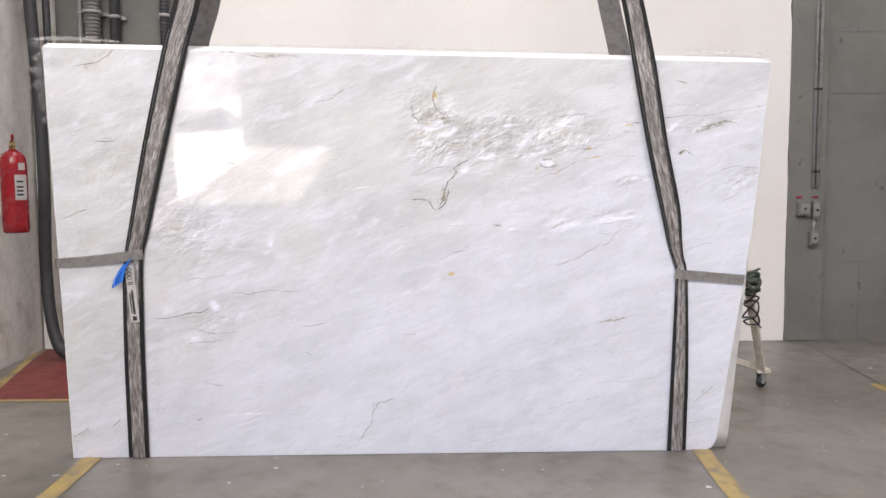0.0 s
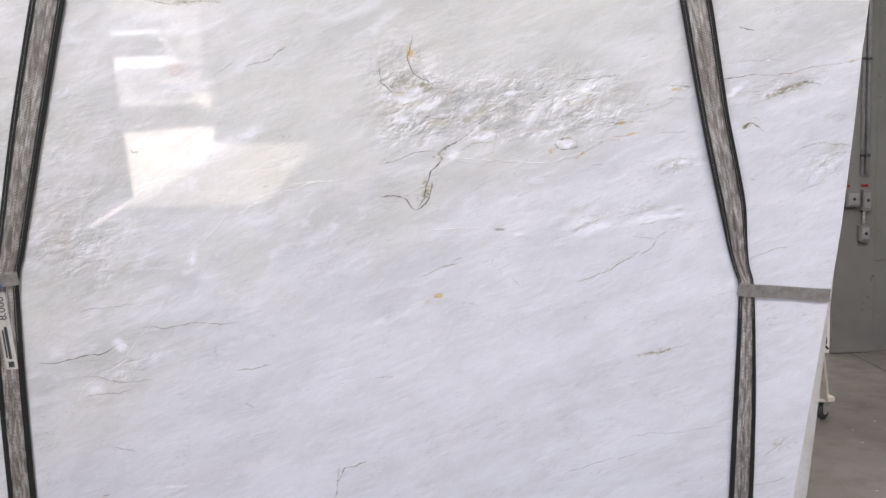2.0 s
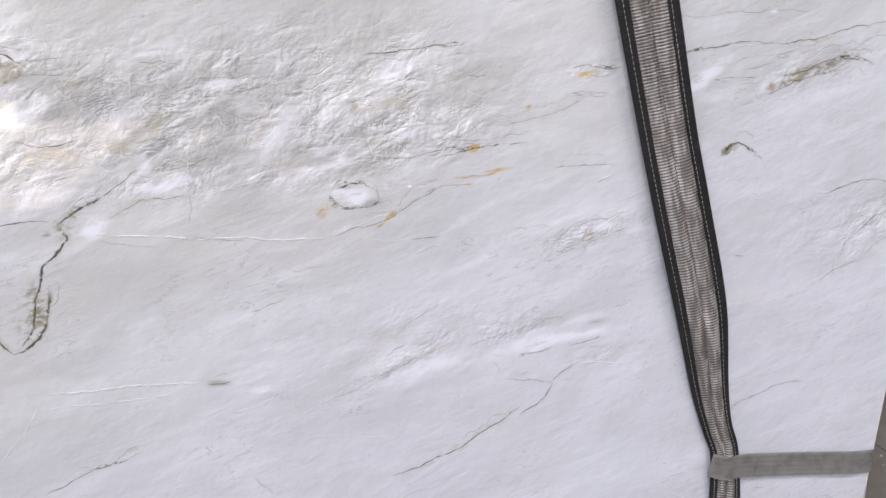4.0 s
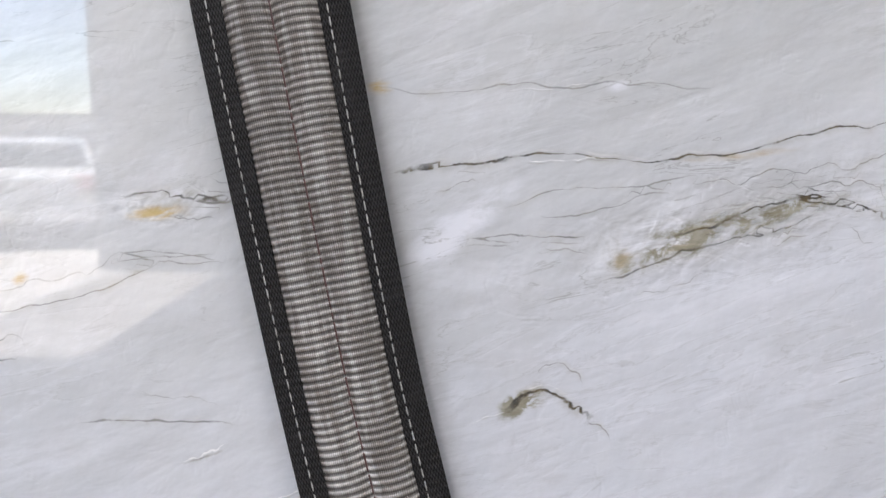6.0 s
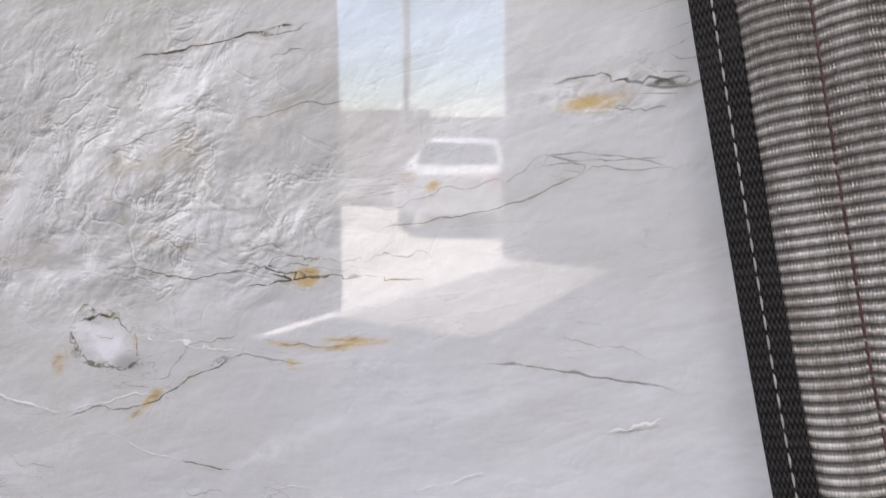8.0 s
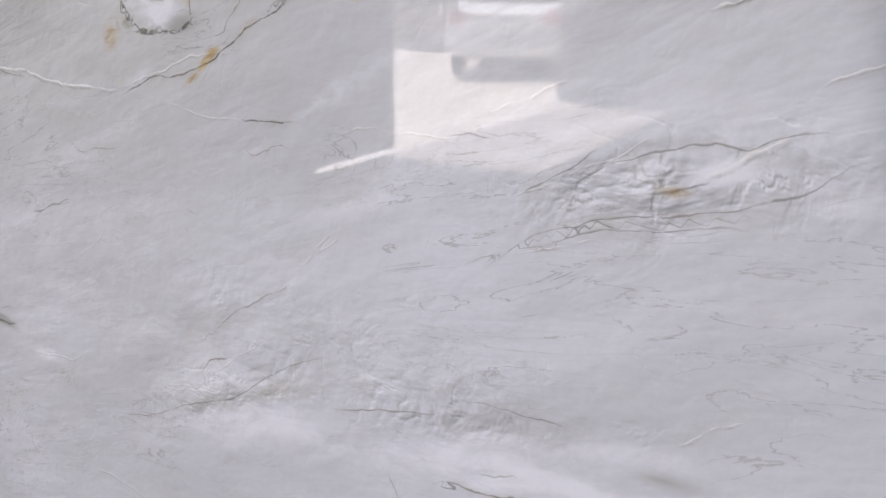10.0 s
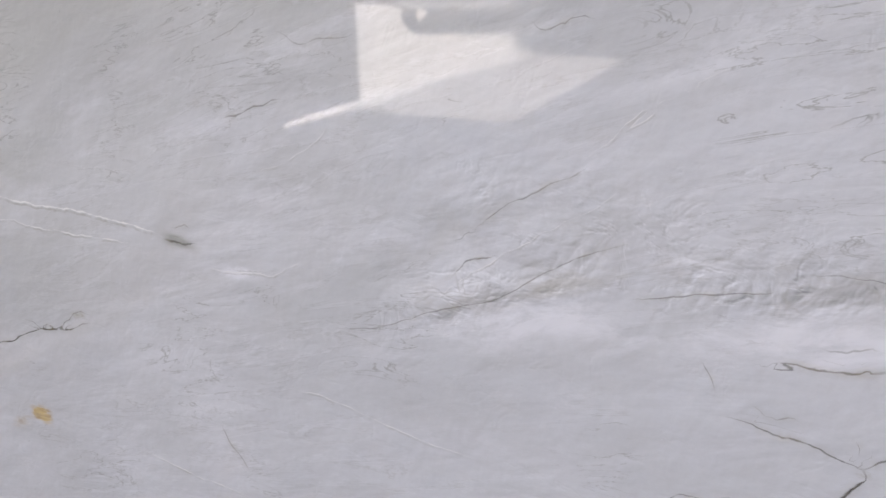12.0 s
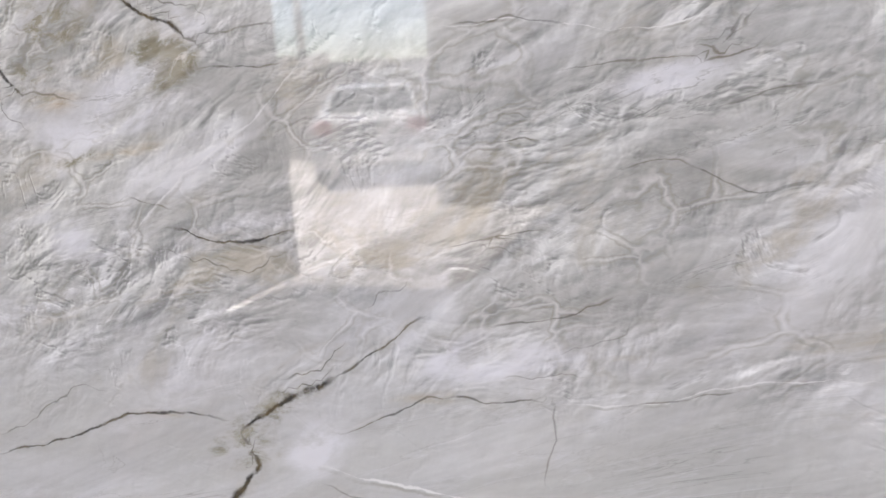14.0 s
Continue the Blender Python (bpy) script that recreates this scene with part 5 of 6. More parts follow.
def slab_mesh(name, gu, gv, depth, fields=None):
    """A slab: its face as a fine sheet, four sawn sides and the back."""
    nv, nu = gu.shape
    count = nv * nu
    co = np.zeros((count, 3), np.float32)
    co[:, 0], co[:, 2] = gu.ravel(), gv.ravel()
    ids = np.arange(count).reshape(nv, nu)
    quads = np.stack([ids[:-1, :-1], ids[:-1, 1:], ids[1:, 1:], ids[1:, :-1]], -1).reshape(-1, 4)
    rim = np.concatenate([ids[0, :], ids[1:, -1], ids[-1, -2::-1], ids[-2:0:-1, 0]])
    rim_co = co[rim].copy()
    rim_co[:, 1] = depth
    new_ids = count + np.arange(len(rim))
    sides = np.stack([rim, new_ids, np.roll(new_ids, -1), np.roll(rim, -1)], -1)
    quads = np.concatenate([quads, sides])
    co = np.concatenate([co, rim_co])
    mesh = bpy.data.meshes.new(name)
    mesh.vertices.add(len(co))
    mesh.vertices.foreach_set("co", co.ravel())
    mesh.loops.add(quads.size + len(rim))
    mesh.loops.foreach_set("vertex_index", np.concatenate([quads.ravel(), new_ids[::-1]]).astype(np.int32))
    starts = np.concatenate([np.arange(len(quads)) * 4, [quads.size]]).astype(np.int32)
    mesh.polygons.add(len(starts))
    mesh.polygons.foreach_set("loop_start", starts)
    index = np.zeros(len(starts), np.int32)
    index[(nv - 1) * (nu - 1):] = 1
    # outermost face cells take the paler edge stone, a painted highlight along the arris
    if fields is not None:
        face = index[:(nv - 1) * (nu - 1)].reshape(nv - 1, nu - 1)
        face[:, -1], face[:, 0], face[-1, :] = 1, 1, 1
    mesh.polygons.foreach_set("material_index", index)
    mesh.update(calc_edges=True)
    if fields is not None:
        for key, layers in fields.items():
            attr = mesh.color_attributes.new(key, "FLOAT_COLOR", "POINT")
            data = np.zeros((len(co), 4), np.float32)
            for i, layer in enumerate(layers):
                data[:count, i] = layer.ravel()
            attr.data.foreach_set("color", data.ravel())
    return mesh


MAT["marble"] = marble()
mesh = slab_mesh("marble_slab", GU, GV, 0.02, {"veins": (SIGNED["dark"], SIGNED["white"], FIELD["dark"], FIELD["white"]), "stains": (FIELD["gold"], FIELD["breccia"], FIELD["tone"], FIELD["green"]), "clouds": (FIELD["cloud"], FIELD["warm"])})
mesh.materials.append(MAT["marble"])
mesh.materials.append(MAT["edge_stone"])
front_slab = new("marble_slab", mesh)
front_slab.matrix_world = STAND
tagged(front_slab, "polished white-grey marble slab with dark and gold veins, held by two slings", "stone slab", "slabs in the bundle")

# the slabs behind it, each a little out of line
for i, (du, dtop, dleft) in enumerate(((0.062, 0.004, -0.004), (0.066, 0.012, -0.012), (0.045, 0.008, -0.006), (0.055, 0.020, -0.022), (0.03, 0.012, -0.01))):
    s2, t2 = np.meshgrid(np.linspace(0, 1, 30), np.linspace(0, 1, 24))
    gv2 = t2 * (top_of(s2) + dtop)
    gu2 = (edge_left(gv2) + dleft) * (1 - s2) + (np.interp(gv2, [0, 0.03, 0.8, 1.8], [1.338, 1.345, 1.415, 1.478]) + du * np.interp(gv2, [0, 0.9, 1.8], [1, 0.35, 0.05])) * s2
    mesh = slab_mesh("marble_slab", gu2, gv2, 0.02)
    mesh.materials.append(MAT["edge_stone"])
    mesh.materials.append(MAT["edge_stone"])
    ob = new("marble_slab", mesh)
    ob.matrix_world = STAND @ Matrix.Translation((0, 0.0225 * (i + 1), 0))
    tagged(ob, "pale marble slab stacked close behind the front slab", "stone slab", "slabs in the bundle")
BUNDLE = 0.0225 * 6

# ---------------------------------------------------------------- lifting slings


def web_material():
    m = Nodes("ribbed_polyester_webbing")
    uv = m.node("ShaderNodeUVMap", uv_map="along")
    sep = m.node("ShaderNodeSeparateXYZ")
    m.link(uv.outputs[0], sep.inputs[0])
    across, along = sep.outputs[0], sep.outputs[1]
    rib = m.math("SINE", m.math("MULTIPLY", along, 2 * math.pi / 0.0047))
    comb = m.node("ShaderNodeCombineXYZ")
    m.link(m.math("MULTIPLY", across, 1.0), comb.inputs[0])
    m.link(along, comb.inputs[1])
    yarn = m.math("SINE", m.math("MULTIPLY", across, 2 * math.pi / 0.0013))
    streak = m.node("ShaderNodeTexNoise")
    mp = m.node("ShaderNodeMapping")
    mp.inputs["Scale"].default_value = (120, 18, 1)
    m.link(comb.outputs[0], mp.inputs[0])
    m.link(mp.outputs[0], streak.inputs["Vector"])
    streak.inputs["Scale"].default_value, streak.inputs["Detail"].default_value = 1.0, 5
    big = m.noise(m.coords(), 7, 4)
    c = m.mix(m.step(streak.outputs[0], 0.3, 0.72), (0.30, 0.265, 0.235), (0.80, 0.765, 0.73))
    c = m.mix(m.step(big, 0.35, 0.7, 0, 0.6), c, (0.22, 0.20, 0.185))
    patchy = m.noise(m.coords((1, 1, 0.35)), 28, 4, 0.6)
    c = m.mix(m.step(patchy, 0.42, 0.66, 0, 0.6), c, (0.16, 0.14, 0.125))
    # shade in the grooves between ribs and yarns, put into the colour
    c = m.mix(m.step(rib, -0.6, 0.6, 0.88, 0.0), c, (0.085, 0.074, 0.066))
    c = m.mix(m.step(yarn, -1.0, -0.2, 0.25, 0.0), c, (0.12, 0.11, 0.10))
    m.bump(m.math("ADD", rib, m.math("MULTIPLY", yarn, 0.35)), 0.5, 0.0012)
    return m.out(c, m.step(streak.outputs[0], 0.3, 0.7, 0.18, 0.34))


def band_material():
    m = Nodes("black_woven_border")
    uv = m.node("ShaderNodeUVMap", uv_map="along")
    sep = m.node("ShaderNodeSeparateXYZ")
    m.link(uv.outputs[0], sep.inputs[0])
    across, along = sep.outputs[0], sep.outputs[1]
    a = m.math("SINE", m.math("MULTIPLY", along, 2 * math.pi / 0.0047))
    b = m.math("SINE", m.math("MULTIPLY", across, 2 * math.pi / 0.0019))
    weave = m.math("MULTIPLY", a, b)
    n = m.noise(m.coords(), 60, 4)
    c = m.mix(m.step(weave, -0.6, 0.8), (0.006, 0.0055, 0.0055), (0.040, 0.037, 0.037))
    c = m.mix(m.step(n, 0.5, 0.75, 0, 0.5), c, (0.034, 0.032, 0.032))
    m.bsdf.inputs["Specular IOR Level"].default_value = 0.22
    m.bump(m.math("ADD", weave, m.math("MULTIPLY", a, 0.6)), 0.6, 0.001)
    return m.out(c, 0.7)


MAT["web"], MAT["band"] = web_material(), band_material()
MAT["worn_web"] = worn("worn_grey_webbing", (0.16, 0.15, 0.14), (0.08, 0.075, 0.07), 0.6, 40, 0.7)
MAT["thread"] = worn("pale_thread", (0.42, 0.41, 0.39), (0.2, 0.19, 0.18), 0.6, 60, 0.5)
MAT["seam"] = worn("dark_red_thread", (0.10, 0.045, 0.04), (0.06, 0.04, 0.037), 0.7, 60, 0.5)


def sling_shape(x):
    """Height of the sling's cross section over its width, x from -1 to 1."""
    a = abs(x)
    if a > 0.60:
        return 0.0125 - 0.0030 * ((a - 0.60) / 0.40) ** 2
    return 0.0126 + 0.0062 * math.sin(math.pi * (a / 0.60)) ** 0.7


def strip(name, line, x0, x1, samples, material, parent, lift=0.0, label="", ribs=0.0):
    """One lengthwise strip of a sling. line: (place, side, out, width, length so far)."""
    bm = bmesh.new()
    uvl = bm.loops.layers.uv.new("along")
    rows = []
    for p, side, out, width, run in line:
        row = []
        for k in range(samples + 1):
            x = x0 + (x1 - x0) * k / samples
            h = sling_shape(x) + lift
            if ribs:
                h += ribs * math.sin(2 * math.pi * run / 0.0047)
            row.append((bm.verts.new(p + side * (x * width / 2) + out * h), x * width / 2, run))
        rows.append(row)
    for r0, r1 in zip(rows, rows[1:]):
        for k in range(samples):
            q = (r0[k], r0[k + 1], r1[k + 1], r1[k])
            f = bm.faces.new([c[0] for c in q])
            for loop, c in zip(f.loops, q):
                loop[uvl].uv = (c[1], c[2])
    return part(name, bm, material, parent, label, smooth=True)


def underside(line, material, parent):
    """The closed back and borders of a sling."""
    bm = bmesh.new()
    rows = []
    for p, side, out, width, run in line:
        rows.append([bm.verts.new(p + side * (x * width / 2) + out * h) for x, h in ((-1, 0.0095), (-0.98, 0.0065), (0.98, 0.0065), (1, 0.0095))])
    for r0, r1 in zip(rows, rows[1:]):
        for k in range(3):
            bm.faces.new((r0[k + 1], r0[k], r1[k], r1[k + 1]))
    return part("backing", bm, material, parent)


def sling_line(points, pitch):
    """Points are (u, offset, v, width) in the slab's frame; gives an even line along them."""
    ext = [tuple(2 * a - c for a, c in zip(points[0], points[1])), *points, tuple(2 * a - c for a, c in zip(points[-1], points[-2]))]
    raw = []
    for i in range(1, len(ext) - 2):
        p0, p1, p2, p3 = (np.array(q) for q in ext[i - 1:i + 3])
        d = np.linalg.norm((p2 - p1)[:3])
        m1 = (p2 - p0) * d / max(np.linalg.norm((p2 - p0)[:3]), 1e-6)
        m2 = (p3 - p1) * d / max(np.linalg.norm((p3 - p1)[:3]), 1e-6)
        n = max(1, round(d / pitch))
        for k in range(n):
            t = k / n
            q = (2 * t ** 3 - 3 * t * t + 1) * p1 + (t ** 3 - 2 * t * t + t) * m1 + (3 * t * t - 2 * t ** 3) * p2 + (t ** 3 - t * t) * m2
            raw.append((Vector(q[:3]), float(q[3])))
    raw.append((Vector(points[-1][:3]), points[-1][3]))
    line, run = [], 0.0
    for i, (p, w) in enumerate(raw):
        d = (raw[min(i + 2, len(raw) - 1)][0] - raw[max(i - 2, 0)][0]).normalized()
        out = Vector((0, -1, 0))
        out = (out - d * out.dot(d)).normalized()
        side = d.cross(out)
        if i:
            run += (p - raw[i - 1][0]).length
        line.append((p, side, out, w, run))
    return line


def stitch_row(name, line, x, material, parent, every=0.0080, length=0.0064, r=0.0006):
    bm = bmesh.new()
    runs = [q[4] for q in line]
    s = 0.0
    while s < runs[-1] - length:
        ends = []
        for q in (s, s + length):
            i = min(int(np.searchsorted(runs, q)), len(line) - 1)
            p, side, out, w, run = line[i]
            ends.append(p + side * (x * w / 2) + out * (sling_shape(x) + 0.0007))
        if (ends[1] - ends[0]).length > 1e-4:
            tube_into(bm, [ends[0], (ends[0] + ends[1]) / 2 + Vector((0, -0.0003, 0)), ends[1]], r, 5)
        s += every
    bmesh.ops.recalc_face_normals(bm, faces=bm.faces)
    ob = part(name, bm, material, parent)
    ob["kind"] = "stuff"
    return ob


def sling(front, back, label):
    ob = thing("lifting_sling", label, "lifting sling", "slings round the slabs", STAND)
    fine = sling_line(front, 0.0020)
    mid = fine[::3]
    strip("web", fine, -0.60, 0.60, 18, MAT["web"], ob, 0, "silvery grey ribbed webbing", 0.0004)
    strip("edge_band", mid, -1.0, -0.60, 6, MAT["band"], ob, 0.0012, "black woven border")
    strip("edge_band", mid, 0.60, 1.0, 6, MAT["band"], ob, 0.0012, "black woven border")
    underside(mid, MAT["band"], ob)
    near = [q for q in fine if 0.75 < q[0].z < 1.9]
    for x in (-0.79, 0.71):
        stitch_row("stitching", [(q[0], q[1], q[2], q[3], q[4] - near[0][4]) for q in near], x, MAT["thread"], ob)
    stitch_row("seam", [(q[0], q[1], q[2], q[3], q[4] - near[0][4]) for q in near], 0.0, MAT["seam"], ob, 0.0068, 0.0058, 0.0006)
    rear = [(p, -s, -o, w, r) for p, s, o, w, r in sling_line(back, 0.02)]
    strip("rear_web", rear, -0.60, 0.60, 6, MAT["web"], ob)
    strip("rear_band", rear, -1.0, -0.60, 3, MAT["band"], ob, 0.0012)
    strip("rear_band", rear, 0.60, 1.0, 3, MAT["band"], ob, 0.0012)
    underside(rear, MAT["worn_web"], ob)
    return ob


TOP_V = 5.2
left_sling = sling([(-1.331, 0, 0.006, 0.094), (-1.312, 0, 0.5, 0.092), (-1.29, 0, 0.86, 0.088), (-1.276, 0, 0.965, 0.082), (-1.25, 0, 1.06, 0.088), (-1.155, 0, 1.42, 0.100), (-1.034, 0, 1.84, 0.102), (-0.972, 0.0, 2.026, 0.106), (-0.10, 0.03, TOP_V, 0.105)],
      [(-1.331, BUNDLE, 0.006, 0.094), (-1.20, BUNDLE, 0.9, 0.09), (-0.985, BUNDLE, 1.87, 0.102), (-0.93, BUNDLE - 0.005, 2.03, 0.105), (-0.10, 0.06, TOP_V, 0.105)],
      "grey ribbed lifting sling with black borders, white label, round the slabs")
right_sling = sling([(1.157, 0, 0.006, 0.088), (1.151, 0, 0.42, 0.078), (1.140, 0, 0.76, 0.058), (1.132, 0, 0.872, 0.050), (1.116, 0, 0.92, 0.052), (1.100, 0, 0.985, 0.064), (1.0715, -0.007, 1.13, 0.086), (1.0265, -0.011, 1.306, 0.090), (1.0005, -0.012, 1.41, 0.0895), (0.9555, -0.011, 1.62, 0.095), (0.929, -0.006, 1.755, 0.097), (0.868, 0, 2.016, 0.090), (0.02, 0.03, TOP_V, 0.10)],
      [(1.157, BUNDLE, 0.006, 0.088), (1.05, BUNDLE, 0.9, 0.08), (0.86, BUNDLE, 1.81, 0.094), (0.805, BUNDLE - 0.005, 2.016, 0.092), (0.02, 0.06, TOP_V, 0.10)],
      "grey ribbed lifting sling with black borders, pinched by a tie")

# ---------------------------------------------------------------- ties, label and tape on the slings


def tie_strap(name, points, width, label, thick=0.0035):
    """A flat ribbed tie that lies on the slab and turns round its border."""
    ob = thing(name, label, "tie strap", "ties round the slings", STAND)
    pts = curve_points(points, 10)
    bm = bmesh.new()
    rows = []
    n = 14
    for i, p in enumerate(pts):
        d = (pts[min(i + 1, len(pts) - 1)] - pts[max(i - 1, 0)]).normalized()
        side = Vector((0, 0, 1)) - d * d.z
        side.normalize()
        out = side.cross(d)
        if out.y > 0.3:
            out = -out
        row = []
        for k in range(n + 1):
            x = -1 + 2 * k / n
            row.append(bm.verts.new(p + side * (x * width / 2) + out * (thick * (0.8 + 0.35 * math.cos(x * 5 * math.pi)))))
        rows.append(row)
    for r0, r1 in zip(rows, rows[1:]):
        for k in range(n):
            bm.faces.new((r0[k], r0[k + 1], r1[k + 1], r1[k]))
    bmesh.ops.solidify(bm, geom=bm.faces[:], thickness=0.002)
    bmesh.ops.recalc_face_normals(bm, faces=bm.faces)
    part("webbing", bm, MAT["tie"], ob, smooth=True)
    return ob


tie_strap("tie_strap", [(-1.612, 0.12, 0.918), (-1.621, 0.02, 0.918), (-1.608, -0.004, 0.922), (-1.45, -0.006, 0.934), (-1.34, -0.010, 0.947), (-1.28, -0.0225, 0.956), (-1.236, -0.014, 0.960)], 0.044, "flat grey ribbed tie pulled round the slab's border")
tie_strap("tie_strap", [(1.105, -0.014, 0.853), (1.13, -0.0225, 0.848), (1.17, -0.012, 0.843), (1.28, -0.006, 0.831), (1.405, -0.005, 0.819), (1.424, 0.02, 0.817), (1.43, 0.12, 0.815)], 0.044, "flat grey ribbed tie pulled round the slab's border")

MAT["grimy_label"] = worn("grimy_label_cloth", (0.52, 0.50, 0.47), (0.30, 0.285, 0.26), 0.6, 25, 0.7)
label_thing = thing("sling_label", "white printed load label sewn on the sling", "label", at=STAND @ pose(-1.297, -0.0190, 0.79, 0, -2.2, 0))
block("cloth", -0.019, 0.019, -0.001, 0.001, -0.135, 0.125, MAT["grimy_label"], label_thing)
txt = bpy.data.curves.new("load_text", "FONT")
txt.body, txt.size, txt.align_x, txt.align_y, txt.extrude = "8.000", 0.036, "CENTER", "CENTER", 0.0003
tob = new("load_text", txt)
tob.data.materials.append(MAT["ink"])
tob.parent = label_thing
tob.matrix_local = Matrix.Translation((0, -0.0016, 0.072)) @ pose(0, 0, 0, 90, -90, 0)
for z0, z1, x0, x1 in ((-0.10, 0.010, -0.004, 0.006), (-0.095, 0.0, -0.012, -0.007), (-0.128, -0.108, -0.009, 0.009)):
    block("print_bar", x0, x1, -0.0018, -0.0012, z0, z1, MAT["ink"], label_thing)

tape = thing("tape_tag", "torn blue tape tag stuck below the tie", "tape", at=STAND @ pose(-1.312, -0.021, 0.885, 0, 0, 0))
bm = bmesh.new()
rows = []
for i in range(13):
    t = i / 12
    cx, cz = -0.018 - 0.020 * t + 0.030 * (1 - t) ** 2, 0.048 - 0.105 * t
    w = 0.022 * (1 - 0.15 * t)
    y = -0.004 - 0.012 * math.sin(t * 2.6)
    rows.append([bm.verts.new((cx + s * w + 0.008 * t * s, y - 0.004 * (s * s), cz + 0.016 * s)) for s in (-1, -0.3, 0.3, 1)])
for r0, r1 in zip(rows, rows[1:]):
    for k in range(3):
        bm.faces.new((r0[k], r0[k + 1], r1[k + 1], r1[k]))
bmesh.ops.solidify(bm, geom=bm.faces[:], thickness=0.001)
part("tape", bm, MAT["blue"], tape, smooth=True)

# steel ring where the slings meet overhead
ring = thing("lifting_ring", "plain dark steel lifting ring holding the slings", "lifting ring")
tube("ring", [STAND @ Vector((-0.04 + 0.16 * math.cos(a), 0.05, TOP_V + 0.10 + 0.16 * math.sin(a))) for a in np.linspace(0, 2 * math.pi, 40)], 0.018, MAT["steel"], ring)
tube("chain_rod", [STAND @ Vector((-0.04, 0.05, TOP_V + 0.24)), Vector((-0.04, -0.55, HALL_H + 0.05))], 0.014, MAT["steel"], ring)

# clear film left along the top of the bundle


def film_material():
    m = Nodes("clear_film")
    m.bsdf.inputs["Alpha"].default_value = 0.13
    n = m.noise(m.coords(), 40, 5)
    m.bump(n, 0.5, 0.01)
    return m.out((0.82, 0.80, 0.76), 0.18)


MAT["film"] = film_material()


def film(name, u0, u1, v_of, rise, seed, label):
    rng = random.Random(seed)
    bm = bmesh.new()
    n, rows = 70, []
    for i in range(n + 1):
        t = i / n
        u = u0 + (u1 - u0) * t
        v = v_of(u)
        h = rise * (0.35 + 0.65 * rng.random()) * math.sin(math.pi * min(1, 0.06 + t * 0.94)) ** 0.4
        rows.append([bm.verts.new((u + 0.006 * rng.random(), 0.021 + (BUNDLE - 0.03) * s + 0.01 * rng.random(), v + 0.022 + h * math.sin(math.pi * min(1, s + 0.08)) + 0.004 * rng.random())) for s in (0, 0.15, 0.4, 0.7, 1)])
    for r0, r1 in zip(rows, rows[1:]):
        for k in range(4):
            bm.faces.new((r0[k], r0[k + 1], r1[k + 1], r1[k]))
    ob = part(name, bm, MAT["film"], smooth=True)
    ob.matrix_world = STAND
    return tagged(ob, label, "plastic film")


top_v = lambda u: 1.843 - 0.078 * (u + 1.588) / 3.065
film("plastic_film", 1.12, 1.478, top_v, 0.028, 3, "crumpled clear plastic film on top of the slabs")
film("plastic_film", -0.9, 0.80, top_v, 0.010, 5, "thin clear plastic film along the slabs' top")
film("plastic_film", -1.66, -1.30, top_v, 0.03, 8, "crumpled clear plastic film over the slabs' corner")

# hanging film at the far corner of the bundle
bm = bmesh.new()
rng = random.Random(12)
rows = []
for i in range(26):
    t = i / 25
    rows.append([bm.verts.new((-1.605 - (0.085 * math.sin(math.pi * min(1, 0.25 + t * 0.8)) * (0.6 + 0.5 * rng.random())) * s, 0.03 + 0.08 * s * rng.random(), 1.86 - 0.42 * t + 0.02 * rng.random())) for s in (0, 0.5, 1)])
for r0, r1 in zip(rows, rows[1:]):
    for k in range(2):
        bm.faces.new((r0[k], r0[k + 1], r1[k + 1], r1[k]))
hang = part("plastic_film", bm, MAT["film"], smooth=True)
hang.matrix_world = STAND
tagged(hang, "torn clear film hanging off the slabs' corner", "plastic film")

# ---------------------------------------------------------------- trolley behind the slabs


def caster(parent, x, y):
    w = lathe("wheel", [(0.004, -0.012), (0.034, -0.012), (0.040, -0.007), (0.040, 0.007), (0.034, 0.012), (0.004, 0.012)], MAT["dark"], parent, 24, label="small black caster wheel")
    w.matrix_local = pose(x, y, 0.041, 90, 0, 30)
    bm = bmesh.new()
    box_into(bm, -0.022, 0.022, -0.021, -0.016, -0.005, 0.055, 0.001)
    box_into(bm, -0.022, 0.022, 0.016, 0.021, -0.005, 0.055, 0.001)
    box_into(bm, -0.026, 0.026, -0.024, 0.024, 0.050, 0.058, 0.001)
    f = part("fork", bm, MAT["steel"], parent)
    f.matrix_local = pose(x, y, 0.041, 0, 0, 30)
    h = lathe("hub", [(0.003, -0.0145), (0.014, -0.0145), (0.014, 0.0145), (0.003, 0.0145)], MAT["paper"], w, 16)
    return w


def beam(name, a, b, w, material, parent):
    """A square steel tube between two points."""
    a, b = Vector(a), Vector(b)
    bm = bmesh.new()
    box_into(bm, -w / 2, w / 2, -w / 2, w / 2, 0, (b - a).length, w * 0.12)
    ob = part(name, bm, material, parent)
    ob.matrix_local = Matrix.Translation(a) @ (b - a).to_track_quat("Z", "Y").to_matrix().to_4x4()
    return ob


trolley = thing("slab_trolley", "cream painted steel trolley on casters behind the slabs", "trolley")
beam("post", (2.03, 1.09, 0.10), (1.725, 0.63, 0.78), 0.042, MAT["cream"], trolley)
beam("foot_bar", (2.03, 1.12, 0.115), (1.2, 0.85, 0.42), 0.036, MAT["cream"], trolley)
beam("post", (-1.2, 1.035, 0.105), (-1.1, 0.62, 0.80), 0.042, MAT["cream"], trolley)
beam("foot_bar", (1.6, 1.035, 0.115), (-1.2, 1.035, 0.115), 0.04, MAT["cream"], trolley)
beam("top_bar", (1.70, 0.60, 0.80), (-1.1, 0.60, 0.80), 0.04, MAT["cream"], trolley)
block("foot_plate", 1.99, 2.07, 1.06, 1.14, 0.098, 0.122, MAT["cream"], trolley, 0.003)
caster(trolley, 2.03, 1.10)
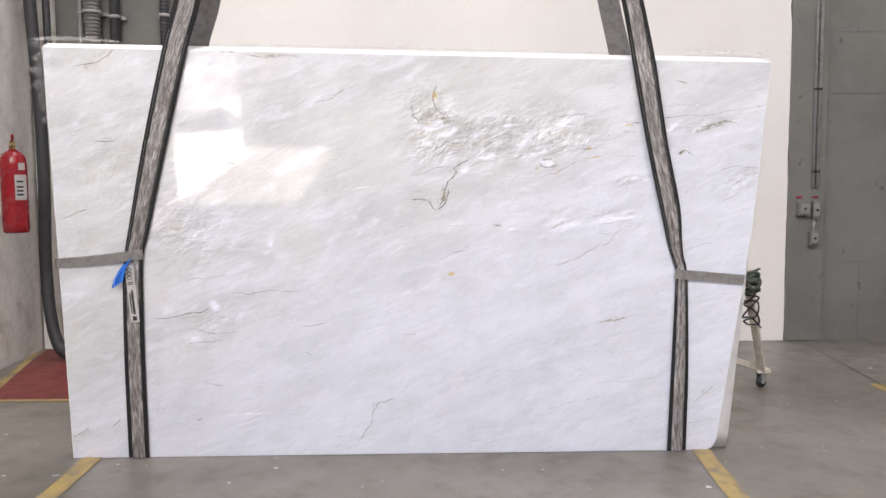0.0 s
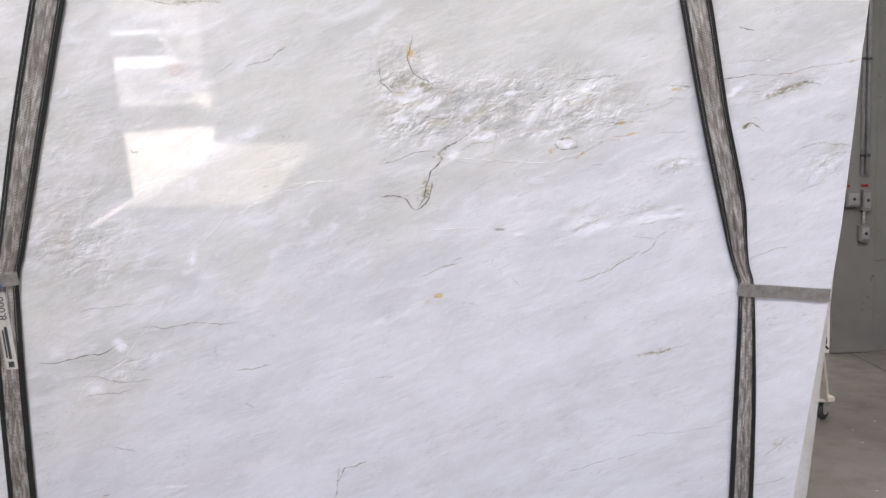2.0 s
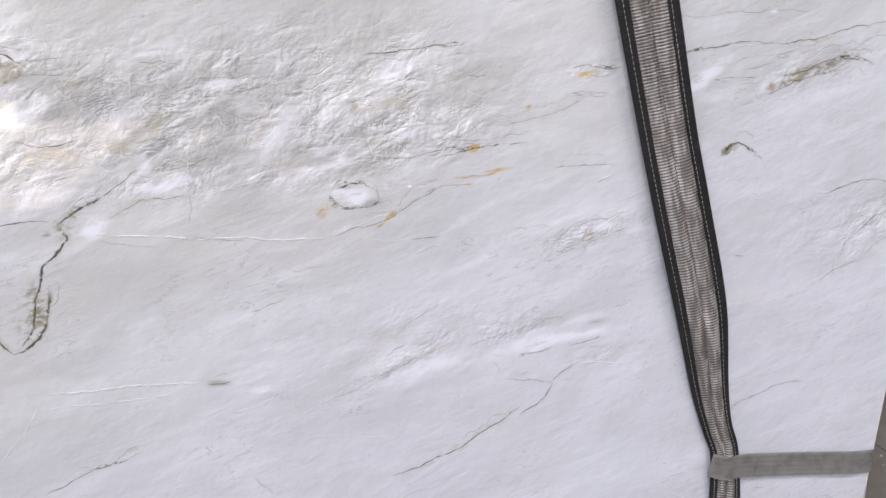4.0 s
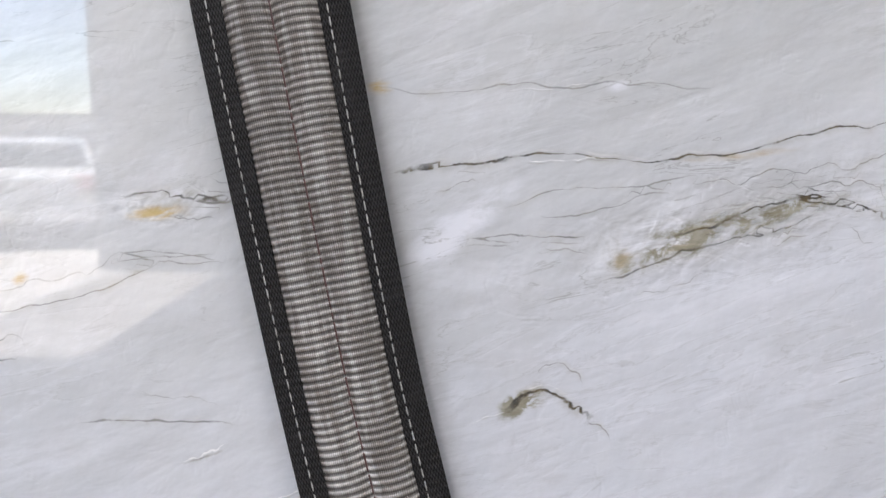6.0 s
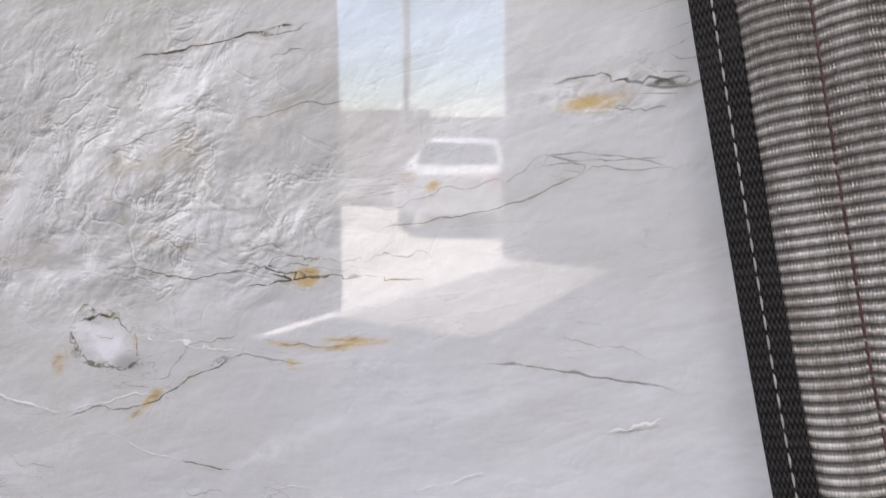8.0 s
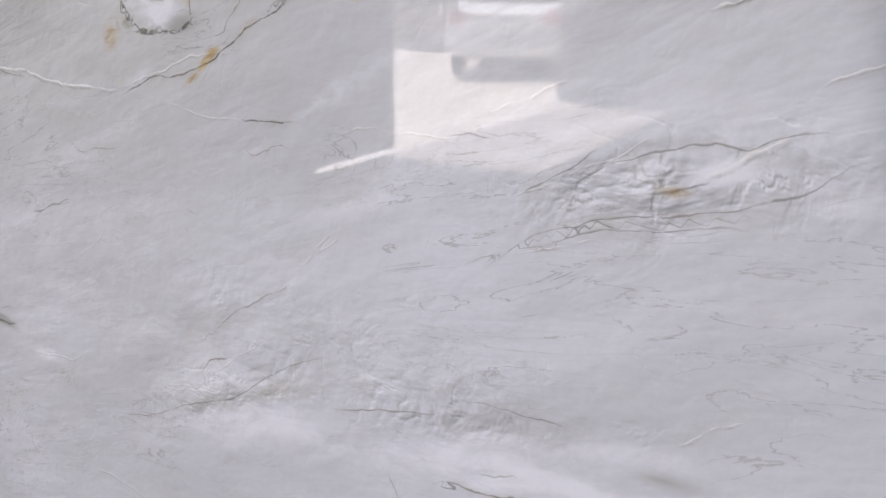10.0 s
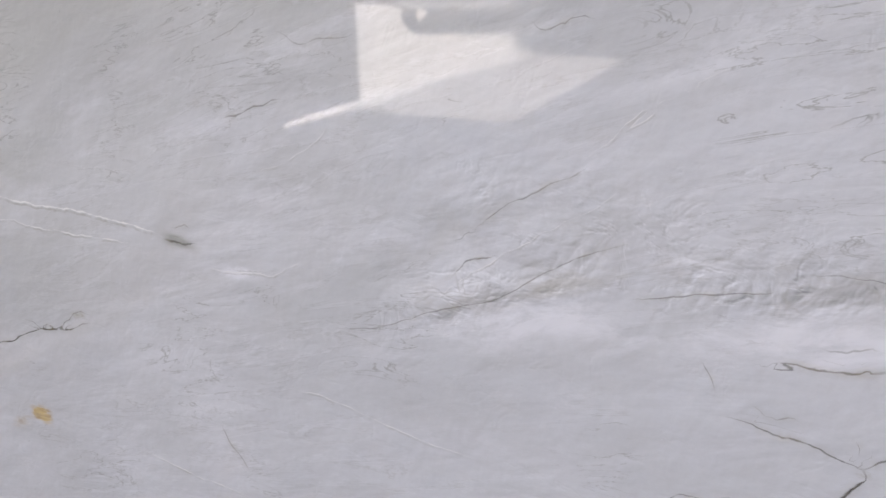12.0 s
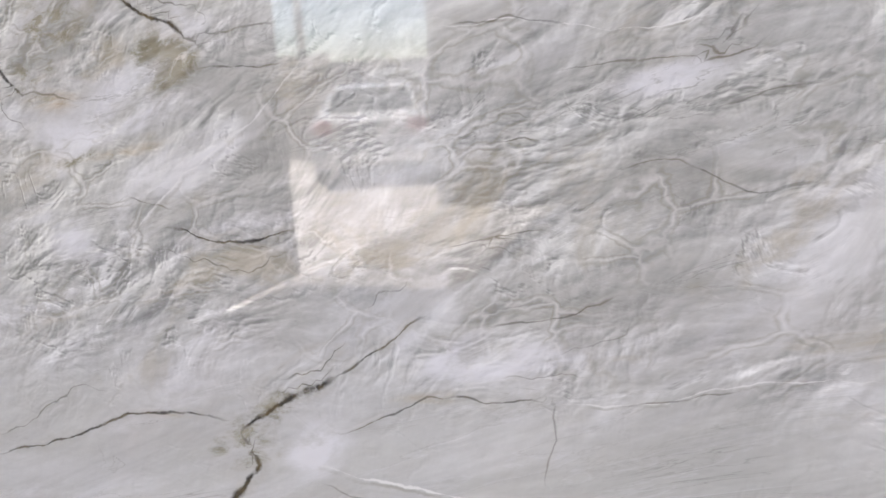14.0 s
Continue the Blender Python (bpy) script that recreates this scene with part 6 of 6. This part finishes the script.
caster(trolley, -1.2, 1.05)

wrap = thing("rope_bundle", "dark green cloth and black cord knotted on the trolley post", "rope")
rng = random.Random(2)
for i in range(5):
    pts = []
    for k in range(7):
        a = k * 1.15 + i
        pts.append((1.735 + 0.035 * math.cos(a) + 0.03 * rng.random(), 0.62 + 0.05 * math.sin(a), 0.745 - 0.025 * i + 0.04 * rng.random()))
    tube("cloth_fold", curve_points(pts, 5), lambda t: 0.011 * (0.55 + 0.6 * math.sin(math.pi * t)), MAT["green_tape"], wrap, 8)
for i in range(3):
    pts = [(1.76 + 0.05 * math.sin(k * 1.7 + i * 2) + 0.012 * k, 0.66 + 0.02 * k, 0.70 - 0.045 * k + 0.02 * math.sin(k * 2.3 + i)) for k in range(7)]
    tube("cord", curve_points(pts, 6), 0.005, MAT["dark"], wrap, 6)

# ---------------------------------------------------------------- fire extinguisher on the side wall
EX = (-2.70, 1.62, 0.0)
ext = thing("fire_extinguisher", "red fire extinguisher with printed label on the wall", "fire extinguisher")
lathe("cylinder", [(0.02, 0.955), (0.070, 0.957), (0.078, 0.97), (0.080, 1.0), (0.080, 1.40), (0.074, 1.445), (0.055, 1.475), (0.030, 1.492), (0.022, 1.50)], MAT["red"], ext, 36, EX)
lathe("valve", [(0.018, 1.495), (0.020, 1.53), (0.016, 1.535), (0.016, 1.555), (0.008, 1.56)], MAT["brass"], ext, 16, EX)
tube("lever", [(EX[0], EX[1] - 0.01, 1.545), (EX[0] + 0.03, EX[1] - 0.05, 1.565), (EX[0] + 0.05, EX[1] - 0.09, 1.585)], 0.008, MAT["red"], ext)
tube("carry_handle", [(EX[0], EX[1] - 0.01, 1.525), (EX[0] + 0.03, EX[1] - 0.06, 1.52), (EX[0] + 0.045, EX[1] - 0.10, 1.51)], 0.007, MAT["dark"], ext)
tube("hose", curve_points([(EX[0], EX[1] + 0.01, 1.53), (EX[0] - 0.05, EX[1] + 0.07, 1.50), (EX[0] - 0.03, EX[1] + 0.10, 1.30), (EX[0] - 0.02, EX[1] + 0.095, 1.08)], 10), 0.009, MAT["dark"], ext)


def wrapped_label(z0, z1, a0, a1, material, name="label"):
    bm = bmesh.new()
    cols = [[bm.verts.new((EX[0] + 0.0808 * math.cos(a), EX[1] + 0.0808 * math.sin(a), z)) for z in (z0, z1)] for a in np.linspace(radians(a0), radians(a1), 14)]
    for c0, c1 in zip(cols, cols[1:]):
        bm.faces.new((c0[0], c1[0], c1[1], c0[1]))
    bmesh.ops.solidify(bm, geom=bm.faces[:], thickness=0.0005)
    return part(name, bm, material, ext)


wrapped_label(1.17, 1.335, -60, 0, MAT["paper"], "label")
wrapped_label(1.365, 1.41, -42, -8, MAT["paper"], "small_label")
for z in (1.20, 1.225, 1.25, 1.285):
    bm = bmesh.new()
    cols = [[bm.verts.new((EX[0] + 0.0818 * math.cos(a), EX[1] + 0.0818 * math.sin(a), q)) for q in (z, z + 0.012)] for a in np.linspace(radians(-52), radians(-22), 8)]
    for c0, c1 in zip(cols, cols[1:]):
        bm.faces.new((c0[0], c1[0], c1[1], c0[1]))
    part("print_bar", bm, MAT["ink"], ext)
beam("wall_hook", (EX[0] - 0.25, EX[1], 1.47), (EX[0] - 0.02, EX[1], 1.47), 0.012, MAT["steel"], ext)

# ---------------------------------------------------------------- pipes in the corner


def wall_pipe(x, radius, material, label, corrugated=False, y=None, z0=0.0, clamps=(2.55, 1.3)):
    y = BACK_Y - radius - 0.03 if y is None else y
    ob = thing("wall_pipe", label, "pipe", "pipes in the corner")
    top = HALL_H - 0.05
    if corrugated:
        n = 900
        lathe("pipe", [(radius * (1.0 + 0.09 * math.sin(i * math.pi / 2)), z0 + (top - z0) * i / n) for i in range(n + 1)], material, ob, 20, (x, y, 0))
    else:
        lathe("pipe", [(radius, z0), (radius, top)], material, ob, 20, (x, y, 0))
    for z in clamps:
        lathe("clamp", [(radius * 1.05, z - 0.012), (radius * 1.22, z - 0.012), (radius * 1.22, z + 0.012), (radius * 1.05, z + 0.012)], MAT["steel"], ob, 20, (x, y, 0))
        block("bracket", x - radius * 1.8, x + radius * 1.8, y + radius, BACK_Y - 0.001, z - 0.012, z + 0.012, MAT["steel"], ob)
    return ob


MAT["ribbed_grey"] = worn("grey_ribbed_hose", (0.16, 0.155, 0.15), (0.09, 0.085, 0.08), 0.55, 20, 0.5)
wall_pipe(-2.595, 0.016, MAT["steel"], "thin grey steel conduit on brackets")
wall_pipe(-2.565, 0.010, MAT["dark"], "thin dark cable running down the wall", clamps=())
wall_pipe(-2.49, 0.058, MAT["ribbed_grey"], "grey ribbed plastic hose standing against the wall", True)
wall_pipe(-2.33, 0.038, MAT["dark"], "black plastic pipe clamped to the wall", clamps=(2.52, 1.2))
wall_pipe(-1.96, 0.034, MAT["dark"], "black ribbed conduit clamped to the wall", True, clamps=(2.53,))
tagged(block("corner_trim", -2.98, -2.80, BACK_Y - 0.05, BACK_Y - 0.002, 0.003, HALL_H - 0.02, MAT["dirty_wall"], None, 0.004), "dirty pale corner pier with a dark crack", "trim", kind="structure")

hose = thing("black_hose", "thick black rubber hose hanging in the corner", "hose")
hx = -2.83
tube("hose", curve_points([(hx - 0.02, 2.22, 3.6), (hx - 0.01, 2.22, 2.6), (hx + 0.03, 2.20, 2.0), (hx + 0.05, 2.18, 1.3), (hx + 0.05, 2.15, 0.75), (hx + 0.09, 2.10, 0.33), (hx + 0.17, 2.05, 0.10), (hx + 0.30, 2.0, 0.045)], 12), 0.042, MAT["dark"], hose)
tube("inner_hose", curve_points([(hx + 0.06, 2.30, 3.4), (hx + 0.07, 2.30, 2.2), (hx + 0.11, 2.28, 1.2), (hx + 0.12, 2.26, 0.6), (hx + 0.16, 2.22, 0.05)], 10), 0.026, MAT["dark"], hose)

# ---------------------------------------------------------------- conduits and sockets on the pilaster
PY = BACK_Y - 0.045
for dx, r in ((2.985, 0.011), (3.018, 0.013)):
    ob = thing("conduit", "grey steel conduit clipped to the pilaster", "conduit", "conduits on the pilaster")
    lathe("pipe", [(r, 1.20), (r, HALL_H - 0.1)], MAT["steel"], ob, 14, (dx, PY - r - 0.004, 0))
    for z in (1.33, 1.96, 2.9):
        lathe("clip", [(r + 0.001, z - 0.008), (r + 0.004, z - 0.008), (r + 0.004, z + 0.008), (r + 0.001, z + 0.008)], MAT["dark"], ob, 14, (dx, PY - r - 0.004, 0))


MAT["dull_box"] = worn("dull_grey_plastic", (0.17, 0.165, 0.155), (0.10, 0.095, 0.09), 0.55, 18, 0.5)


def socket_box(x, z, w, h, d, label):
    ob = thing("switch_box", label, "switch box", "boxes on the pilaster")
    block("body", x - w / 2, x + w / 2, PY - d, PY - 0.001, z - h / 2, z + h / 2, MAT["dull_box"], ob, 0.006)
    block("cover", x - w * 0.36, x + w * 0.36, PY - d - 0.006, PY - d + 0.001, z - h * 0.36, z + h * 0.36, MAT["box_grey"], ob, 0.003)
    lathe("knob", [(0.002, 0), (0.010, 0), (0.009, 0.008), (0.002, 0.009)], MAT["dark"], ob, 12).matrix_local = pose(x, PY - d - 0.005, z, 90)
    return ob


socket_box(2.91, 1.045, 0.095, 0.105, 0.055, "grey plastic switch box on the pilaster")
socket_box(3.005, 1.035, 0.06, 0.14, 0.05, "grey plastic outlet box below the conduit")
socket_box(2.995, 0.815, 0.065, 0.11, 0.05, "small grey outlet box low on the pilaster")
ob = thing("conduit", "short conduit between two outlet boxes", "conduit", "conduits on the pilaster")
lathe("pipe", [(0.011, 0.86), (0.011, 0.97)], MAT["steel"], ob, 14, (3.0, PY - 0.016, 0))
for x0, txt_w in ((2.865, 0.045), (2.985, 0.05)):
    tagged(block("wall_marking", x0, x0 + txt_w, PY - 0.004, PY - 0.001, 1.125, 1.14, MAT["red"]), "short red painted mark on the pilaster", "marking")
# dark cracks and joints in the back wall
for x0, x1, z0, z1 in ((3.40, 3.404, 0.0, 0.62), (3.09, 7.3, 1.93, 1.934), (3.10, 7.3, 0.62, 0.623), (3.1, 7.3, 2.4, 2.404)):
    tagged(block("wall_joint", x0, x1, BACK_Y - 0.004, BACK_Y + 0.002, z0 + 0.003, z1, MAT["block"]), "shallow board mark in the grey wall", "trim", kind="structure")

# ---------------------------------------------------------------- the doorway and the yard
# added strip, its pale colour stands in for daylight seen under the leaf
MAT["sill"] = worn("threshold_light_gap", (0.66, 0.63, 0.58), (0.50, 0.47, 0.43), 0.6, 8, 0.5)
sill = thing("threshold", "threshold strip under the sliding door, made pale for the light gap", "threshold")
sill["kind"] = "structure"
sill.matrix_world = pose(left_x(DOOR_Y1), DOOR_Y1, 0, 0, 0, math.degrees(-math.atan(LEFT_SLOPE)))
block("strip", -0.24, 0.015, DOOR_Y0 - DOOR_Y1, LEAF_Y - DOOR_Y1 - 0.002, 0.001, 0.010, MAT["sill"], sill, 0.003)
block("track", -0.075, -0.045, DOOR_Y0 - DOOR_Y1 + 0.01, LEAF_Y - DOOR_Y1 - 0.01, 0.0105, 0.018, MAT["steel"], sill, 0.002)
leaf = thing("sliding_door", "dark grey sliding door leaf hanging just clear of the floor", "door")
leaf.matrix_world = pose(left_x(DOOR_Y1), DOOR_Y1, 0, 0, 0, math.degrees(-math.atan(LEFT_SLOPE)))
block("leaf", -0.10, -0.02, 0.0, LEAF_Y - DOOR_Y1 - 0.001, 0.075, DOOR_H - 0.001, MAT["hall"], leaf, 0.004)
block("edge_rail", -0.12, 0.0, -0.03, 0.04, 0.075, DOOR_H - 0.02, MAT["box_grey"], leaf, 0.004)
y = DOOR_Y0
tagged(block("door_frame", left_x(y) - 0.26, left_x(y) + 0.02, y - 0.12, y, 0, DOOR_H, MAT["box_grey"], None, 0.004), "grey steel door jamb", "trim", kind="structure")
rail = thing("door_rail", "white painted upright rail beside the doorway", "rail")
tube("rail", [(left_x(-8.3) + 0.06, -8.3, 0.62), (left_x(-8.3) + 0.06, -8.3, 4.0)], 0.03, MAT["cream"], rail)
for z in (0.9, 3.6):
    block("bracket", left_x(-8.3) - 0.002, left_x(-8.3) + 0.05, -8.32, -8.28, z - 0.02, z + 0.02, MAT["steel"], rail)

# car at rest outside
MAT["car_paint"] = worn("silver_car_paint", (0.84, 0.84, 0.84), (0.76, 0.76, 0.75), 0.25, 4, 0.3, 0.0, 40)
MAT["car_glass"] = worn("dark_car_glass", (0.10, 0.12, 0.13), (0.07, 0.08, 0.09), 0.08, 4, 0.3, 0.0, 40)
MAT["tail_red"] = worn("red_lamp_glass", (0.45, 0.03, 0.03), (0.3, 0.02, 0.02), 0.2, 20, 0.3, 0.0)


def car(at):
    """A saloon, its tail at local y = 0 and its nose at +4."""
    ob = thing("parked_car", "pale silver saloon car parked in the yard", "car", at=at)
    stations = [(0.0, 0.76, 0.42, 0.90, 0.92, 0.70), (0.06, 0.83, 0.34, 0.94, 0.97, 0.74), (0.40, 0.86, 0.28, 0.96, 1.00, 0.76), (0.80, 0.87, 0.28, 0.96, 1.01, 0.74), (1.45, 0.88, 0.28, 0.96, 1.36, 0.60), (1.9, 0.88, 0.28, 0.96, 1.42, 0.58), (2.6, 0.88, 0.28, 0.95, 1.38, 0.58), (3.25, 0.87, 0.28, 0.94, 0.98, 0.74), (3.9, 0.84, 0.30, 0.86, 0.88, 0.72), (4.3, 0.72, 0.36, 0.70, 0.71, 0.60)]
    bm = bmesh.new()
    rings = []
    for y, half, low, waist, top, topw in stations:
        prof = [(half * 0.9, low), (half, low + 0.12), (half, waist - 0.06), (half * 0.96, waist), (topw, top - 0.03), (topw * 0.85, top)]
        ring_pts = prof + [(-x, z) for x, z in prof[::-1]]
        rings.append([bm.verts.new((x, y, z)) for x, z in ring_pts])
    for r0, r1 in zip(rings, rings[1:]):
        for k in range(len(r0)):
            bm.faces.new((r0[k], r0[(k + 1) % len(r0)], r1[(k + 1) % len(r0)], r1[k]))
    bm.faces.new(rings[0])
    bm.faces.new(rings[-1][::-1])
    bmesh.ops.recalc_face_normals(bm, faces=bm.faces)
    part("body", bm, MAT["car_paint"], ob, smooth=False)
    bm = bmesh.new()
    bm.faces.new([bm.verts.new(p) for p in ((-0.66, 0.835, 1.05), (0.66, 0.835, 1.05), (0.54, 1.40, 1.355), (-0.54, 1.40, 1.355))])
    bmesh.ops.solidify(bm, geom=bm.faces[:], thickness=0.02)
    part("rear_window", bm, MAT["car_glass"], ob)
    for s in (-1, 1):
        bm = bmesh.new()
        bm.faces.new([bm.verts.new(p) for p in ((s * 0.885, 0.95, 0.98), (s * 0.885, 3.1, 0.98), (s * 0.61, 2.55, 1.36), (s * 0.61, 1.5, 1.37))])
        bmesh.ops.solidify(bm, geom=bm.faces[:], thickness=0.015)
        part("side_window", bm, MAT["car_glass"], ob)
        block("tail_light", s * 0.66 - 0.11, s * 0.66 + 0.11, -0.012, 0.06, 0.78, 0.96, MAT["tail_red"], ob, 0.01)
        for y in (0.85, 3.45):
            w = lathe("wheel", [(0.02, -0.09), (0.24, -0.09), (0.30, -0.06), (0.30, 0.06), (0.24, 0.09), (0.02, 0.09)], MAT["dark"], ob, 24)
            w.matrix_local = pose(s * 0.79, y, 0.30, 0, 90, 0)
            lathe("rim", [(0.02, -0.096), (0.18, -0.096), (0.18, 0.096), (0.02, 0.096)], MAT["steel"], w, 16)
    block("bumper", -0.80, 0.80, -0.05, 0.10, 0.36, 0.58, MAT["car_paint"], ob, 0.03)
    block("plate", -0.24, 0.24, -0.016, 0.02, 0.70, 0.80, MAT["paper"], ob, 0.004)
    return ob


car(pose(-4.22, -9.70, -0.03, 0, 0, 158))

# yard wall, white store and pole
MAT["beige_wall"] = worn("beige_render", (0.36, 0.315, 0.27), (0.28, 0.245, 0.21), 0.8, 0.8, 0.6)
MAT["white_store"] = worn("white_render", (0.82, 0.80, 0.78), (0.72, 0.69, 0.65), 0.8, 0.7, 0.4)
yard_wall = thing("yard_wall", "beige rendered boundary wall across the yard", "wall")
block("wall_run", -40, -6.7, -13.5, -13.2, -0.03, 1.88, MAT["beige_wall"], yard_wall)
block("coping", -40, -6.68, -13.55, -13.15, 1.88, 1.95, MAT["beige_wall"], yard_wall)
store = thing("white_store", "low white rendered store with a flat roof", "building")
block("wall", -7.75, 2.0, -23.0, -15.2, -0.03, 1.74, MAT["white_store"], store)
block("roof_edge", -7.85, 2.1, -23.1, -15.1, 1.74, 1.82, MAT["box_grey"], store)
block("door", -6.5, -5.6, -15.21, -15.17, 0.0, 1.55, MAT["box_grey"], store)
pole = thing("utility_pole", "grey utility pole with a crossarm in the yard", "utility pole")
lathe("pole", [(0.085, -0.03), (0.06, 9.0)], MAT["box_grey"], pole, 14, (-7.9, -14.6, 0))
block("crossarm", -8.5, -7.3, -14.66, -14.54, 7.9, 8.02, MAT["box_grey"], pole)
# low hill in the distance
bm = bmesh.new()
bmesh.ops.create_grid(bm, x_segments=80, y_segments=24, size=1)
for v in bm.verts:
    x, y = v.co.x * 160 - 60, v.co.y * 40 - 130
    v.co = Vector((x, y, max(-0.5, 5.2 * (1 - v.co.y ** 2) * (0.75 + 0.35 * noise.noise(Vector((x * 0.03, y * 0.03, 0)))) - 0.6)))
hill = part("hill", bm, worn("dry_hillside", (0.22, 0.19, 0.13), (0.13, 0.13, 0.07), 0.9, 0.08, 0.7), smooth=True)
tagged(hill, "low dry hill on the horizon", "hill", kind="structure")
